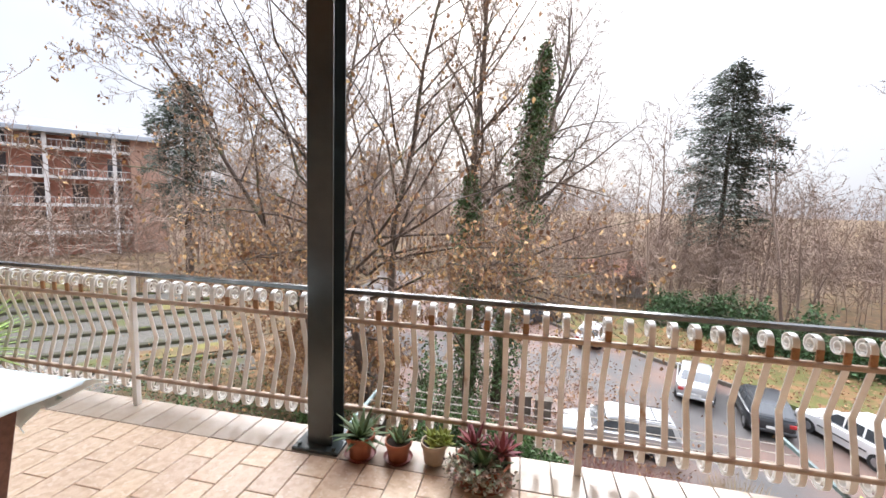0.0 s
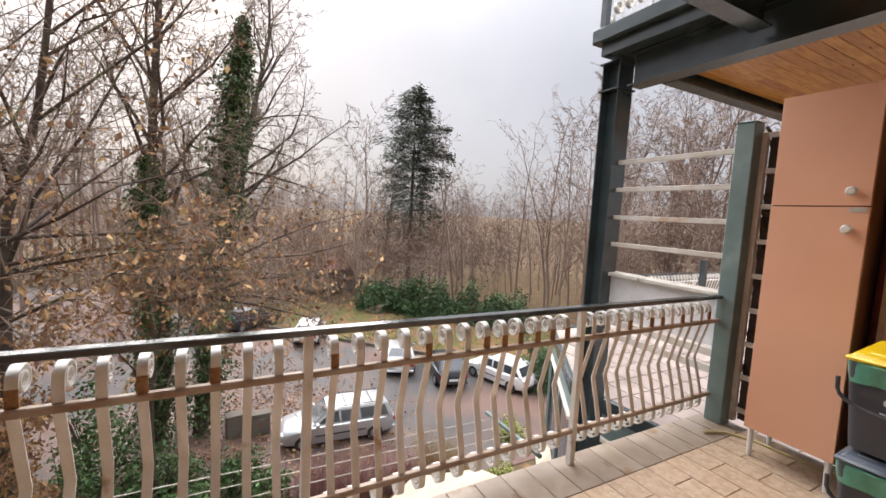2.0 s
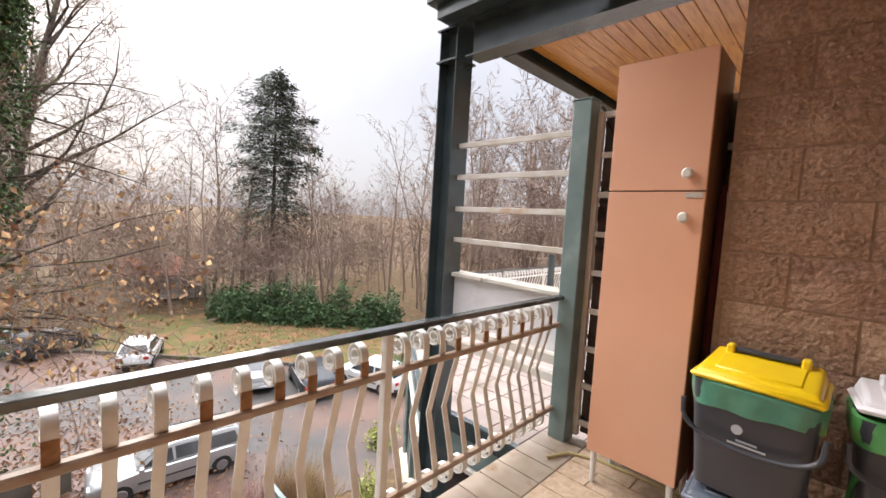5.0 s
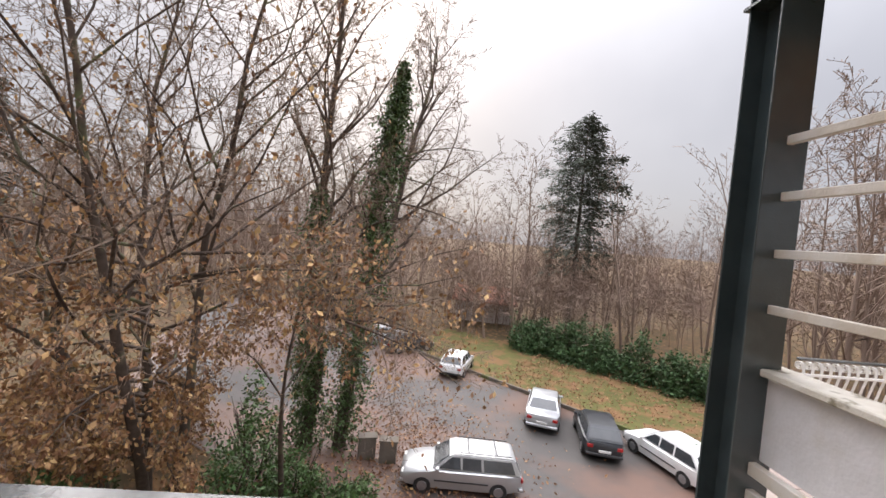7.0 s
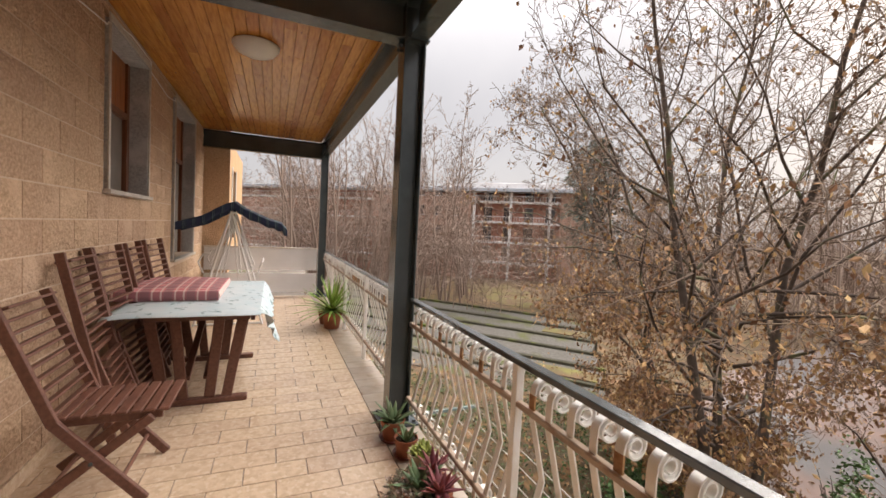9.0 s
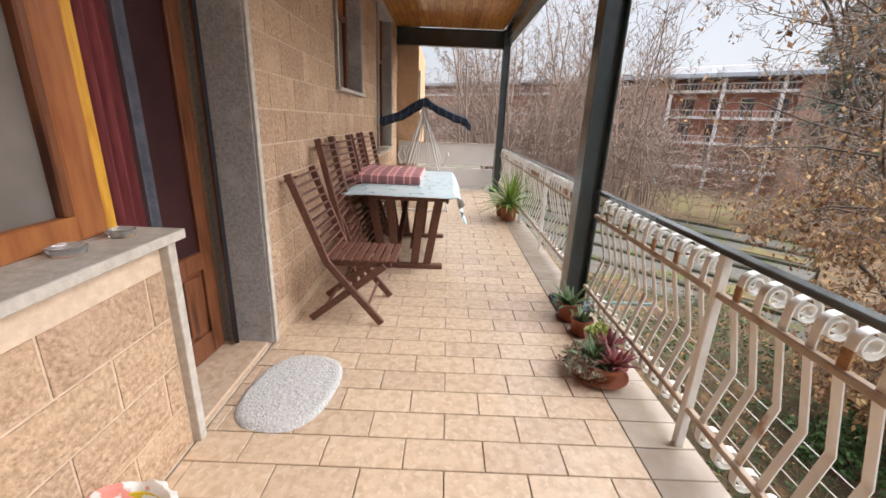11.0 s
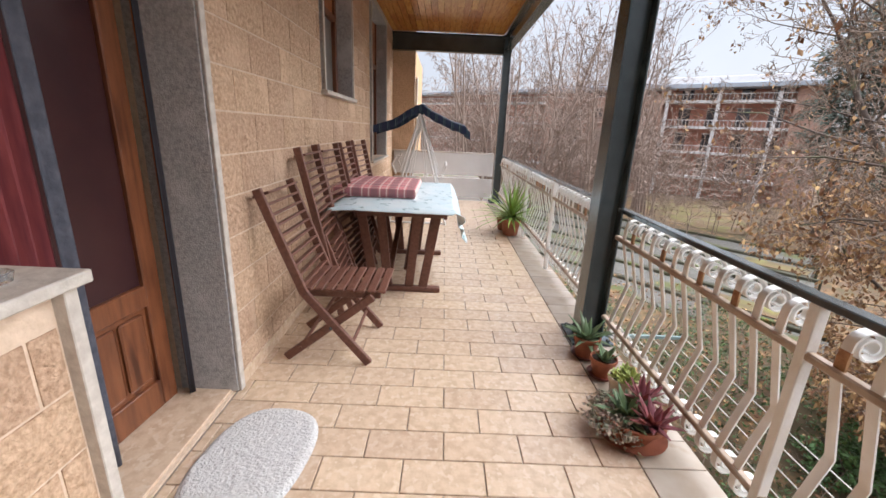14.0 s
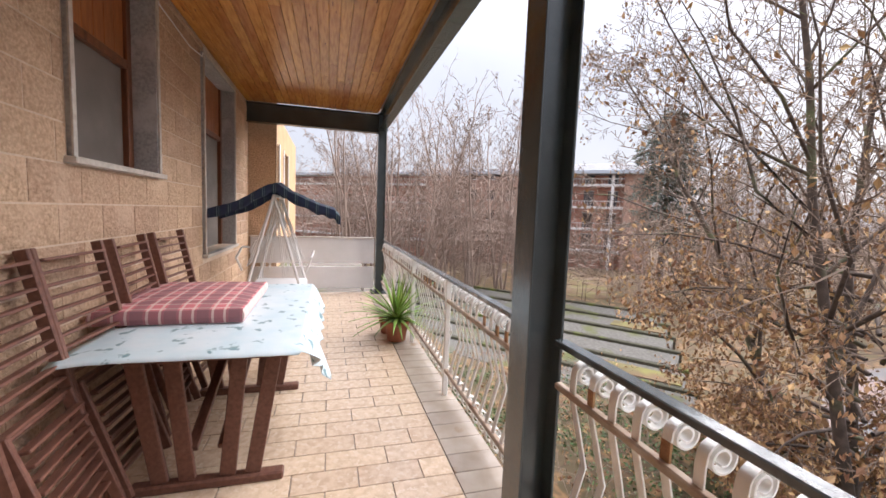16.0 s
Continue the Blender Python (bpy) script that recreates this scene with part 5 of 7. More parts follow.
def car(label, x, y, heading, body_mat, kind="hatch", length=4.2, width=1.74, z=-7.97, roof_bars=False):
    """A parked car; heading is the way the bonnet points, in degrees from +x."""
    t = thing("car", label, "car", "parked cars", at=pose(x, y, z, 0, 0, heading))
    L, W = length, width
    wagon = kind == "wagon"
    sedan = kind == "sedan"
    lower = [(-0.50, 0.42, 0.80), (-0.485, 0.30, 0.90 if not sedan else 0.92), (-0.36, 0.24, 0.93), (-0.15, 0.22, 0.92), (0.10, 0.22, 0.91), (0.22, 0.22, 0.92), (0.34, 0.24, 0.84), (0.45, 0.28, 0.74), (0.492, 0.36, 0.64), (0.50, 0.42, 0.56)]
    if sedan:
        lower[1] = (-0.485, 0.30, 0.90); lower[2] = (-0.38, 0.24, 0.97)
    bm = B()
    rows = []
    for f, zb, zt in lower:
        k = 1 - 0.22 * max(0, (abs(f) - 0.40) / 0.10) ** 2
        w = W / 2 * k
        zm = zb + (zt - zb) * 0.55
        rows.append([bm.verts.new((f * L, s * yy, zz)) for s, yy, zz in ((-1, w * 0.92, zb), (-1, w, zm), (-1, w * 0.985, zt - 0.05), (-1, w * 0.90, zt), (1, w * 0.90, zt), (1, w * 0.985, zt - 0.05), (1, w, zm), (1, w * 0.92, zb))])
    for a, b in zip(rows, rows[1:]):
        for i in range(8):
            bm.faces.new((a[i], a[(i + 1) % 8], b[(i + 1) % 8], b[i]))
    bm.faces.new(rows[0]), bm.faces.new(list(reversed(rows[-1])))
    bmesh.ops.bevel(bm, geom=[e for e in bm.edges if e.calc_face_angle(0) > 0.5], offset=0.025, segments=2, affect="EDGES")
    part("body", bm, body_mat, t, smooth=True)
    back = {"hatch": (-0.47, -0.36), "wagon": (-0.485, -0.43), "sedan": (-0.36, -0.22)}[kind]
    prof = [(back[0], 0.90), (back[1], 1.40), ((back[1] + 0.05), 1.44), (0.0, 1.46), (0.08, 1.43), (0.245, 0.91)]
    bm = B()
    rows = []
    for f, zz in prof:
        w = W / 2 * (0.93 if zz < 1.0 else 0.74)
        rows.append([bm.verts.new((f * L, -w, zz)), bm.verts.new((f * L, w, zz))])
    for a, b in zip(rows, rows[1:]):
        bm.faces.new((a[0], a[1], b[1], b[0]))
    bm.faces.new([r[0] for r in rows]), bm.faces.new([r[1] for r in reversed(rows)])
    bm.faces.new((rows[0][0], rows[-1][0], rows[-1][1], rows[0][1]))
    bmesh.ops.recalc_face_normals(bm, faces=bm.faces)
    bmesh.ops.bevel(bm, geom=bm.edges[:], offset=0.04, segments=2, affect="EDGES")
    part("cabin", bm, body_mat, t, smooth=True)

    def quad(nm, pts, mat, off):
        bm = B()
        bm.faces.new([bm.verts.new(Vector(p)) for p in pts])
        n = bm.faces[:][0]
        bm.normal_update()
        d = n.normal * off
        r = bmesh.ops.extrude_face_region(bm, geom=bm.faces[:])
        for v_ in [g for g in r["geom"] if isinstance(g, bmesh.types.BMVert)]:
            v_.co += d
        return part(nm, bm, mat, t)

    def on_side(s, f0, f1, z0, z1, g0=None, g1=None):
        def yy(zz):
            return s * W / 2 * (0.93 + (0.74 - 0.93) * (zz - 0.90) / 0.52)
        g0, g1 = f0 if g0 is None else g0, f1 if g1 is None else g1
        return [(f0 * L, yy(z0), z0), (f1 * L, yy(z0), z0), (g1 * L, yy(z1), z1), (g0 * L, yy(z1), z1)]

    rear_a = back[0] + 0.05
    wins = [(0.01, 0.195, 0.02, 0.085), (-0.16, -0.005, -0.15, 0.0)]
    wins.append((rear_a, -0.18, back[1] + 0.03, -0.17) if not sedan else (-0.30, -0.18, -0.205, -0.17))
    for s in (-1, 1):
        for f0, f1, g0, g1 in wins:
            quad("side_window", on_side(s, f0, f1, 0.965, 1.345, g0, g1), M_CARGLASS, 0.012 * (-s))
    w0, w1 = W / 2 * 0.80, W / 2 * 0.66
    quad("windscreen", [(0.225 * L + 0.012, -w0, 0.985), (0.225 * L + 0.012, w0, 0.985), (0.105 * L + 0.012, w1, 1.37), (0.105 * L + 0.012, -w1, 1.37)], M_CARGLASS, 0.012)
    bx = lambda zz: back[0] * L + (back[1] - back[0]) * L * (zz - 0.90) / 0.5
    quad("rear_window", [(bx(1.0) - 0.012, w0, 1.0), (bx(1.0) - 0.012, -w0, 1.0), (bx(1.35) - 0.012, -w1, 1.35), (bx(1.35) - 0.012, w1, 1.35)], M_CARGLASS, 0.012)
    for fx in (-0.305, 0.315):
        for s in (-1, 1):
            y0 = s * (W / 2 - 0.10)
            bm = B(); cyl(bm, (fx * L, y0 - 0.1 * s, 0.31), (fx * L, y0 + 0.108 * s, 0.31), 0.31, n=24)
            wh = part("wheel", bm, M_TYRE, t, "black tyre", smooth=True)
            bm = B(); cyl(bm, (fx * L, y0 + 0.10 * s, 0.31), (fx * L, y0 + 0.116 * s, 0.31), 0.19, 0.17, n=20)
            part("rim", bm, M_RIM, wh)
    for s in (-1, 1):
        bm = B(); box(bm, -0.502 * L, -0.485 * L, s * W * 0.36 - 0.13, s * W * 0.36 + 0.13, 0.66, 0.82, 0.02)
        part("tail_light", bm, M_TAIL, t, "red tail light")
        bm = B(); box(bm, 0.462 * L, 0.492 * L, s * W * 0.33 - 0.15, s * W * 0.33 + 0.15, 0.57, 0.68, 0.02)
        part("headlight", bm, M_HEADL, t, "clear headlight")
        bm = B(); box(bm, 0.185 * L, 0.215 * L, s * (W / 2 + 0.02) - 0.08, s * (W / 2 + 0.02) + 0.08, 0.92, 1.03, 0.02)
        part("mirror", bm, body_mat, t)
    bm = B(); box(bm, -0.508 * L, -0.495 * L, -0.26, 0.26, 0.50, 0.61, 0.003); part("number_plate", bm, M_PLATE, t, "pale number plate")
    bm = B(); box(bm, -0.506 * L, -0.47 * L, -W * 0.45, W * 0.45, 0.32, 0.46, 0.03)
    part("bumper", bm, M_CARTRIM if kind == "hatch" else body_mat, t)
    bm = B(); box(bm, 0.47 * L, 0.502 * L, -W * 0.42, W * 0.42, 0.30, 0.42, 0.03)
    part("bumper", bm, M_CARTRIM if kind == "hatch" else body_mat, t)
    for s in (-1, 1):
        bm = B(); box(bm, -0.22 * L, 0.22 * L, s * W / 2 - 0.012, s * W / 2 + 0.012, 0.52, 0.57, 0.005); part("side_strip", bm, M_CARTRIM, t)
        if roof_bars:
            bm = B(); beam(bm, (-0.40 * L, s * W * 0.34, 1.50), (0.03 * L, s * W * 0.34, 1.51), 0.03, 0.03, 0.006); part("roof_rail", bm, M_CARTRIM, t)
    if roof_bars:
        for f in (-0.28, -0.05):
            bm = B(); beam(bm, (f * L, -W * 0.36, 1.53), (f * L, W * 0.36, 1.53), 0.035, 0.025, 0.006); part("roof_bar", bm, M_CARTRIM, t)
    return t


P_SILVER = paint("silver_car_paint", (0.45, 0.46, 0.47), 0.5)
P_DARK = paint("dark_grey_car_paint", (0.035, 0.038, 0.043), 0.3)
P_WHITE = paint("white_car_paint", (0.74, 0.74, 0.74), 0.0)
P_RED = paint("red_car_paint", (0.42, 0.02, 0.03), 0.0)
car("old silver estate car with roof bars in the car park", 3.95, 16.6, 176, P_SILVER, "wagon", 4.5, 1.74, roof_bars=True)
car("silver saloon car parked facing away", 9.2, 23.0, 70, P_SILVER, "sedan", 4.3, 1.74)
car("dark grey hatchback parked facing away", 11.05, 20.5, 76, P_DARK, "hatch", 4.1, 1.74)
car("white coupe-like car parked by the kerb", 13.75, 18.7, 106, P_WHITE, "hatch", 4.3, 1.8)
car("white car at the far side of the car park", 5.0, 29.6, 70, P_WHITE, "hatch", 4.0, 1.7)
car("pale car far behind the trees", -0.6, 35.5, 20, P_SILVER, "sedan", 4.3, 1.7)
car("dark car far behind the trees", 1.4, 33.8, 30, P_DARK, "hatch", 4.1, 1.7)
car("white van-like car behind the ivy trees", -8.6, 31.0, 80, P_WHITE, "wagon", 4.4, 1.8)
car("red car behind the clipped shrub", 16.9, 13.6, 132, P_RED, "hatch", 4.0, 1.7)

# ---- door, windows and shutters of the balcony wall ----
door = tagged(thing("door_1", "open reddish wooden balcony door with a glazed panel", "door", kind="structure", at=pose(-0.40, -0.24, 0.02, 0, 0, -4)), kind="structure")
for nm, bx in (("stile", (0, 0.09, 0.0, 2.2)), ("stile", (0.56, 0.65, 0.0, 2.2)), ("bottom_rail", (0.09, 0.56, 0.0, 0.14)), ("lock_rail", (0.09, 0.56, 0.52, 0.62)), ("top_rail", (0.09, 0.56, 2.06, 2.2))):
    bm = B(); box(bm, bx[0], bx[1], -0.05, 0.0, bx[2], bx[3], 0.005)
    part(nm, bm, M_DOORWOOD, door)
bm = B(); box(bm, 0.09, 0.56, -0.033, -0.02, 0.14, 0.52)
for k in range(3):
    box(bm, 0.115 + k * 0.148, 0.245 + k * 0.148, -0.02, -0.008, 0.165, 0.495, 0.01)
part("lower_panel", bm, M_DOORWOOD, door)
bm = B(); box(bm, 0.09, 0.56, -0.03, -0.022, 0.62, 2.06)
part("glass_pane", bm, M_DARKPANE, door, "dark glass")

M_CURTAIN = material("maroon_curtain", (0.20, 0.04, 0.042), 0.9, (0.13, 0.022, 0.028), 6, stretch=(9, 9, 1))
M_STRIP = material("blue_grey_net_strip", (0.085, 0.09, 0.115), 0.8, (0.05, 0.055, 0.075), 22, 7, bump=0.5)


def hanging(name, x0, x1, y, z0, z1, waves, amp, mat, label, category):
    """Cloth hung in upright folds."""
    bm = B()
    nx, nz = waves * 8, 10
    grid = []
    for j in range(nz + 1):
        f = j / nz
        row = []
        for i in range(nx + 1):
            g = i / nx
            row.append(bm.verts.new((x0 + (x1 - x0) * g, y + amp * math.sin(g * waves * 2 * math.pi + 0.6 * math.sin(f * 4)) * (0.4 + 0.6 * f), z1 + (z0 - z1) * f)))
        grid.append(row)
    for a, b in zip(grid, grid[1:]):
        for i in range(nx):
            bm.faces.new((a[i], a[i + 1], b[i + 1], b[i]))
    ob = part(name, bm, mat, None, smooth=True)
    ob.modifiers.new("thickness", "SOLIDIFY").thickness = 0.003
    return tagged(ob, label, category)


hanging("door_curtain", 0.09, 0.36, -0.225, 0.45, 2.3, 5, 0.022, M_CURTAIN, "gathered maroon curtain inside the balcony door", "curtain")
hanging("insect_curtain", 0.04, 0.10, -0.19, 0.02, 2.4, 1, 0.012, M_STRIP, "crumpled blue-grey edge of an insect curtain in the doorway", "insect curtain")
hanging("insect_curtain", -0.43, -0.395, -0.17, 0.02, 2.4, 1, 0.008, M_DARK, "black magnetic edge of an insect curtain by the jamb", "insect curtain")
bm = B(); box(bm, -0.452, -0.436, -0.21, -0.19, 0.02, 2.3, 0.004)
tagged(part("door_trim", bm, M_CASEMENT), "worn orange timber strip beside the door jamb", "trim", kind="structure")

# stone surrounds
bm = B(); box(bm, -0.50, -0.458, -0.26, WALL_Y + 0.004, 0.0, 2.5, 0.003)
jamb = tagged(part("trim_jamb", bm, M_STONE), "grey flecked stone door jamb", "trim", kind="structure")
bm = B(); box(bm, -0.502, -0.462, WALL_Y + 0.006, WALL_Y + 0.022, 0.0, 2.5, 0.003)
tagged(part("trim_jamb_edge", bm, M_STONE_LIGHT), "pale edge of the stone door jamb", "trim", kind="structure")
bm = B(); box(bm, 0.315, 0.358, -0.26, WALL_Y + 0.026, 0.0, 0.905, 0.003)
tagged(part("trim_low_wall", bm, M_STONE_LIGHT), "pale stone upright capping the low wall's end", "trim", kind="structure")
bm = B(); box(bm, 0.29, 2.0, -0.28, WALL_Y + 0.055, 0.907, 0.944, 0.004)
sill = tagged(part("window_sill", bm, M_STONE_LIGHT), "pale stone sill on the low wall beside the door", "sill", kind="structure")
bm = B(); box(bm, -0.458, 0.33, -0.30, 0.0, -0.011, 0.012, 0.003)
tagged(part("trim_threshold", bm, M_TILE), "tiled door threshold", "trim", kind="structure")
bm = B()
for k in range(9):
    z = 2.05 + k * 0.047
    box(bm, -0.455, 0.325, -0.135, -0.118, z, z + 0.044, 0.006)
shutter = tagged(part("roller_shutter", bm, M_SHUTTER), "cream roller shutter lowered over the door's top", "shutter", kind="structure")

# big window over the low wall, casement frame with net
win0 = tagged(thing("window_1", "orange-brown timber window with a dim insect net over the sill", "window", at=pose(0.33, -0.14, 0.944)), kind="structure")
for nm, bx, mt in (("stile", (0.052, 0.165, 0.0, 1.5), M_CASEMENT), ("bottom_rail", (0.165, 1.5, 0.0, 0.085), M_CASEMENT), ("stile", (1.5, 1.6, 0.0, 1.5), M_CASEMENT), ("top_rail", (0.165, 1.5, 1.42, 1.5), M_DOORWOOD), ("inner_bead", (0.165, 0.20, 0.085, 1.42), M_DOORWOOD)):
    bm = B(); box(bm, bx[0], bx[1], -0.05, 0.012, bx[2], bx[3], 0.006)
    part(nm, bm, mt, win0)
bm = B(); box(bm, 0.0, 0.049, -0.055, 0.004, 0.0, 1.5, 0.006)
part("yellow_edge", bm, M_YELLOWWOOD, win0, "bare yellow wooden edge")
bm = B(); box(bm, 0.20, 1.5, -0.03, -0.024, 0.085, 1.42)
part("net", bm, M_NET, win0, "grey-brown insect net")


def high_window(name, o, label, split, sill_y=0.05):
    """A window set back in the block wall: stone reveal, pale edges, timber panel above, net below."""
    x0, x1, z0, z1 = o
    w = tagged(thing(name, label, "window", at=pose(0, 0, 0)), kind="structure")
    d = -0.17
    for nm, bx in (("reveal", (x0, x0 + 0.03, z0, z1)), ("reveal", (x1 - 0.03, x1, z0, z1)), ("reveal", (x0 + 0.03, x1 - 0.03, z1 - 0.03, z1))):
        bm = B(); box(bm, bx[0], bx[1], d, WALL_Y + 0.012, bx[2], bx[3], 0.002)
        part(nm, bm, M_STONE, w)
    for nm, bx in (("edge", (x0 - 0.012, x0 + 0.022, z0, z1)), ("edge", (x1 - 0.022, x1 + 0.012, z0, z1)), ("edge", (x0 - 0.012, x1 + 0.012, z1 - 0.01, z1 + 0.04))):
        bm = B(); box(bm, bx[0], bx[1], WALL_Y + 0.014, WALL_Y + 0.026, bx[2], bx[3], 0.002)
        part(nm, bm, M_STONE_LIGHT, w)
    bm = B(); box(bm, x0 - 0.04, x1 + 0.04, d, WALL_Y + sill_y, z0 - 0.035, z0 - 0.001, 0.004)
    part("sill", bm, M_STONE_LIGHT, w)
    zs = z0 + (z1 - z0) * split
    a, c = x0 + 0.03, x1 - 0.03
    for bx in ((a, a + 0.07, z0, z1 - 0.03), (c - 0.07, c, z0, z1 - 0.03), (a + 0.07, c - 0.07, zs, zs + 0.06)):
        bm = B(); box(bm, bx[0], bx[1], d + 0.0, d + 0.06, bx[2], bx[3], 0.004)
        part("frame", bm, M_DOORWOOD, w)
    bm = B()
    n = 7
    for k in range(n):
        s = (c - a - 0.14) / n
        box(bm, a + 0.07 + k * s, a + 0.07 + (k + 1) * s - 0.002, d + 0.02, d + 0.04, zs + 0.06, z1 - 0.03, 0.003)
    part("timber_panel", bm, M_CASEMENT, w, "orange varnished boards")
    bm = B(); box(bm, a + 0.07, c - 0.07, d + 0.01, d + 0.02, z0, zs)
    part("net", bm, M_NET, w, "dim insect net")
    return w


high_window("window_2", OPEN_W1, "high timber window with stone surround and insect net", 0.56)
high_window("window_3", OPEN_W2, "tall timber window with stone surround and insect net", 0.66)
bm = B()
pts = [(-1.15, 0.036, 2.98), (-1.7, 0.04, 2.80), (-2.2, 0.045, 2.86), (-2.27, 0.045, 2.93), (-2.7, 0.06, 2.985), (-3.3, 0.06, 2.98), (-3.37, 0.045, 2.90), (-4.1, 0.04, 2.86), (-4.45, 0.045, 2.90), (-4.5, 0.05, 2.99)]
for a, b in zip(pts, pts[1:]):
    cyl(bm, a, b, 0.005, n=6)
tagged(part("wall_cable", bm, M_WHITE), "thin white cable looped along the wall above the windows", "cable")

# end wall: dark shutter
bm = B(); box(bm, END_X - 0.022, END_X + 0.004, 0.05, 0.47, 0.97, 2.42, 0.004)
tagged(part("window_shutter", bm, M_PANEL_NAVY), "dark navy closed panel in the end wall", "shutter", kind="structure")

# ---- ceiling lamp ----
lamp = thing("ceiling_lamp", "round frosted glass ceiling lamp on the pine planks", "lamp", at=pose(-2.50, 1.04, CEIL_Z))
M_OPAL = material("frosted_glass", (0.72, 0.69, 0.62), 0.35, (0.66, 0.63, 0.56), 3)
bm = B(); turned(bm, [(0.0, -0.115), (0.09, -0.105), (0.16, -0.075), (0.195, -0.03), (0.198, -0.008)], 32)
part("bowl", bm, M_OPAL, lamp, smooth=True)
bm = B(); turned(bm, [(0.12, -0.02), (0.12, 0.0)], 24)
part("mount", bm, M_WHITE, lamp)


# ---- folding chairs ----
def folding_chair(at, back_top, label, lean=0.0):
    """Slatted folding garden chair that faces +y; its width runs along x."""
    c = thing("folding_chair", label, "chair", "garden chairs", at=at)
    w = 0.25
    front_foot, back_y = 0.60, 0.02
    top = Vector((0, back_y, back_top))
    knee = Vector((0, 0.24, 0.44))
    foot = Vector((0, front_foot, 0.012))
    for s in (-1, 1):
        x = s * (w - 0.016)
        bm = B()
        beam(bm, top + Vector((x, 0, 0)), knee + Vector((x, 0, 0)), 0.05, 0.026, 0.004, up=(1, 0, 0))
        beam(bm, knee + Vector((x, -0.004, 0.01)), foot + Vector((x, 0, 0)), 0.048, 0.026, 0.004, up=(1, 0, 0))
        part("back_leg", bm, M_WOOD, c)
        x = s * (w - 0.05)
        bm = B(); beam(bm, (x, 0.62, 0.425), (x, 0.10, 0.014), 0.048, 0.026, 0.004, up=(1, 0, 0))
        part("front_leg", bm, M_WOOD, c)
        bm = B(); beam(bm, (x - s * 0.03, 0.20, 0.425), (x - s * 0.03, 0.66, 0.425), 0.04, 0.024, 0.004, up=(1, 0, 0))
        part("seat_rail", bm, M_WOOD, c)
    n = 8
    for k in range(n):
        y = 0.225 + k * 0.06
        bm = B(); box(bm, -w + 0.045, w - 0.045, y, y + 0.047, 0.447, 0.463, 0.004)
        part("seat_slat", bm, M_WOOD, c)
    d = knee - top
    L = d.length
    m = 10
    for k in range(m):
        f = 0.055 + 0.87 * k / (m - 1)
        wide = 0.095 if k == 0 else 0.043
        p = top + d * f
        bm = B(); beam(bm, p + Vector((-w + 0.03, 0, 0)), p + Vector((w - 0.03, 0, 0)), wide, 0.014, 0.003, up=d.normalized())
        part("back_slat", bm, M_WOOD, c)
    for p in ((0, 0.33, 0.30), (0, 0.50, 0.13), (0, 0.19, 0.085)):
        bm = B(); cyl(bm, (-w + 0.03, p[1], p[2]), (w - 0.03, p[1], p[2]), 0.011, n=8)
        part("stretcher", bm, M_WOOD, c)
    for s in (-1, 1):
        bm = B(); cyl(bm, (s * w, 0.385, 0.24), (s * (w + 0.008), 0.385, 0.24), 0.009, n=8)
        part("bolt", bm, M_RAIL_DARK, c)
    return c


folding_chair(pose(-0.985, 0.065, 0), 1.02, "dark-stained slatted wooden folding chair against the wall")


def folded_chair(at, label):
    """The same chair folded flat and leant on the wall."""
    c = thing("folding_chair", label, "chair", "garden chairs", at=at)
    w = 0.25
    top, foot = Vector((0, 0.0, 1.21)), Vector((0, 0.26, 0.012))
    d = foot - top
    nrm = Vector((0, d.z, -d.y)).normalized() * -1
    for s in (-1, 1):
        x = Vector((s * (w - 0.014), 0, 0))
        bm = B(); beam(bm, top + x, foot + x, 0.05, 0.026, 0.004, up=(1, 0, 0)); part("back_leg", bm, M_WOOD, c)
        x = Vector((s * (w - 0.045), 0, 0))
        bm = B(); beam(bm, top + d * 0.50 + x + nrm * 0.01, foot + x + nrm * 0.05 + Vector((0, 0.02, 0.02)), 0.045, 0.024, 0.004, up=(1, 0, 0)); part("front_leg", bm, M_WOOD, c)
    for k in range(11):
        p = top + d * (0.045 + 0.046 * k)
        bm = B(); beam(bm, p + Vector((-w + 0.028, 0, 0)), p + Vector((w - 0.028, 0, 0)), 0.08 if k == 0 else 0.040, 0.014, 0.003, up=d.normalized()); part("back_slat", bm, M_WOOD, c)
    for k in range(8):
        p = top + d * (0.56 + 0.045 * k) + nrm * 0.045
        bm = B(); beam(bm, p + Vector((-w + 0.06, 0, 0)), p + Vector((w - 0.06, 0, 0)), 0.045, 0.014, 0.003, up=d.normalized()); part("seat_slat", bm, M_WOOD, c)
    for f in (0.52, 0.78, 0.93):
        p = top + d * f
        bm = B(); cyl(bm, p + Vector((-w + 0.03, 0, 0)), p + Vector((w - 0.03, 0, 0)), 0.011, n=8); part("stretcher", bm, M_WOOD, c)
    return c


for x, rz in ((-1.57, 4), (-2.07, -3), (-2.66, 3), (-3.30, -4)):
    folded_chair(pose(x, 0.085, 0, 0, 0, rz), "dark-stained wooden folding chair folded and leant on the wall")

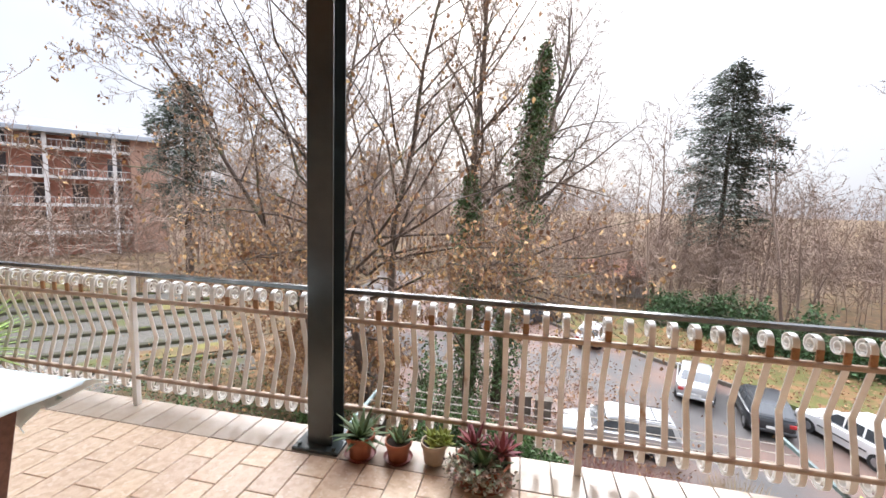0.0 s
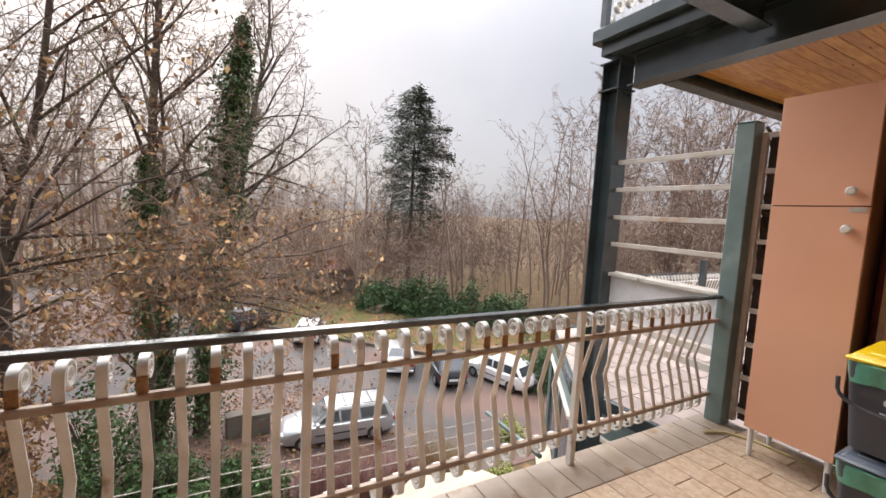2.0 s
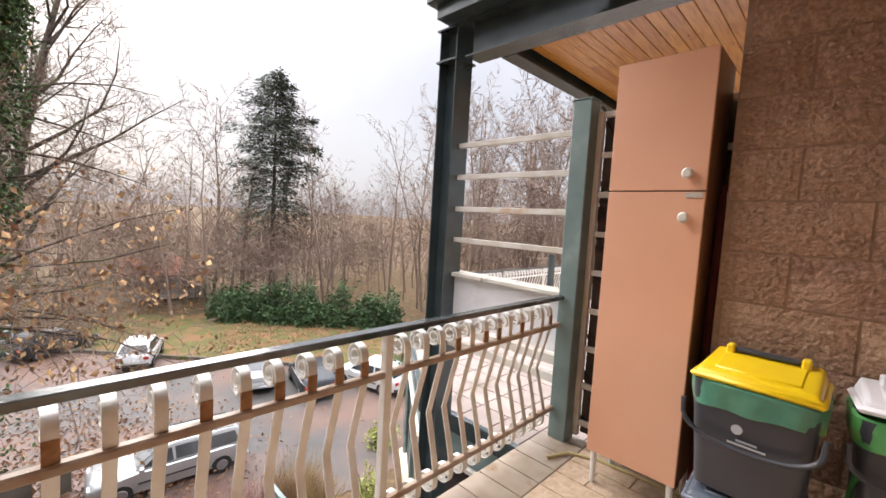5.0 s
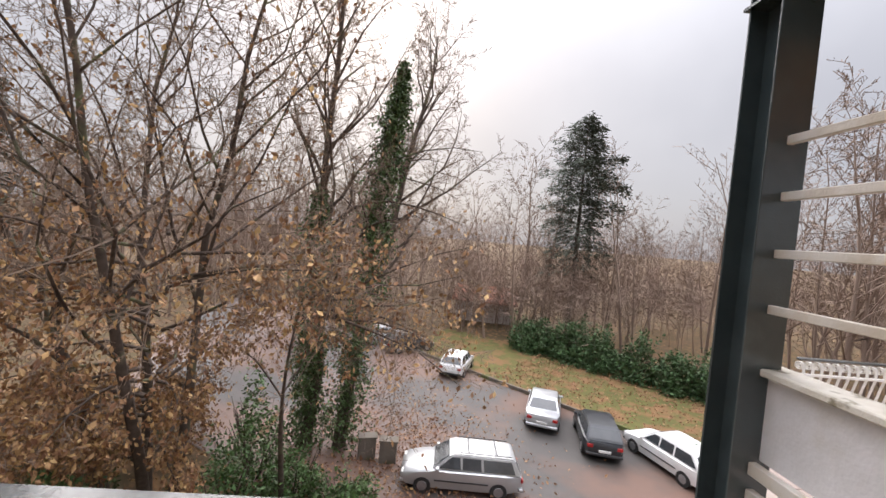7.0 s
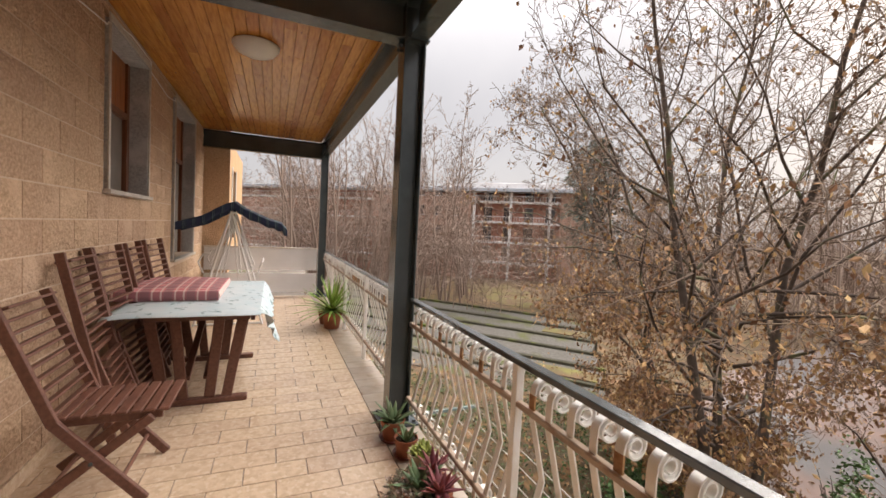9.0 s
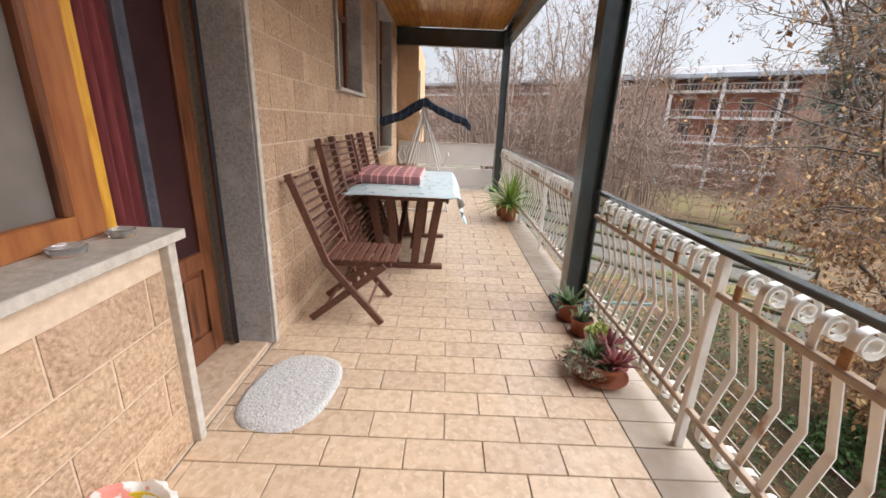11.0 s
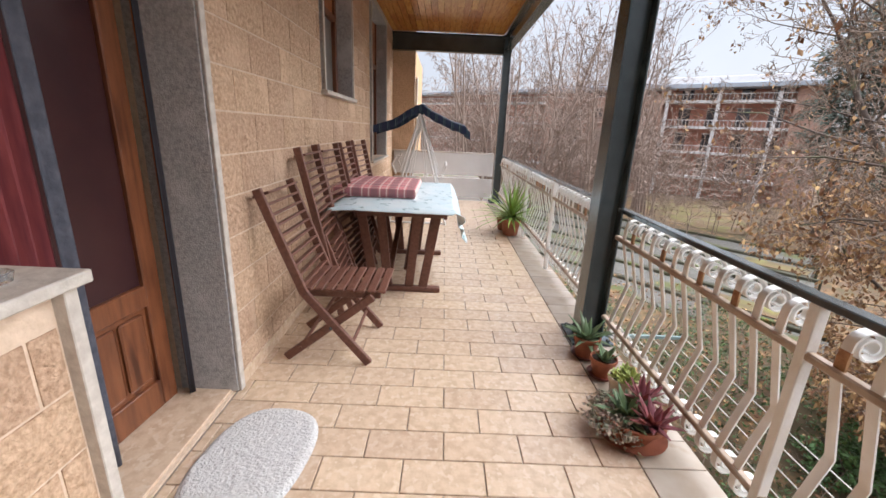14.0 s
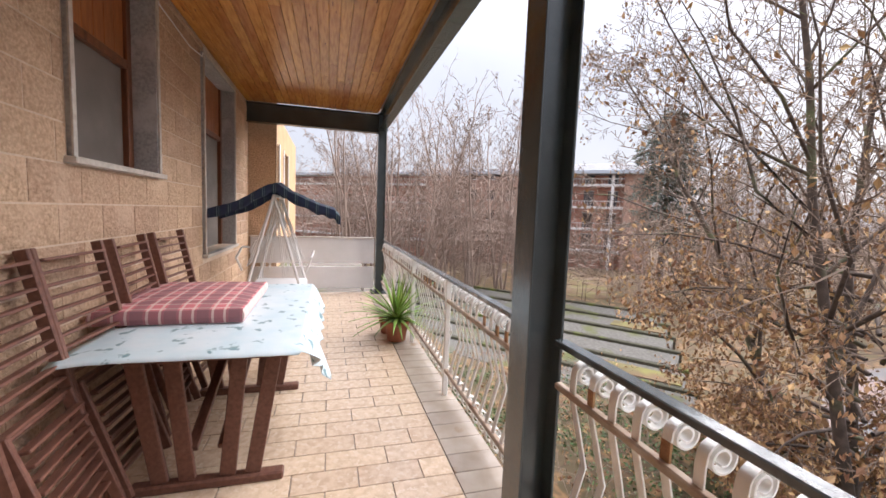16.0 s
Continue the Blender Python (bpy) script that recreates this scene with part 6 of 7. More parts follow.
# ---- garden table ----
table = thing("garden_table", "dark-stained wooden trestle garden table with a splayed slat base", "table", at=pose(0, 0, 0))
TX0, TX1, TY0, TY1 = -3.55, -1.80, 0.30, 1.14
bm = B()
for k in range(8):
    s = (TY1 - TY0) / 8
    box(bm, TX0 + 0.06, TX1 - 0.06, TY0 + k * s, TY0 + (k + 1) * s - 0.004, 0.714, 0.738, 0.003)
part("tabletop", bm, M_WOOD, table)
for x in (TX0, TX1 - 0.06):
    bm = B(); box(bm, x, x + 0.06, TY0 - 0.01, TY1 + 0.01, 0.708, 0.740, 0.005)
    part("end_board", bm, M_WOOD, table)
for y in (TY0 + 0.03, TY1 - 0.06):
    bm = B(); box(bm, TX0 + 0.2, TX1 - 0.2, y, y + 0.03, 0.63, 0.713, 0.004)
    part("apron", bm, M_WOOD, table)
for x in (-1.93, -3.03):
    bm = B(); box(bm, x - 0.035, x + 0.035, 0.37, 1.07, 0.0, 0.045, 0.008)
    part("foot", bm, M_WOOD, table)
    bm = B(); box(bm, x - 0.03, x + 0.03, 0.36, 1.08, 0.66, 0.708, 0.006)
    part("bearer", bm, M_WOOD, table)
    for y0, y1 in ((0.50, 0.40), (0.62, 0.56), (0.80, 0.86), (0.92, 1.02)):
        bm = B(); beam(bm, (x, y0, 0.045), (x, y1, 0.66), 0.075, 0.03, 0.004, up=(1, 0, 0))
        part("leg_slat", bm, M_WOOD, table)
for y in (0.64, 0.78):
    bm = B(); beam(bm, (-1.93, y, 0.20), (-3.03, y, 0.60), 0.03, 0.05, 0.003, up=(0, 1, 0))
    part("brace", bm, M_WOOD, table)

M_CLOTH = material("pale_blue_oilcloth", (0.62, 0.765, 0.81), 0.36, (0.72, 0.82, 0.85), 7, 5, (0.35, 0.65), 0.1, 25, stain=(0.20, 0.34, 0.37), stainscale=13, stainpos=(0.615, 0.65))


def tablecloth():
    """The cloth lies flat, juts past the near end and hangs in folds on the railing side, with one long pointed corner."""
    bm = B()
    nx, ny, nd = 72, 24, 12
    ylim = TY1 + 0.012
    g = []
    for i in range(nx + 1):
        x = -3.74 + 2.0 * i / nx
        end = max(0.0, TX0 - 0.005 - x)
        xx, zend = (TX0 - 0.005 - end * 0.35, -end * 0.95) if end else (x, 0.0)
        hang = 0.08 + 0.13 * min(1.0, max(0.0, (-1.78 - x) / 0.3)) + 0.19 * max(0.0, 1 - abs(x + 2.32) / 0.20) + 0.02 * noise.noise((x * 4, 0, 2))
        stiff = max(0.0, 1 - (-1.74 - x) / 0.22)
        row = []
        for j in range(ny + 1):
            y = 0.15 + (ylim - 0.15) * j / ny
            z = 0.7455 + 0.0035 * noise.noise((x * 6, y * 6, 1)) + 0.002 * noise.noise((x * 15, y * 15, 4))
            if y < 0.29:
                z -= (0.29 - y) * 0.10
            if x > TX1:
                z -= (x - TX1) * 0.30
            row.append(bm.verts.new((xx, y, z + zend)))
        for j in range(1, nd + 1):
            f = j / nd
            fold = 0.020 * math.sin(x * 26 + 1.2 * noise.noise((x * 3, 0, 0))) * f * (1 - stiff)
            out = 0.022 * math.sin(min(1.0, f * 3) * math.pi / 2) + 0.32 * hang * f
            y = ylim + out + fold + stiff * hang * 0.6 * f
            z = 0.7455 - hang * f * (1 - 0.55 * stiff) - 0.004
            row.append(bm.verts.new((xx + 0.02 * f * noise.noise((x * 7, f, 3)), y, z + zend)))
        g.append(row)
    for a, b in zip(g, g[1:]):
        for j in range(ny + nd):
            bm.faces.new((a[j], a[j + 1], b[j + 1], b[j]))
    ob = part("tablecloth", bm, M_CLOTH, None, smooth=True)
    ob.modifiers.new("thickness", "SOLIDIFY").thickness = 0.002
    return tagged(ob, "pale blue oilcloth with faded leaf print on the garden table", "tablecloth")


tablecloth()


def plaid_material(name, base, bands, freq):
    m = bpy.data.materials.new(name)
    m.use_nodes = True
    n, l = m.node_tree.nodes, m.node_tree.links
    b = n["Principled BSDF"]; b.inputs["Roughness"].default_value = 0.9
    tc = n.new("ShaderNodeTexCoord"); sep = n.new("ShaderNodeSeparateXYZ"); l.new(tc.outputs["Object"], sep.inputs[0])
    col = None

    def band(axis, freq, lo, hi, shift):
        a = n.new("ShaderNodeMath"); a.operation = "MULTIPLY_ADD"; a.inputs[1].default_value = freq; a.inputs[2].default_value = shift
        l.new(sep.outputs[axis], a.inputs[0])
        f = n.new("ShaderNodeMath"); f.operation = "FRACT"; l.new(a.outputs[0], f.inputs[0])
        g = n.new("ShaderNodeMath"); g.operation = "COMPARE"; g.inputs[1].default_value = (lo + hi) / 2; g.inputs[2].default_value = (hi - lo) / 2
        l.new(f.outputs[0], g.inputs[0])
        return g.outputs[0]

    prev = None
    for axis in (0, 1):
        for lo, hi, c, k in bands:
            mx = n.new("ShaderNodeMix"); mx.data_type = "RGBA"
            fac = n.new("ShaderNodeMath"); fac.operation = "MULTIPLY"; fac.inputs[1].default_value = k
            l.new(band(axis, freq, lo, hi, 0.13 + axis * 0.3), fac.inputs[0]); l.new(fac.outputs[0], mx.inputs[0])
            if prev is None:
                mx.inputs[6].default_value = base
            else:
                l.new(prev, mx.inputs[6])
            mx.inputs[7].default_value = c
            prev = mx.outputs[2]
    l.new(prev, b.inputs["Base Color"])
    noi = n.new("ShaderNodeTexNoise"); noi.inputs["Scale"].default_value = 220
    bp = n.new("ShaderNodeBump"); bp.inputs["Strength"].default_value = 0.3; bp.inputs["Distance"].default_value = 0.005
    l.new(tc.outputs["Object"], noi.inputs["Vector"]); l.new(noi.outputs["Fac"], bp.inputs["Height"]); l.new(bp.outputs[0], b.inputs["Normal"])
    return m


M_PLAID = plaid_material("red_plaid_fabric", (0.62, 0.19, 0.21, 1), ((0.0, 0.38, (0.22, 0.13, 0.14, 1), 0.55), (0.46, 0.54, (0.74, 0.62, 0.55, 1), 0.7), (0.84, 0.92, (0.74, 0.62, 0.55, 1), 0.7)), 6.2)


def cushion(x0, x1, y0, y1, z0, h, label):
    bm = B()
    vs = box(bm, x0, x1, y0, y1, z0, z0 + h)
    bmesh.ops.subdivide_edges(bm, edges=bm.edges[:], cuts=9, use_grid_fill=True)
    cx, cy, hx, hy = (x0 + x1) / 2, (y0 + y1) / 2, (x1 - x0) / 2, (y1 - y0) / 2
    for v in bm.verts:
        u, w = (v.co.x - cx) / hx, (v.co.y - cy) / hy
        edge = max(abs(u), abs(w))
        f = (v.co.z - z0) / h
        bulge = 0.018 * (1 - u * u) * (1 - w * w)
        v.co.z += bulge * (1 if f > 0.5 else 0) - (0.012 * max(0, edge - 0.8) / 0.2 if f > 0.5 else 0)
        k = 0.012 * math.sin(math.pi * f)
        v.co.x += u * k; v.co.y += w * k
        v.co += Vector((0, 0, 0.004 * noise.noise(v.co * 9))) if f > 0.1 else Vector()
    return tagged(part("cushion", bm, M_PLAID, None, smooth=True), label, "cushion")


c1 = cushion(-3.20, -2.27, 0.07, 0.81, 0.752, 0.088, "thick red plaid seat cushion lying on the table")

# ---- small swing with canopy at the far end ----
M_TARTAN = plaid_material("dark_green_tartan", (0.014, 0.045, 0.042, 1), ((0.0, 0.45, (0.02, 0.03, 0.075, 1), 0.75), (0.62, 0.67, (0.22, 0.30, 0.30, 1), 0.6), (0.80, 0.84, (0.16, 0.22, 0.24, 1), 0.5)), 9.0)
swing = thing("garden_swing", "white tubular garden swing with a dark tartan canopy frill", "swing", at=pose(-4.95, 0.68, 0))
for sx in (-0.42, 0.42):
    for sy in (-0.40, 0.44):
        bm = B(); cyl(bm, (sx, sy, 0.0), (sx * 0.95, 0.02, 1.55), 0.016, n=10)
        part("frame_leg", bm, M_WHITE, swing)
    bm = B(); cyl(bm, (sx, -0.40, 0.02), (sx, 0.44, 0.02), 0.014, n=8)
    part("foot_tube", bm, M_WHITE, swing)
bm = B(); cyl(bm, (-0.40, 0.02, 1.55), (0.40, 0.02, 1.55), 0.016, n=10)
part("top_tube", bm, M_WHITE, swing)
for sx in (-0.34, -0.2, 0.2, 0.34):
    for sy in (-0.26, -0.12, 0.12, 0.30):
        bm = B(); cyl(bm, (sx, 0.02, 1.53), (sx * 1.05, sy, 0.76 if abs(sy) > 0.2 else 0.62), 0.006, n=6)
        part("rope", bm, M_WHITE, swing)
for pts in ([(-0.4, -0.30, 0.72), (-0.4, -0.36, 0.86), (-0.4, -0.30, 0.98), (-0.4, -0.22, 0.98)], [(0.4, -0.30, 0.72), (0.4, -0.36, 0.86), (0.4, -0.30, 0.98), (0.4, -0.22, 0.98)], [(-0.4, 0.36, 0.70), (-0.4, 0.42, 0.86), (0.4, 0.42, 0.86), (0.4, 0.36, 0.70)]):
    bm = B()
    for a, b in zip(pts, pts[1:]):
        cyl(bm, a, b, 0.012, n=8)
    part("arm_tube", bm, M_WHITE, swing)
bm = B(); box(bm, -0.42, 0.42, -0.28, 0.34, 0.44, 0.50, 0.02)
part("seat", bm, M_WHITE, swing)


def frill():
    bm = B()
    ridge = [(-0.72, 1.35), (-0.35, 1.47), (-0.05, 1.66), (0.05, 1.69), (0.18, 1.60), (0.48, 1.47), (0.66, 1.42), (0.74, 1.33)]
    out = []
    for i in range(len(ridge) - 1):
        for k in range(5):
            f = k / 5
            out.append((ridge[i][0] + (ridge[i + 1][0] - ridge[i][0]) * f, ridge[i][1] + (ridge[i + 1][1] - ridge[i][1]) * f))
    out.append(ridge[-1])
    rows = []
    for i, (y, z) in enumerate(out):
        rows.append([bm.verts.new((x, y + 0.006 * math.sin(i * 2.1), zz)) for x, zz in ((0.45, z - 0.105 + 0.012 * math.sin(i * 1.7)), (0.455, z - 0.05), (0.45, z), (0.0, z + 0.03), (-0.45, z), (-0.455, z - 0.1))])
    for a, b in zip(rows, rows[1:]):
        for k in range(5):
            bm.faces.new((a[k], a[k + 1], b[k + 1], b[k]))
    return bm


can = part("canopy", frill(), M_TARTAN, swing, "dark green and blue tartan cloth", smooth=True)
can.modifiers.new("thickness", "SOLIDIFY").thickness = 0.004


# ---- flower pots ----
def leaf_blade(bm, base, direction, length, width, curl, n=5):
    """One long tapered leaf bent downwards."""
    d = Vector(direction).normalized()
    side = d.cross(Vector((0, 0, 1)))
    side = side.normalized() if side.length > 1e-3 else Vector((1, 0, 0))
    p = Vector(base)
    prev = None
    for i in range(n + 1):
        f = i / n
        w = width * (0.55 + 0.9 * f if f < 0.4 else 1.0 - (f - 0.4) / 0.6) * 0.5 + 0.001
        mid = bm.verts.new(p + Vector((0, 0, -w * 0.35)))
        a, c = bm.verts.new(p + side * w), bm.verts.new(p - side * w)
        if prev:
            bm.faces.new((prev[0], prev[1], mid, a)); bm.faces.new((prev[1], prev[2], c, mid))
        prev = (a, mid, c)
        d = (d + Vector((0, 0, -curl / n))).normalized()
        p = p + d * length / n


def plant_pot(at, r, h, mat, label, saucer=True, group="plant pots", bowl=False):
    t = thing("plant_pot", label, "plant pot", group, at=at)
    bm = B()
    b = 0.62 if bowl else 0.74
    turned(bm, [(r * b, 0.015), (r * 0.92, h * 0.80), (r * 0.93, h * 0.81), (r * 1.02, h * 0.82), (r * 1.03, h), (r * 0.93, h), (r * 0.90, h * 0.86), (r * 0.2, h * 0.86)], 28)
    part("pot", bm, mat, t, smooth=True)
    bm = B(); turned(bm, [(0.001, h * 0.87), (r * 0.5, h * 0.895), (r * 0.91, h * 0.87)], 20)
    part("soil", bm, M_SOIL, t)
    if saucer:
        bm = B(); turned(bm, [(r * 0.80, 0.0), (r * 1.08, 0.025), (r * 1.12, 0.028), (r * 1.02, 0.016), (0.01, 0.013)], 28)
        part("saucer", bm, M_SAUCER if not bowl else M_TERRACOTTA, t, smooth=True)
    return t


def rosette(t, name, n, length, width, tilt, curl, mat, centre=(0, 0, 0), seed=1, label=""):
    rng = random.Random(seed)
    bm = B()
    for k in range(n):
        a = k * 2.399 + rng.uniform(-0.2, 0.2)
        f = k / n
        el = tilt[0] + (tilt[1] - tilt[0]) * f + rng.uniform(-0.1, 0.1)
        d = (math.cos(a) * math.cos(el), math.sin(a) * math.cos(el), math.sin(el))
        leaf_blade(bm, (centre[0] + 0.01 * math.cos(a), centre[1] + 0.01 * math.sin(a), centre[2]), d, length * rng.uniform(0.75, 1.1), width, curl)
    ob = part(name, bm, mat, t, label, smooth=True)
    ob.modifiers.new("thickness", "SOLIDIFY").thickness = 0.003
    return ob


p1 = plant_pot(pose(-0.955, 2.02, 0.0), 0.082, 0.145, M_TERRACOTTA, "terracotta pot with a spiky green agave beside the column")
rosette(p1, "agave", 26, 0.17, 0.034, (0.15, 1.3), 0.5, M_AGAVE, (0, 0, 0.125), 3)
p2 = plant_pot(pose(-0.735, 2.045, 0.0), 0.075, 0.125, M_TERRACOTTA, "small terracotta pot with a sparse succulent in a maroon saucer")
rosette(p2, "succulent", 9, 0.12, 0.034, (0.7, 1.35), 0.2, M_AGAVE, (0.01, 0, 0.11), 4)
p3 = plant_pot(pose(-0.53, 2.07, 0.0), 0.075, 0.135, M_POT_BEIGE, "beige pot with a pale yellow-green succulent", saucer=False)
for k, (cx, cy, cz) in enumerate(((0.02, 0, 0.16), (-0.02, 0.02, 0.17), (0.05, 0.02, 0.18), (0.0, -0.03, 0.15), (0.07, -0.02, 0.165))):
    rosette(p3, "rosette", 12, 0.05, 0.026, (0.2, 1.2), 0.0, M_SUCC_YELLOW, (cx, cy, cz - 0.02), 10 + k)
bm = B()
for cx, cy in ((0.02, 0), (-0.02, 0.02), (0.05, 0.02), (0.07, -0.02)):
    cyl(bm, (cx * 0.4, cy * 0.4, 0.11), (cx, cy, 0.15), 0.005, n=6)
part("stem", bm, M_AGAVE, p3)
p4 = plant_pot(pose(-0.245, 2.0, 0.0), 0.142, 0.125, M_TERRACOTTA, "wide terracotta bowl of mixed green and red succulents", bowl=True)
rosette(p4, "agave", 16, 0.15, 0.045, (0.3, 1.3), 0.25, M_AGAVE, (0.0, -0.03, 0.11), 5)
rosette(p4, "red_rosette", 22, 0.12, 0.032, (0.2, 1.35), 0.15, M_SUCC_RED, (0.09, 0.04, 0.14), 6, "dark red leaves")
rosette(p4, "red_rosette", 18, 0.12, 0.03, (0.2, 1.35), 0.15, M_SUCC_RED, (-0.06, 0.06, 0.16), 7, "dark red leaves")
M_SEDUM = material("grey_sedum", (0.30, 0.33, 0.22), 0.6, (0.36, 0.24, 0.20), 20, 3, island=0.3)
rng = random.Random(8)
vs, fs = leaf_cloud([Vector((0.135 * math.cos(a) * k - 0.01, 0.135 * math.sin(a) * k - 0.035, 0.115 + 0.025 * (1 - k) - (0.06 * max(0, k - 1.0)))) for a, k in ((rng.uniform(2.6, 6.2), rng.uniform(0.5, 1.3)) for _ in range(330))], rng, 0.026, 3, 0.012, hang=-0.2)
o = new("sedum", mesh_from("sedum", vs, fs, M_SEDUM)); o.parent = p4

p5 = plant_pot(pose(-4.08, 2.02, 0.0), 0.135, 0.235, M_TERRACOTTA, "terracotta pot with a bright green yucca near the railing", saucer=False)
rosette(p5, "yucca", 66, 0.55, 0.034, (0.05, 1.45), 0.55, M_YUCCA, (0, 0, 0.26), 9)
bm = B(); cyl(bm, (0, 0, 0.2), (0, 0, 0.28), 0.03, 0.02, 8)
part("stem", bm, M_BARK, p5)
p6 = plant_pot(pose(-4.36, 1.96, 0.0), 0.10, 0.19, M_TERRACOTTA, "small terracotta pot standing behind the yucca", saucer=False)
rosette(p6, "sprouts", 10, 0.16, 0.02, (0.5, 1.3), 0.3, M_YUCCA, (0, 0, 0.17), 12)

# ---- bucket with bag, mat, ashtrays by the door ----
M_YELLOW = material("yellow_plastic", (0.80, 0.62, 0.02), 0.35, (0.74, 0.55, 0.015), 4)
M_BAG = material("white_plastic_bag", (0.80, 0.78, 0.75), 0.33, (0.74, 0.71, 0.67), 5, stain=(0.80, 0.30, 0.25), stainscale=7, stainpos=(0.575, 0.60), bump=0.5, bumpscale=22)
M_RED = material("red_print", (0.60, 0.05, 0.03), 0.4)
bucket = thing("bucket", "yellow plastic bucket lined with a white bag", "bucket", at=pose(0.935, 0.172, 0.0) @ Matrix.Scale(0.98, 4))
bm = B(); turned(bm, [(0.112, 0.0), (0.127, 0.222), (0.131, 0.228), (0.131, 0.243), (0.123, 0.243), (0.108, 0.012), (0.01, 0.01)], 32)
part("pail", bm, M_YELLOW, bucket, smooth=True)
bm = B()
n = 96
rings = []
LEVELS = ((0.098, 0.09), (0.106, 0.16), (0.116, 0.22), (0.130, 0.262), (0.142, 0.270), (0.150, 0.252), (0.152, 0.225), (0.155, 0.198), (0.158, 0.172), (0.161, 0.148), (0.157, 0.128))
for j, (r, z) in enumerate(LEVELS):
    ring = []
    for i in range(n):
        a = 2 * math.pi * i / n
        c, q = math.cos(a), math.sin(a)
        crease = 0.055 * noise.noise((c * 4, q * 4, j * 0.5)) + 0.035 * abs(noise.noise((c * 11, q * 11, j * 0.35))) + 0.018 * noise.noise((c * 23, q * 23, j * 0.8))
        # the bag hangs low on the camera's side of the wall and is tucked up on the other
        hang = 0.5 + 0.5 * math.cos(a + 0.7) + 0.25 * noise.noise((c * 3, q * 3, 5))
        zz = z if j < 4 else 0.27 - (0.27 - z) * max(0.25, min(1.0, hang))
        zz += 0.022 * noise.noise((c * 2.4, q * 2.4, 9)) * min(1.0, j / 3)
        k = 1 + crease * (0.6 if j < 4 else 0.5 + j * 0.11)
        ring.append(bm.verts.new((r * k * c, r * k * q, zz)))
    rings.append(ring)
for a, b in zip(rings, rings[1:]):
    for i in range(n):
        bm.faces.new((a[i], a[(i + 1) % n], b[(i + 1) % n], b[i]))
bag = part("bag", bm, M_BAG, bucket, "crumpled white plastic bag with pink print", smooth=True)
bag.modifiers.new("thickness", "SOLIDIFY").thickness = 0.0015
bm = B()
for k in range(7):
    f0, f1 = radians(58 + k * 5), radians(58 + (k + 1) * 5)
    a = [bm.verts.new((0.1245 * math.cos(t), 0.1245 * math.sin(t), z)) for t, z in ((f0, 0.115), (f1, 0.115), (f1, 0.165), (f0, 0.165))]
    bm.faces.new(a)
part("label", bm, M_RED, bucket, "red printed label")
rng = random.Random(2)
for k, (mt, sz) in enumerate(((M_WHITE, 0.03), (M_HEDGE, 0.035), (M_WHITE, 0.028), (M_POT_BEIGE, 0.03), (M_DARK, 0.03), (M_WHITE, 0.025))):
    bm = B(); bmesh.ops.create_icosphere(bm, subdivisions=2, radius=sz)
    for v in bm.verts:
        v.co *= 1 + 0.35 * noise.noise(v.co * 40 + Vector((k, 0, 0)))
    a = k * 1.05
    ob = part("waste", bm, mt, None, "crumpled waste in the bucket")
    ob.parent = bucket; ob.matrix_basis = pose(0.055 * math.cos(a), 0.055 * math.sin(a), 0.125)
bm = B(); turned(bm, [(0.10, 0.06), (0.104, 0.11)], 20)
part("fill", bm, M_WHITE, bucket, "waste filling the bucket")

M_RUG = material("white_tufted_cotton", (0.66, 0.65, 0.63), 0.95, (0.52, 0.51, 0.50), 60, 6, bump=1.0, bumpscale=90)
bm = B()
nr, na = 14, 64
rows = []
for j in range(nr + 1):
    f = j / nr
    ring = []
    for i in range(na):
        a = 2 * math.pi * i / na
        sup = (abs(math.cos(a)) ** 2.6 + abs(math.sin(a)) ** 2.6) ** (-1 / 2.6)
        x, y = 0.315 * sup * f * math.cos(a), 0.225 * sup * f * math.sin(a)
        z = (0.016 + 0.006 * noise.noise((x * 40, y * 40, 0)) + 0.004 * noise.noise((x * 90, y * 90, 5))) if j < nr else 0.002
        ring.append(bm.verts.new((x, y, z)))
    rows.append(ring)
for a, b in zip(rows[1:], rows[2:]):
    for i in range(na):
        bm.faces.new((a[i], a[(i + 1) % na], b[(i + 1) % na], b[i]))
bm.faces.new(rows[1])
rug = tagged(part("door_mat", bm, M_RUG, None, smooth=True), "oval white tufted cotton mat before the door", "mat")
rug.matrix_basis = pose(-0.02, 0.315, 0.001, 0, 0, -6)

M_CLEARGLASS = material("clear_glass", (0.80, 0.82, 0.82), 0.08, (0.75, 0.78, 0.78), 3, transl=0.85)
for x, y, r in ((0.63, -0.055, 0.052), (0.425, -0.05, 0.045)):
    bm = B(); turned(bm, [(r * 0.85, 0.0), (r, 0.026), (r * 0.9, 0.028), (r * 0.76, 0.009), (0.004, 0.008)], 8)
    tagged(part("ashtray", bm, M_CLEARGLASS, None), "faceted clear glass ashtray on the window sill", "ashtray", "ashtrays").matrix_basis = pose(x, y, 0.9445)

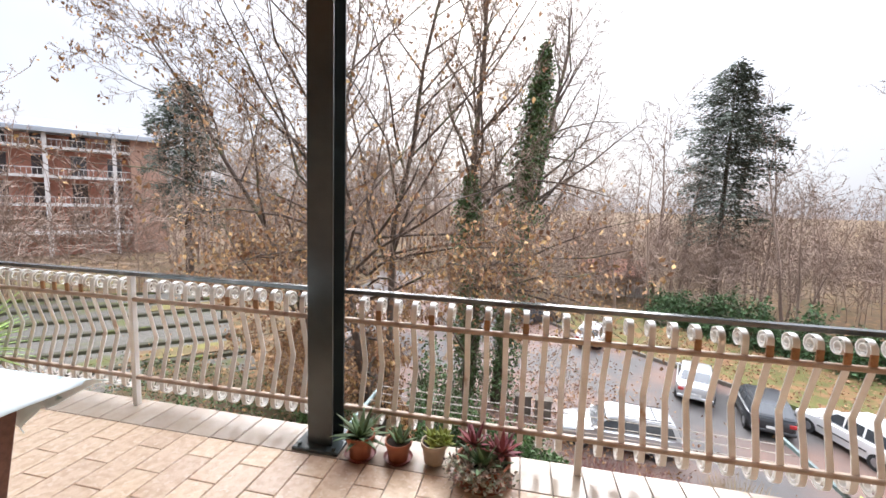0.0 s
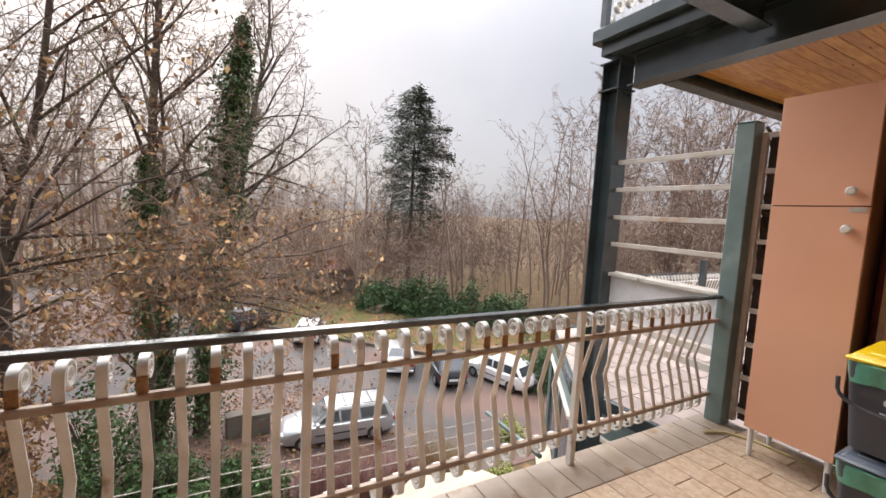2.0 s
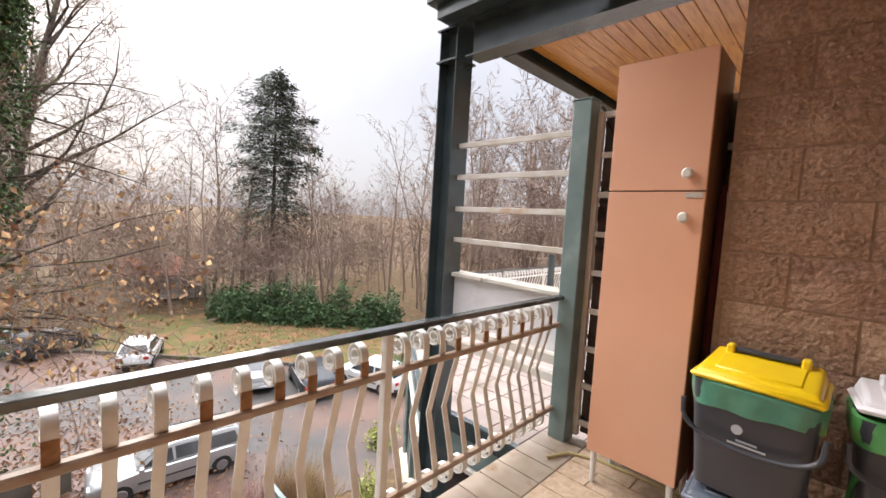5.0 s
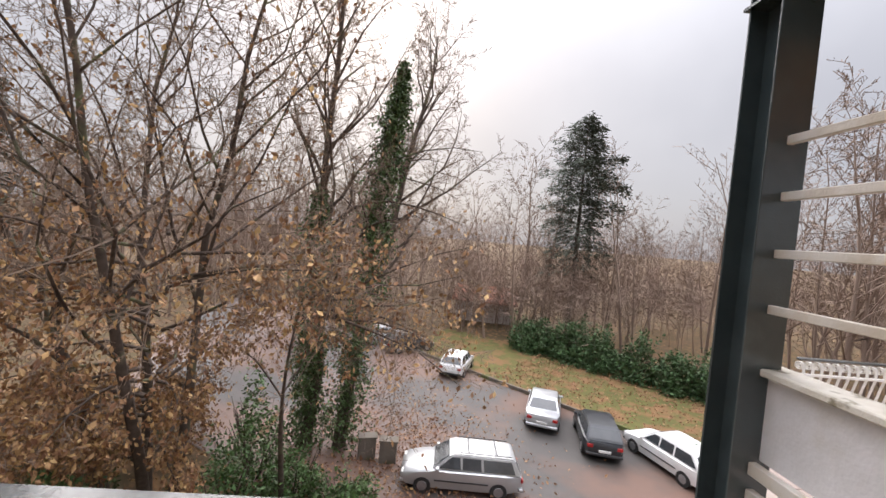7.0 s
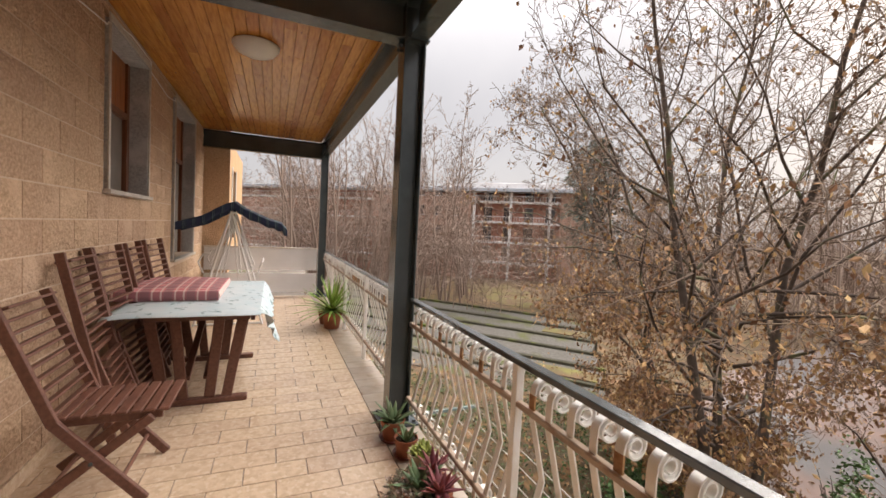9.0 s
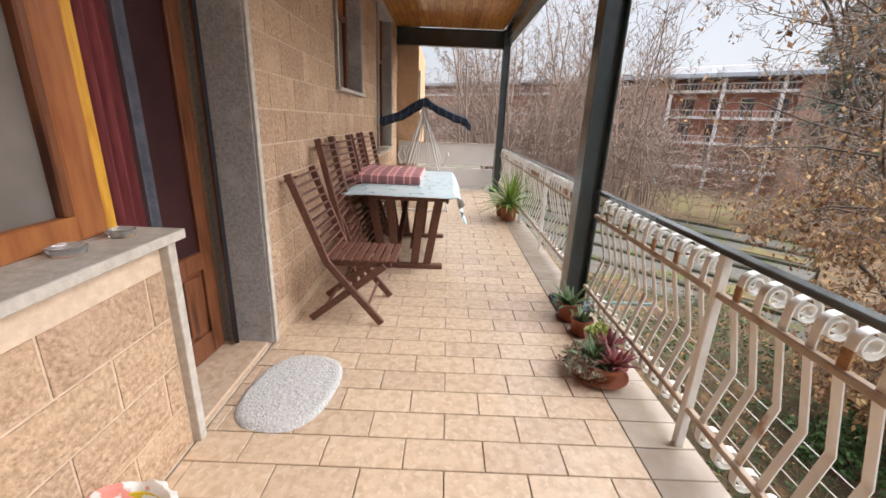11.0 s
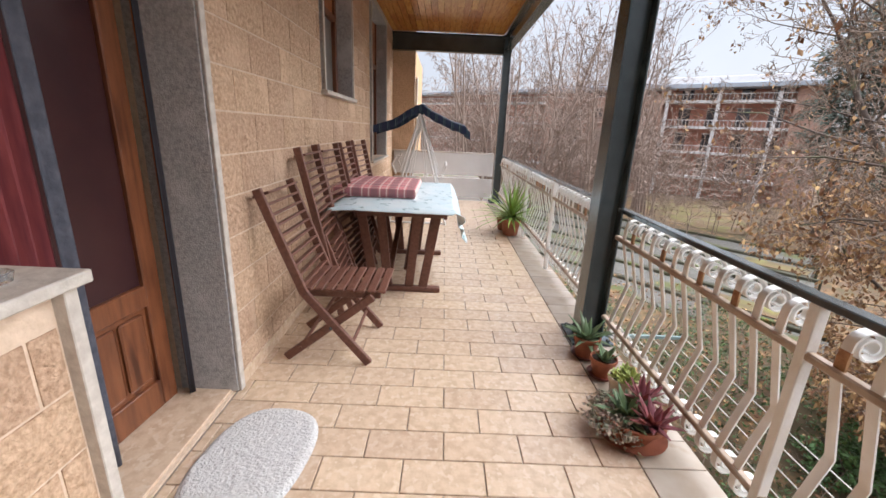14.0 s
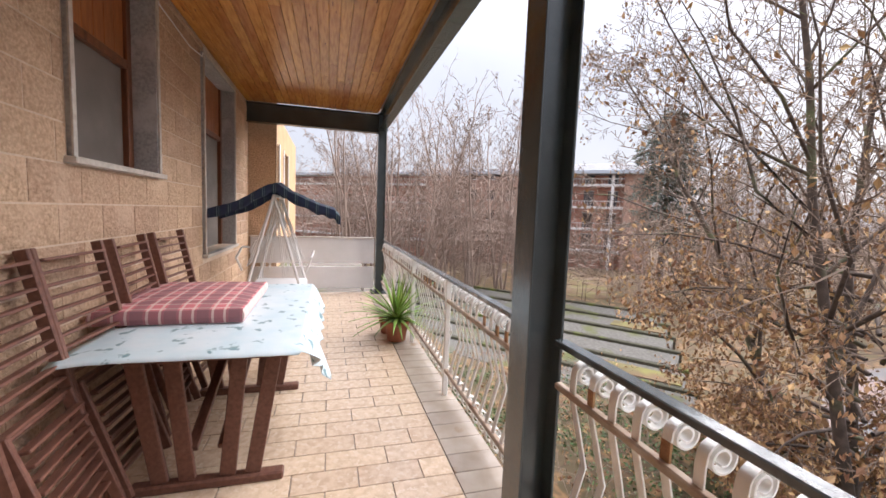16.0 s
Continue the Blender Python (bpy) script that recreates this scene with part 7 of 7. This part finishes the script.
# ---- tall cabinet, bins, stool at the end wall ----
cab = thing("tall_cabinet", "tall salmon laminate cabinet with two doors on short legs", "cabinet", at=pose(2.87, 1.385, 0))
# the body is a darker brown than the salmon doors
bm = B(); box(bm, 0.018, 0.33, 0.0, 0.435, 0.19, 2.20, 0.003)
part("body", bm, M_CAB_SIDE, cab, "sides darker and browner than the doors")
for z0, z1, kz in ((0.19, 1.573, 1.455), (1.58, 2.205, 1.655)):
    bm = B(); box(bm, 0.0, 0.017, 0.002, 0.433, z0, z1, 0.002)
    d = part("door", bm, M_CAB, cab)
    bm = B()
    turned(bm, [(0.010, 0.0), (0.012, 0.012), (0.024, 0.018), (0.025, 0.028), (0.017, 0.036), (0.001, 0.037)], 16)
    bmesh.ops.transform(bm, matrix=pose(0, 0.075, kz, 0, -90, 0), verts=bm.verts)
    part("knob", bm, M_KNOB, d, "round white plastic knob", smooth=True)
bm = B(); box(bm, -0.004, 0.0, 0.012, 0.08, 1.545, 1.57, 0.001)
part("tape", bm, M_STONE_LIGHT, cab, "strip of pale tape")
for y in (0.03, 0.405):
    for x in (0.04, 0.29):
        bm = B(); cyl(bm, (x, y, 0), (x, y, 0.19), 0.012, 0.018, 10)
        part("leg", bm, M_WHITE, cab, "white metal leg")

trellis = thing("trellis_gate", "white rusty metal trellis gate backed by a dark wattle screen", "gate", at=pose(3.26, 0, 0))
for y in (2.07, 1.30):
    bm = B(); box(bm, -0.02, 0.02, y - 0.022, y + 0.022, 0.03, 2.10, 0.003)
    part("upright", bm, M_BAR_RUSTY, trellis)
for k in range(9):
    z = 0.12 + k * 0.245
    bm = B(); box(bm, -0.012, 0.012, 1.322, 2.048, z - 0.017, z + 0.017, 0.003)
    part("crossbar", bm, M_BAR_RUSTY, trellis)
bm = B()
rng = random.Random(4)
M_WATTLE = material("dark_wattle", (0.035, 0.022, 0.016), 0.9, (0.06, 0.035, 0.022), 12)
for k in range(70):
    y = rng.uniform(1.3, 2.05); z = rng.uniform(0.0, 2.0)
    s = 1 if k % 2 else -1
    beam(bm, (0.03 + rng.uniform(0, 0.02), y - 0.18, max(0.02, z - 0.24)), (0.03 + rng.uniform(0, 0.02), min(2.09, y + 0.18), z + 0.24 * s + (0 if s > 0 else 0.2)), 0.012, 0.02)
box(bm, 0.055, 0.065, 1.28, 2.06, 0.03, 2.08)
tagged(part("wattle", bm, M_WATTLE, trellis, "dark woven screen"), kind="stuff")
bm = B()
pts = [(2.9, 2.06, 0.012), (3.05, 2.0, 0.01), (3.12, 1.85, 0.01), (3.14, 1.6, 0.01), (3.16, 1.35, 0.01)]
for a, b in zip(pts, pts[1:]):
    cyl(bm, a, b, 0.009, n=8)
M_HOSE = material("pale_yellow_hose", (0.62, 0.52, 0.25), 0.5)
tagged(part("hose", bm, M_HOSE), "pale yellow hose lying along the balcony end", "hose")

M_REDCLOTH = material("dark_red_cloth", (0.12, 0.012, 0.014), 0.85, (0.07, 0.008, 0.01), 12, bump=0.4, bumpscale=40)
bm = B()
for k in range(3):
    beam(bm, (3.02 + 0.02 * k, 1.352 + 0.012 * (k % 2), 0.02), (3.03 + 0.02 * k, 1.345 + 0.012 * (k % 2), 1.62 - 0.05 * k), 0.022, 0.018, 0.006)
tagged(part("folded_cloth", bm, M_REDCLOTH), "dark red cloth folded upright in the gap behind the wall", "cloth")
M_BIN = material("dark_grey_plastic", (0.045, 0.048, 0.060), 0.42, (0.036, 0.039, 0.050), 6, bump=0.05)
M_BINBAG = material("green_bin_liner", (0.09, 0.26, 0.17), 0.3, (0.055, 0.19, 0.13), 9, bump=0.5, bumpscale=25, stain=(0.30, 0.42, 0.08), stainscale=6, stainpos=(0.60, 0.7))
M_BINBAG2 = material("bright_green_bin_liner", (0.10, 0.36, 0.10), 0.35, (0.07, 0.28, 0.10), 9, bump=0.5, bumpscale=25, stain=(0.35, 0.50, 0.10), stainscale=6, stainpos=(0.58, 0.7))
M_LID_YELLOW = material("yellow_lid", (0.85, 0.60, 0.01), 0.35, (0.80, 0.53, 0.008), 5)
M_LID_WHITE = material("white_lid", (0.74, 0.73, 0.75), 0.35, (0.70, 0.69, 0.71), 5)
M_LID_GREY = material("blue_grey_lid", (0.085, 0.11, 0.145), 0.4)
M_LID_GREEN = material("green_lid", (0.04, 0.20, 0.055), 0.4)
M_PRINT = material("pale_print", (0.45, 0.46, 0.48), 0.6)


def bin_shape(bm, w, d, h, taper, inner=True):
    """An open tub with rounded corners: width along y, depth along x."""
    def ring(k, z, shrink=0.0):
        out = []
        hw, hd, r = w / 2 * k - shrink, d / 2 * k - shrink, 0.045 * k
        for cx, cy, a0 in ((hd - r, hw - r, 0), (-hd + r, hw - r, 90), (-hd + r, -hw + r, 180), (hd - r, -hw + r, 270)):
            for s in range(5):
                a = radians(a0 + s * 22.5)
                out.append(bm.verts.new((cx + r * math.cos(a), cy + r * math.sin(a), z)))
        return out
    rings = [ring(taper, 0.0), ring(taper + (1 - taper) * 0.55, h * 0.55), ring(taper + (1 - taper) * 0.58, h * 0.56), ring(1.0, h)]
    if inner:
        rings += [ring(1.0, h, 0.008), ring(taper, 0.02, 0.008)]
    for a, b in zip(rings, rings[1:]):
        for i in range(len(a)):
            bm.faces.new((a[i], a[(i + 1) % len(a)], b[(i + 1) % len(a)], b[i]))
    bm.faces.new(list(reversed(rings[0]))), bm.faces.new(rings[-1])
    return ring


def waste_bin(x, y, z, w, d, h, liner, lid, lid_open, label, text="", rz=0):
    t = thing("waste_bin", label, "waste bin", "waste sorting bins", at=pose(x, y, z, 0, 0, rz))
    bm = B(); bin_shape(bm, w, d, h, 0.84)
    part("tub", bm, M_BIN, t, smooth=True)
    # liner folded over the rim
    bm = B()
    n = 56
    rows = []
    for j, (off, zz) in enumerate(((-0.014, -0.10), (-0.010, -0.01), (0.0, 0.006), (0.010, 0.0), (0.013, -0.045), (0.015, -0.085))):
        row = []
        for i in range(n):
            a = 2 * math.pi * i / n
            sup = (abs(math.cos(a)) ** 5 + abs(math.sin(a)) ** 5) ** (-1 / 5)
            wob = 0.006 * math.sin(a * 11 + j) + 0.008 * noise.noise((math.cos(a) * 5, math.sin(a) * 5, j))
            k = 1 - 0.07 * max(0, -zz) / 0.1
            row.append(bm.verts.new((((d / 2) * k + off + wob * 0.5) * sup * math.cos(a), ((w / 2) * k + off + wob * 0.5) * sup * math.sin(a), h + zz + (0.02 * noise.noise((a * 1.5, 3, j)) if j == 5 else 0))))
        rows.append(row)
    for a, b in zip(rows, rows[1:]):
        for i in range(n):
            bm.faces.new((a[i], a[(i + 1) % n], b[(i + 1) % n], b[i]))
    part("liner", bm, liner, t, "green plastic liner folded over the rim", smooth=True)
    # lid: a rim, a top that slopes down to the front, two hinge tabs with a dark grip between them
    lm = pose(0, 0, h + 0.006) if lid_open == 0 else pose(d / 2 - 0.01, 0, h + 0.006, 0, lid_open, 0) @ pose(-d / 2 + 0.01, 0, 0)
    bm = B()
    box(bm, -d / 2 - 0.006, d / 2 + 0.004, -w / 2 - 0.006, w / 2 + 0.006, 0.0, 0.024, 0.010)
    made = bmesh.ops.create_cube(bm, size=1.0)["verts"]
    for v in made:
        back = v.co.x > 0
        up = v.co.z > 0
        inset = 0.022 if up else 0.006
        v.co = Vector(((d / 2 - 0.012) if back else (-d / 2 + inset), (w / 2 - inset) * (1 if v.co.y > 0 else -1), (0.072 if back else 0.040) if up else 0.022))
    bmesh.ops.bevel(bm, geom=list({e for v in made for e in v.link_edges}), offset=0.012, segments=2, affect="EDGES", profile=0.6)
    box(bm, -d / 2 + 0.05, d / 2 - 0.07, -w / 2 + 0.06, w / 2 - 0.06, 0.046, 0.058, 0.006, pose(0, 0, 0.002, 0, -6.5, 0))
    bmesh.ops.transform(bm, matrix=lm, verts=bm.verts)
    lid_ob = part("lid", bm, lid, t, smooth=True)
    for sy in (-0.115, 0.115):
        bm = B(); box(bm, d / 2 - 0.075, d / 2 - 0.03, sy - 0.014, sy + 0.014, 0.06, 0.098, 0.006)
        bmesh.ops.transform(bm, matrix=lm, verts=bm.verts)
        part("hinge_tab", bm, lid, lid_ob)
    bm = B(); box(bm, d / 2 - 0.066, d / 2 - 0.04, -0.1005, 0.1005, 0.070, 0.090, 0.006)
    bmesh.ops.transform(bm, matrix=lm, verts=bm.verts)
    part("grip", bm, M_BIN, lid_ob, "dark grey grip bar")
    bm = B()
    hp = []
    for k in range(17):
        a = math.pi * k / 16
        hp.append(Vector((-d / 2 - 0.012 - 0.014 * math.sin(a), (w / 2 + 0.014) * math.cos(a), h * 0.80 - 0.125 * math.sin(a) ** 0.5)))
    tube_path(bm, hp, 0.009)
    part("handle", bm, M_BIN, t, "dark swing handle", smooth=True)
    bm = B()
    xf = -d / 2 * 0.935 - 0.004
    turned(bm, [(0.017, 0.0), (0.017, 0.002)], 12)
    bmesh.ops.transform(bm, matrix=pose(xf - 0.001, 0.03, h * 0.64, 0, -83, 0), verts=bm.verts)
    for dz, hw in ((0.50, 0.055), (0.535, 0.03)):
        box(bm, xf - 0.001, xf + 0.003, -hw, hw, h * dz, h * dz + 0.006)
    box(bm, xf + 0.010, xf + 0.016, -0.05, 0.05, h * 0.375, h * 0.375 + 0.018)
    part("print", bm, M_PRINT, t, "pale printed emblem and label bars")
    if text:
        cu = bpy.data.curves.new("lettering", "FONT")
        cu.body, cu.size, cu.align_x, cu.extrude = text, 0.036, "CENTER", 0.0006
        to = new("lettering", cu)
        to.data.materials.append(M_PRINT)
        to.parent = t
        to.matrix_basis = pose(xf - 0.006, 0, h * 0.50 + 0.012, 90 - 6, 0, -90)
    return t


waste_bin(2.66, 1.10, 0.0, 0.37, 0.30, 0.37, M_BINBAG, M_LID_GREY, 0, "dark grey waste bin with a blue-grey lid under another bin", rz=2)
waste_bin(2.665, 1.105, 0.447, 0.37, 0.30, 0.40, M_BINBAG, M_LID_YELLOW, 0, "dark grey waste bin with a yellow lid stacked on another", rz=-2)
waste_bin(2.68, 0.645, 0.0, 0.39, 0.30, 0.40, M_BINBAG2, M_LID_GREEN, 52, "dark grey open waste bin with green lid raised", "VETRO", rz=4)
waste_bin(2.76, 0.665, 0.43, 0.39, 0.28, 0.40, M_BINBAG2, M_LID_WHITE, 3.5, "dark grey waste bin with a white lid, overfull with green liner", rz=4)
bm = B()
for k, (x, y) in enumerate(((2.62, 0.70), (2.63, 0.60), (2.7, 0.65))):
    cyl(bm, (x, y, 0.12), (x - 0.01, y, 0.36), 0.032, 0.016, 12)
tagged(part("glass_bottles", bm, M_DARK), "dark empty bottles in the open waste bin", "bottles")

can = thing("spray_can", "insect spray can with a yellow cap and worn red label", "spray can", at=pose(2.42, 0.905, 0))
M_CANRED = material("worn_red_label", (0.55, 0.10, 0.05), 0.4, (0.70, 0.52, 0.38), 22, 4, (0.45, 0.55))
M_CANTAN = material("tan_metal_can", (0.52, 0.40, 0.25), 0.4, (0.42, 0.26, 0.14), 15)
bm = B(); turned(bm, [(0.026, 0.0), (0.028, 0.006), (0.028, 0.20), (0.022, 0.215)], 20); part("can", bm, M_CANTAN, can, smooth=True)
bm = B(); turned(bm, [(0.0286, 0.06), (0.0286, 0.18)], 20); part("label", bm, M_CANRED, can, "red and cream worn label", smooth=True)
bm = B(); turned(bm, [(0.0265, 0.205), (0.027, 0.25), (0.022, 0.258), (0.001, 0.26)], 20); part("cap", bm, M_LID_YELLOW, can, "yellow plastic cap", smooth=True)

stool = thing("plastic_stool", "white plastic garden stool stacked by the end wall", "stool", at=pose(2.50, 0.20, 0, 0, 0, 4))
M_PLASTIC = material("white_garden_plastic", (0.72, 0.71, 0.69), 0.4, (0.66, 0.65, 0.62), 6, bump=0.04)
bm = B(); box(bm, -0.20, 0.20, -0.185, 0.185, 0.615, 0.655, 0.02); part("top", bm, M_PLASTIC, stool)
for bx in ((-0.188, -0.158, -0.12, 0.12), (-0.12, 0.12, 0.14, 0.168)):
    bm = B(); box(bm, bx[0], bx[1], bx[2], bx[3], 0.56, 0.616, 0.012); part("apron", bm, M_PLASTIC, stool)
for sx in (-1, 1):
    for sy in (-1, 1):
        bm = B(); beam(bm, (sx * 0.205, sy * 0.195, 0.0), (sx * 0.165, sy * 0.15, 0.62), 0.078, 0.078, 0.018); part("leg", bm, M_PLASTIC, stool)
for k, z in enumerate((0.50, 0.42, 0.34)):
    bm = B()
    s = 0.165 + k * 0.008
    box(bm, -s, -s + 0.016, -s + 0.03, s - 0.03, z - 0.016, z + 0.016, 0.006); part("slat", bm, M_PLASTIC, stool)
    bm = B(); box(bm, -s + 0.02, s - 0.02, s - 0.03, s - 0.014, z - 0.016, z + 0.016, 0.006); part("slat", bm, M_PLASTIC, stool)
M_GREENPL = material("dark_green_plastic", (0.022, 0.09, 0.05), 0.45, (0.018, 0.075, 0.04), 5)
basin = thing("plastic_basin", "dark green plastic basin upturned on the stool", "basin", at=pose(2.55, 0.17, 0.656))
bm = B(); turned(bm, [(0.17, 0.0), (0.165, 0.012), (0.14, 0.045), (0.12, 0.055), (0.002, 0.058)], 28); part("bowl", bm, M_GREENPL, basin, smooth=True)
broom = thing("broom", "plain wooden broom handle leaning on the block wall", "broom", at=pose(0, 0, 0))
bm = B(); cyl(bm, (2.86, 0.655, 0.05), (2.928, 0.69, 1.44), 0.012, n=10); part("handle", bm, M_POT_BEIGE, broom, smooth=True)
bm = B(); box(bm, 2.80, 2.90, 0.54, 0.77, 0.0, 0.05, 0.01); part("head", bm, M_DARK, broom)

# ---- floor tiles ----
TILE_W, TILE_L, TILE_X0, EDGE_Y = 0.170, 0.344, 0.80, 1.97


def tile_mesh(lx, ly, mat, seed):
    bm = B()
    box(bm, -lx / 2, lx / 2, -ly / 2, ly / 2, -0.012, 0.0, 0.0025)
    return to_mesh("tile", bm, mat)


tile_cache = {}
STUFF = {"field": [], "edge": []}
count = {"field": 0, "edge": 0}


def lay(kind, x0, x1, y0, y1):
    mat = M_TILE if kind == "field" else M_TILE_EDGE
    near = -2.6 < x0 < 2.2
    g = 0.0023
    lx, ly = round(x1 - x0 - 2 * g, 3), round(y1 - y0 - 2 * g, 3)
    if lx < 0.01 or ly < 0.01:
        return
    if near and count[kind] < 290:
        key = (kind, lx, ly)
        if key not in tile_cache:
            tile_cache[key] = tile_mesh(lx, ly, mat, 0)
        rng = random.Random(int(x0 * 1000) * 7919 + int(y0 * 1000))
        piece("tile", tile_cache[key], floor, pose((x0 + x1) / 2, (y0 + y1) / 2, rng.uniform(-0.0006, 0.0006), rng.uniform(-0.12, 0.12), rng.uniform(-0.12, 0.12), 0))
        count[kind] += 1
    else:
        STUFF[kind].append((x0 + g, x1 - g, y0 + g, y1 - g))


order = sorted(range(-15, 45), key=lambda k: abs((TILE_X0 - k * TILE_W) - 0.2))
for k in order:
    x1 = TILE_X0 - k * TILE_W
    x0 = x1 - TILE_W
    x0, x1 = max(x0, -6.9), min(x1, 3.28)
    if x1 - x0 < 0.02:
        continue
    y = EDGE_Y if k % 2 == 0 else EDGE_Y - TILE_L / 2
    if k % 2:
        lay("field", x0, x1, EDGE_Y - TILE_L / 2, EDGE_Y)
    while y > WALL_Y + 0.02:
        lay("field", x0, x1, max(y - TILE_L, WALL_Y), y)
        y -= TILE_L
    lay("edge", x0, x1, EDGE_Y, 2.255)


def joined_tiles(name, rects, mat, label):
    vs, fs = [], []
    for x0, x1, y0, y1 in rects:
        b = len(vs)
        e = 0.002
        vs += [(x0, y0, -0.012), (x1, y0, -0.012), (x1, y1, -0.012), (x0, y1, -0.012), (x0 + e, y0 + e, 0), (x1 - e, y0 + e, 0), (x1 - e, y1 - e, 0), (x0 + e, y1 - e, 0)]
        fs += [(b + 4, b + 5, b + 6, b + 7)] + [(b + i, b + (i + 1) % 4, b + 4 + (i + 1) % 4, b + 4 + i) for i in range(4)]
    ob = new(name, mesh_from(name, vs, fs, mat))
    ob.parent = floor
    return tagged(ob, label, kind="stuff")


joined_tiles("tiles_beyond", STUFF["field"], M_TILE, "beige tiles farther along")
joined_tiles("edge_tiles_beyond", STUFF["edge"], M_TILE_EDGE, "damp edge tiles farther along")
# skirting
bm = B(); box(bm, -6.9, -0.51, WALL_Y - 0.002, WALL_Y + 0.012, 0.0, 0.08, 0.002)
tagged(part("baseboard", bm, M_TILE), "tiled skirting along the block wall", "baseboard", kind="structure")

# ---- split-face blocks ----
COURSE, BLOCK = 0.2, 0.4
block_cache = {}


def block_mesh(w, h, variant, mat):
    """One block with a rough split face towards +y."""
    bm = B()
    nx, nz = max(2, round(w / 0.07)), max(2, round(h / 0.066))
    front = []
    for j in range(nz + 1):
        row = []
        for i in range(nx + 1):
            x, z = -w / 2 + w * i / nx, -h / 2 + h * j / nz
            edge = i in (0, nx) or j in (0, nz)
            dep = 0.0 if edge else 0.010 + 0.010 * noise.noise((x * 12 + variant * 7.3, z * 14, variant * 3.1)) + 0.005 * noise.noise((x * 30, z * 30 + variant * 5, 2))
            row.append(bm.verts.new((x, dep, z)))
        front.append(row)
    for a, b in zip(front, front[1:]):
        for i in range(nx):
            bm.faces.new((a[i], b[i], b[i + 1], a[i + 1]))
    rim = [front[0][i] for i in range(nx + 1)] + [front[j][nx] for j in range(1, nz + 1)] + [front[nz][i] for i in range(nx - 1, -1, -1)] + [front[j][0] for j in range(nz - 1, 0, -1)]
    back = [bm.verts.new((v.co.x, -0.03, v.co.z)) for v in rim]
    for i in range(len(rim)):
        k = (i + 1) % len(rim)
        bm.faces.new((rim[i], back[i], back[k], rim[k]))
    return to_mesh("block", bm, mat)


def place_block(parent, a, c, z0, z1, to_world, rng, mat):
    g = 0.005
    w, h = round(c - a - 2 * g, 2), round(z1 - z0 - 2 * g, 3)
    if w < 0.03 or h < 0.02:
        return
    v = rng.randrange(4)
    key = (w, h, v, mat.name)
    if key not in block_cache:
        block_cache[key] = block_mesh(w, h, v, mat)
    piece("block", block_cache[key], parent, to_world((a + c) / 2, (z0 + z1) / 2))


def clad(parent, a0, a1, z_top, openings, to_world, seed, course=COURSE, block=BLOCK, phase=0.0, mat=M_BLOCK):
    rng = random.Random(seed)
    k = 0
    z = 0.0
    while z < z_top - 0.02:
        z1 = min(z + course, z_top)
        x = a0 - block + ((phase + (0 if k % 2 else block / 2) - a0) % block)
        while x < a1:
            spans = [(max(x, a0), min(x + block, a1))]
            for o in openings:
                if o[2] < z1 - 0.03 and o[3] > z + 0.03:
                    spans = [s for lo, hi in spans for s in ((lo, min(hi, o[0])), (max(lo, o[1]), hi)) if s[1] - s[0] > 0.03]
            for lo, hi in spans:
                if hi - lo > 0.03:
                    place_block(parent, lo, hi, z, z1, to_world, rng, mat)
            x += block
        z += course
        k += 1


WALL_OPEN = [(OPEN_DOOR[0] - 0.045, OPEN_DOOR[1] + 0.03, 0, 2.5), (OPEN_WIN0[0], OPEN_WIN0[1] + 0.05, 0.90, 2.5), (OPEN_W1[0] - 0.01, OPEN_W1[1] + 0.01, OPEN_W1[2] - 0.035, OPEN_W1[3] + 0.04), (OPEN_W2[0] - 0.01, OPEN_W2[1] + 0.01, OPEN_W2[2] - 0.035, OPEN_W2[3] + 0.04)]
clad(wall_south, -6.95, 2.94, 3.04, WALL_OPEN, lambda x, z: pose(x, WALL_Y - 0.008, z), 1, phase=-0.746)
clad(wall_east, 0.0, 1.322, 3.04, [(0.0, 0.47, 0.97, 2.42)], lambda y, z: pose(END_X + 0.008, y, z, 0, 0, 90), 2, course=0.22, block=0.44, phase=0.2, mat=M_BLOCK_DARKER)
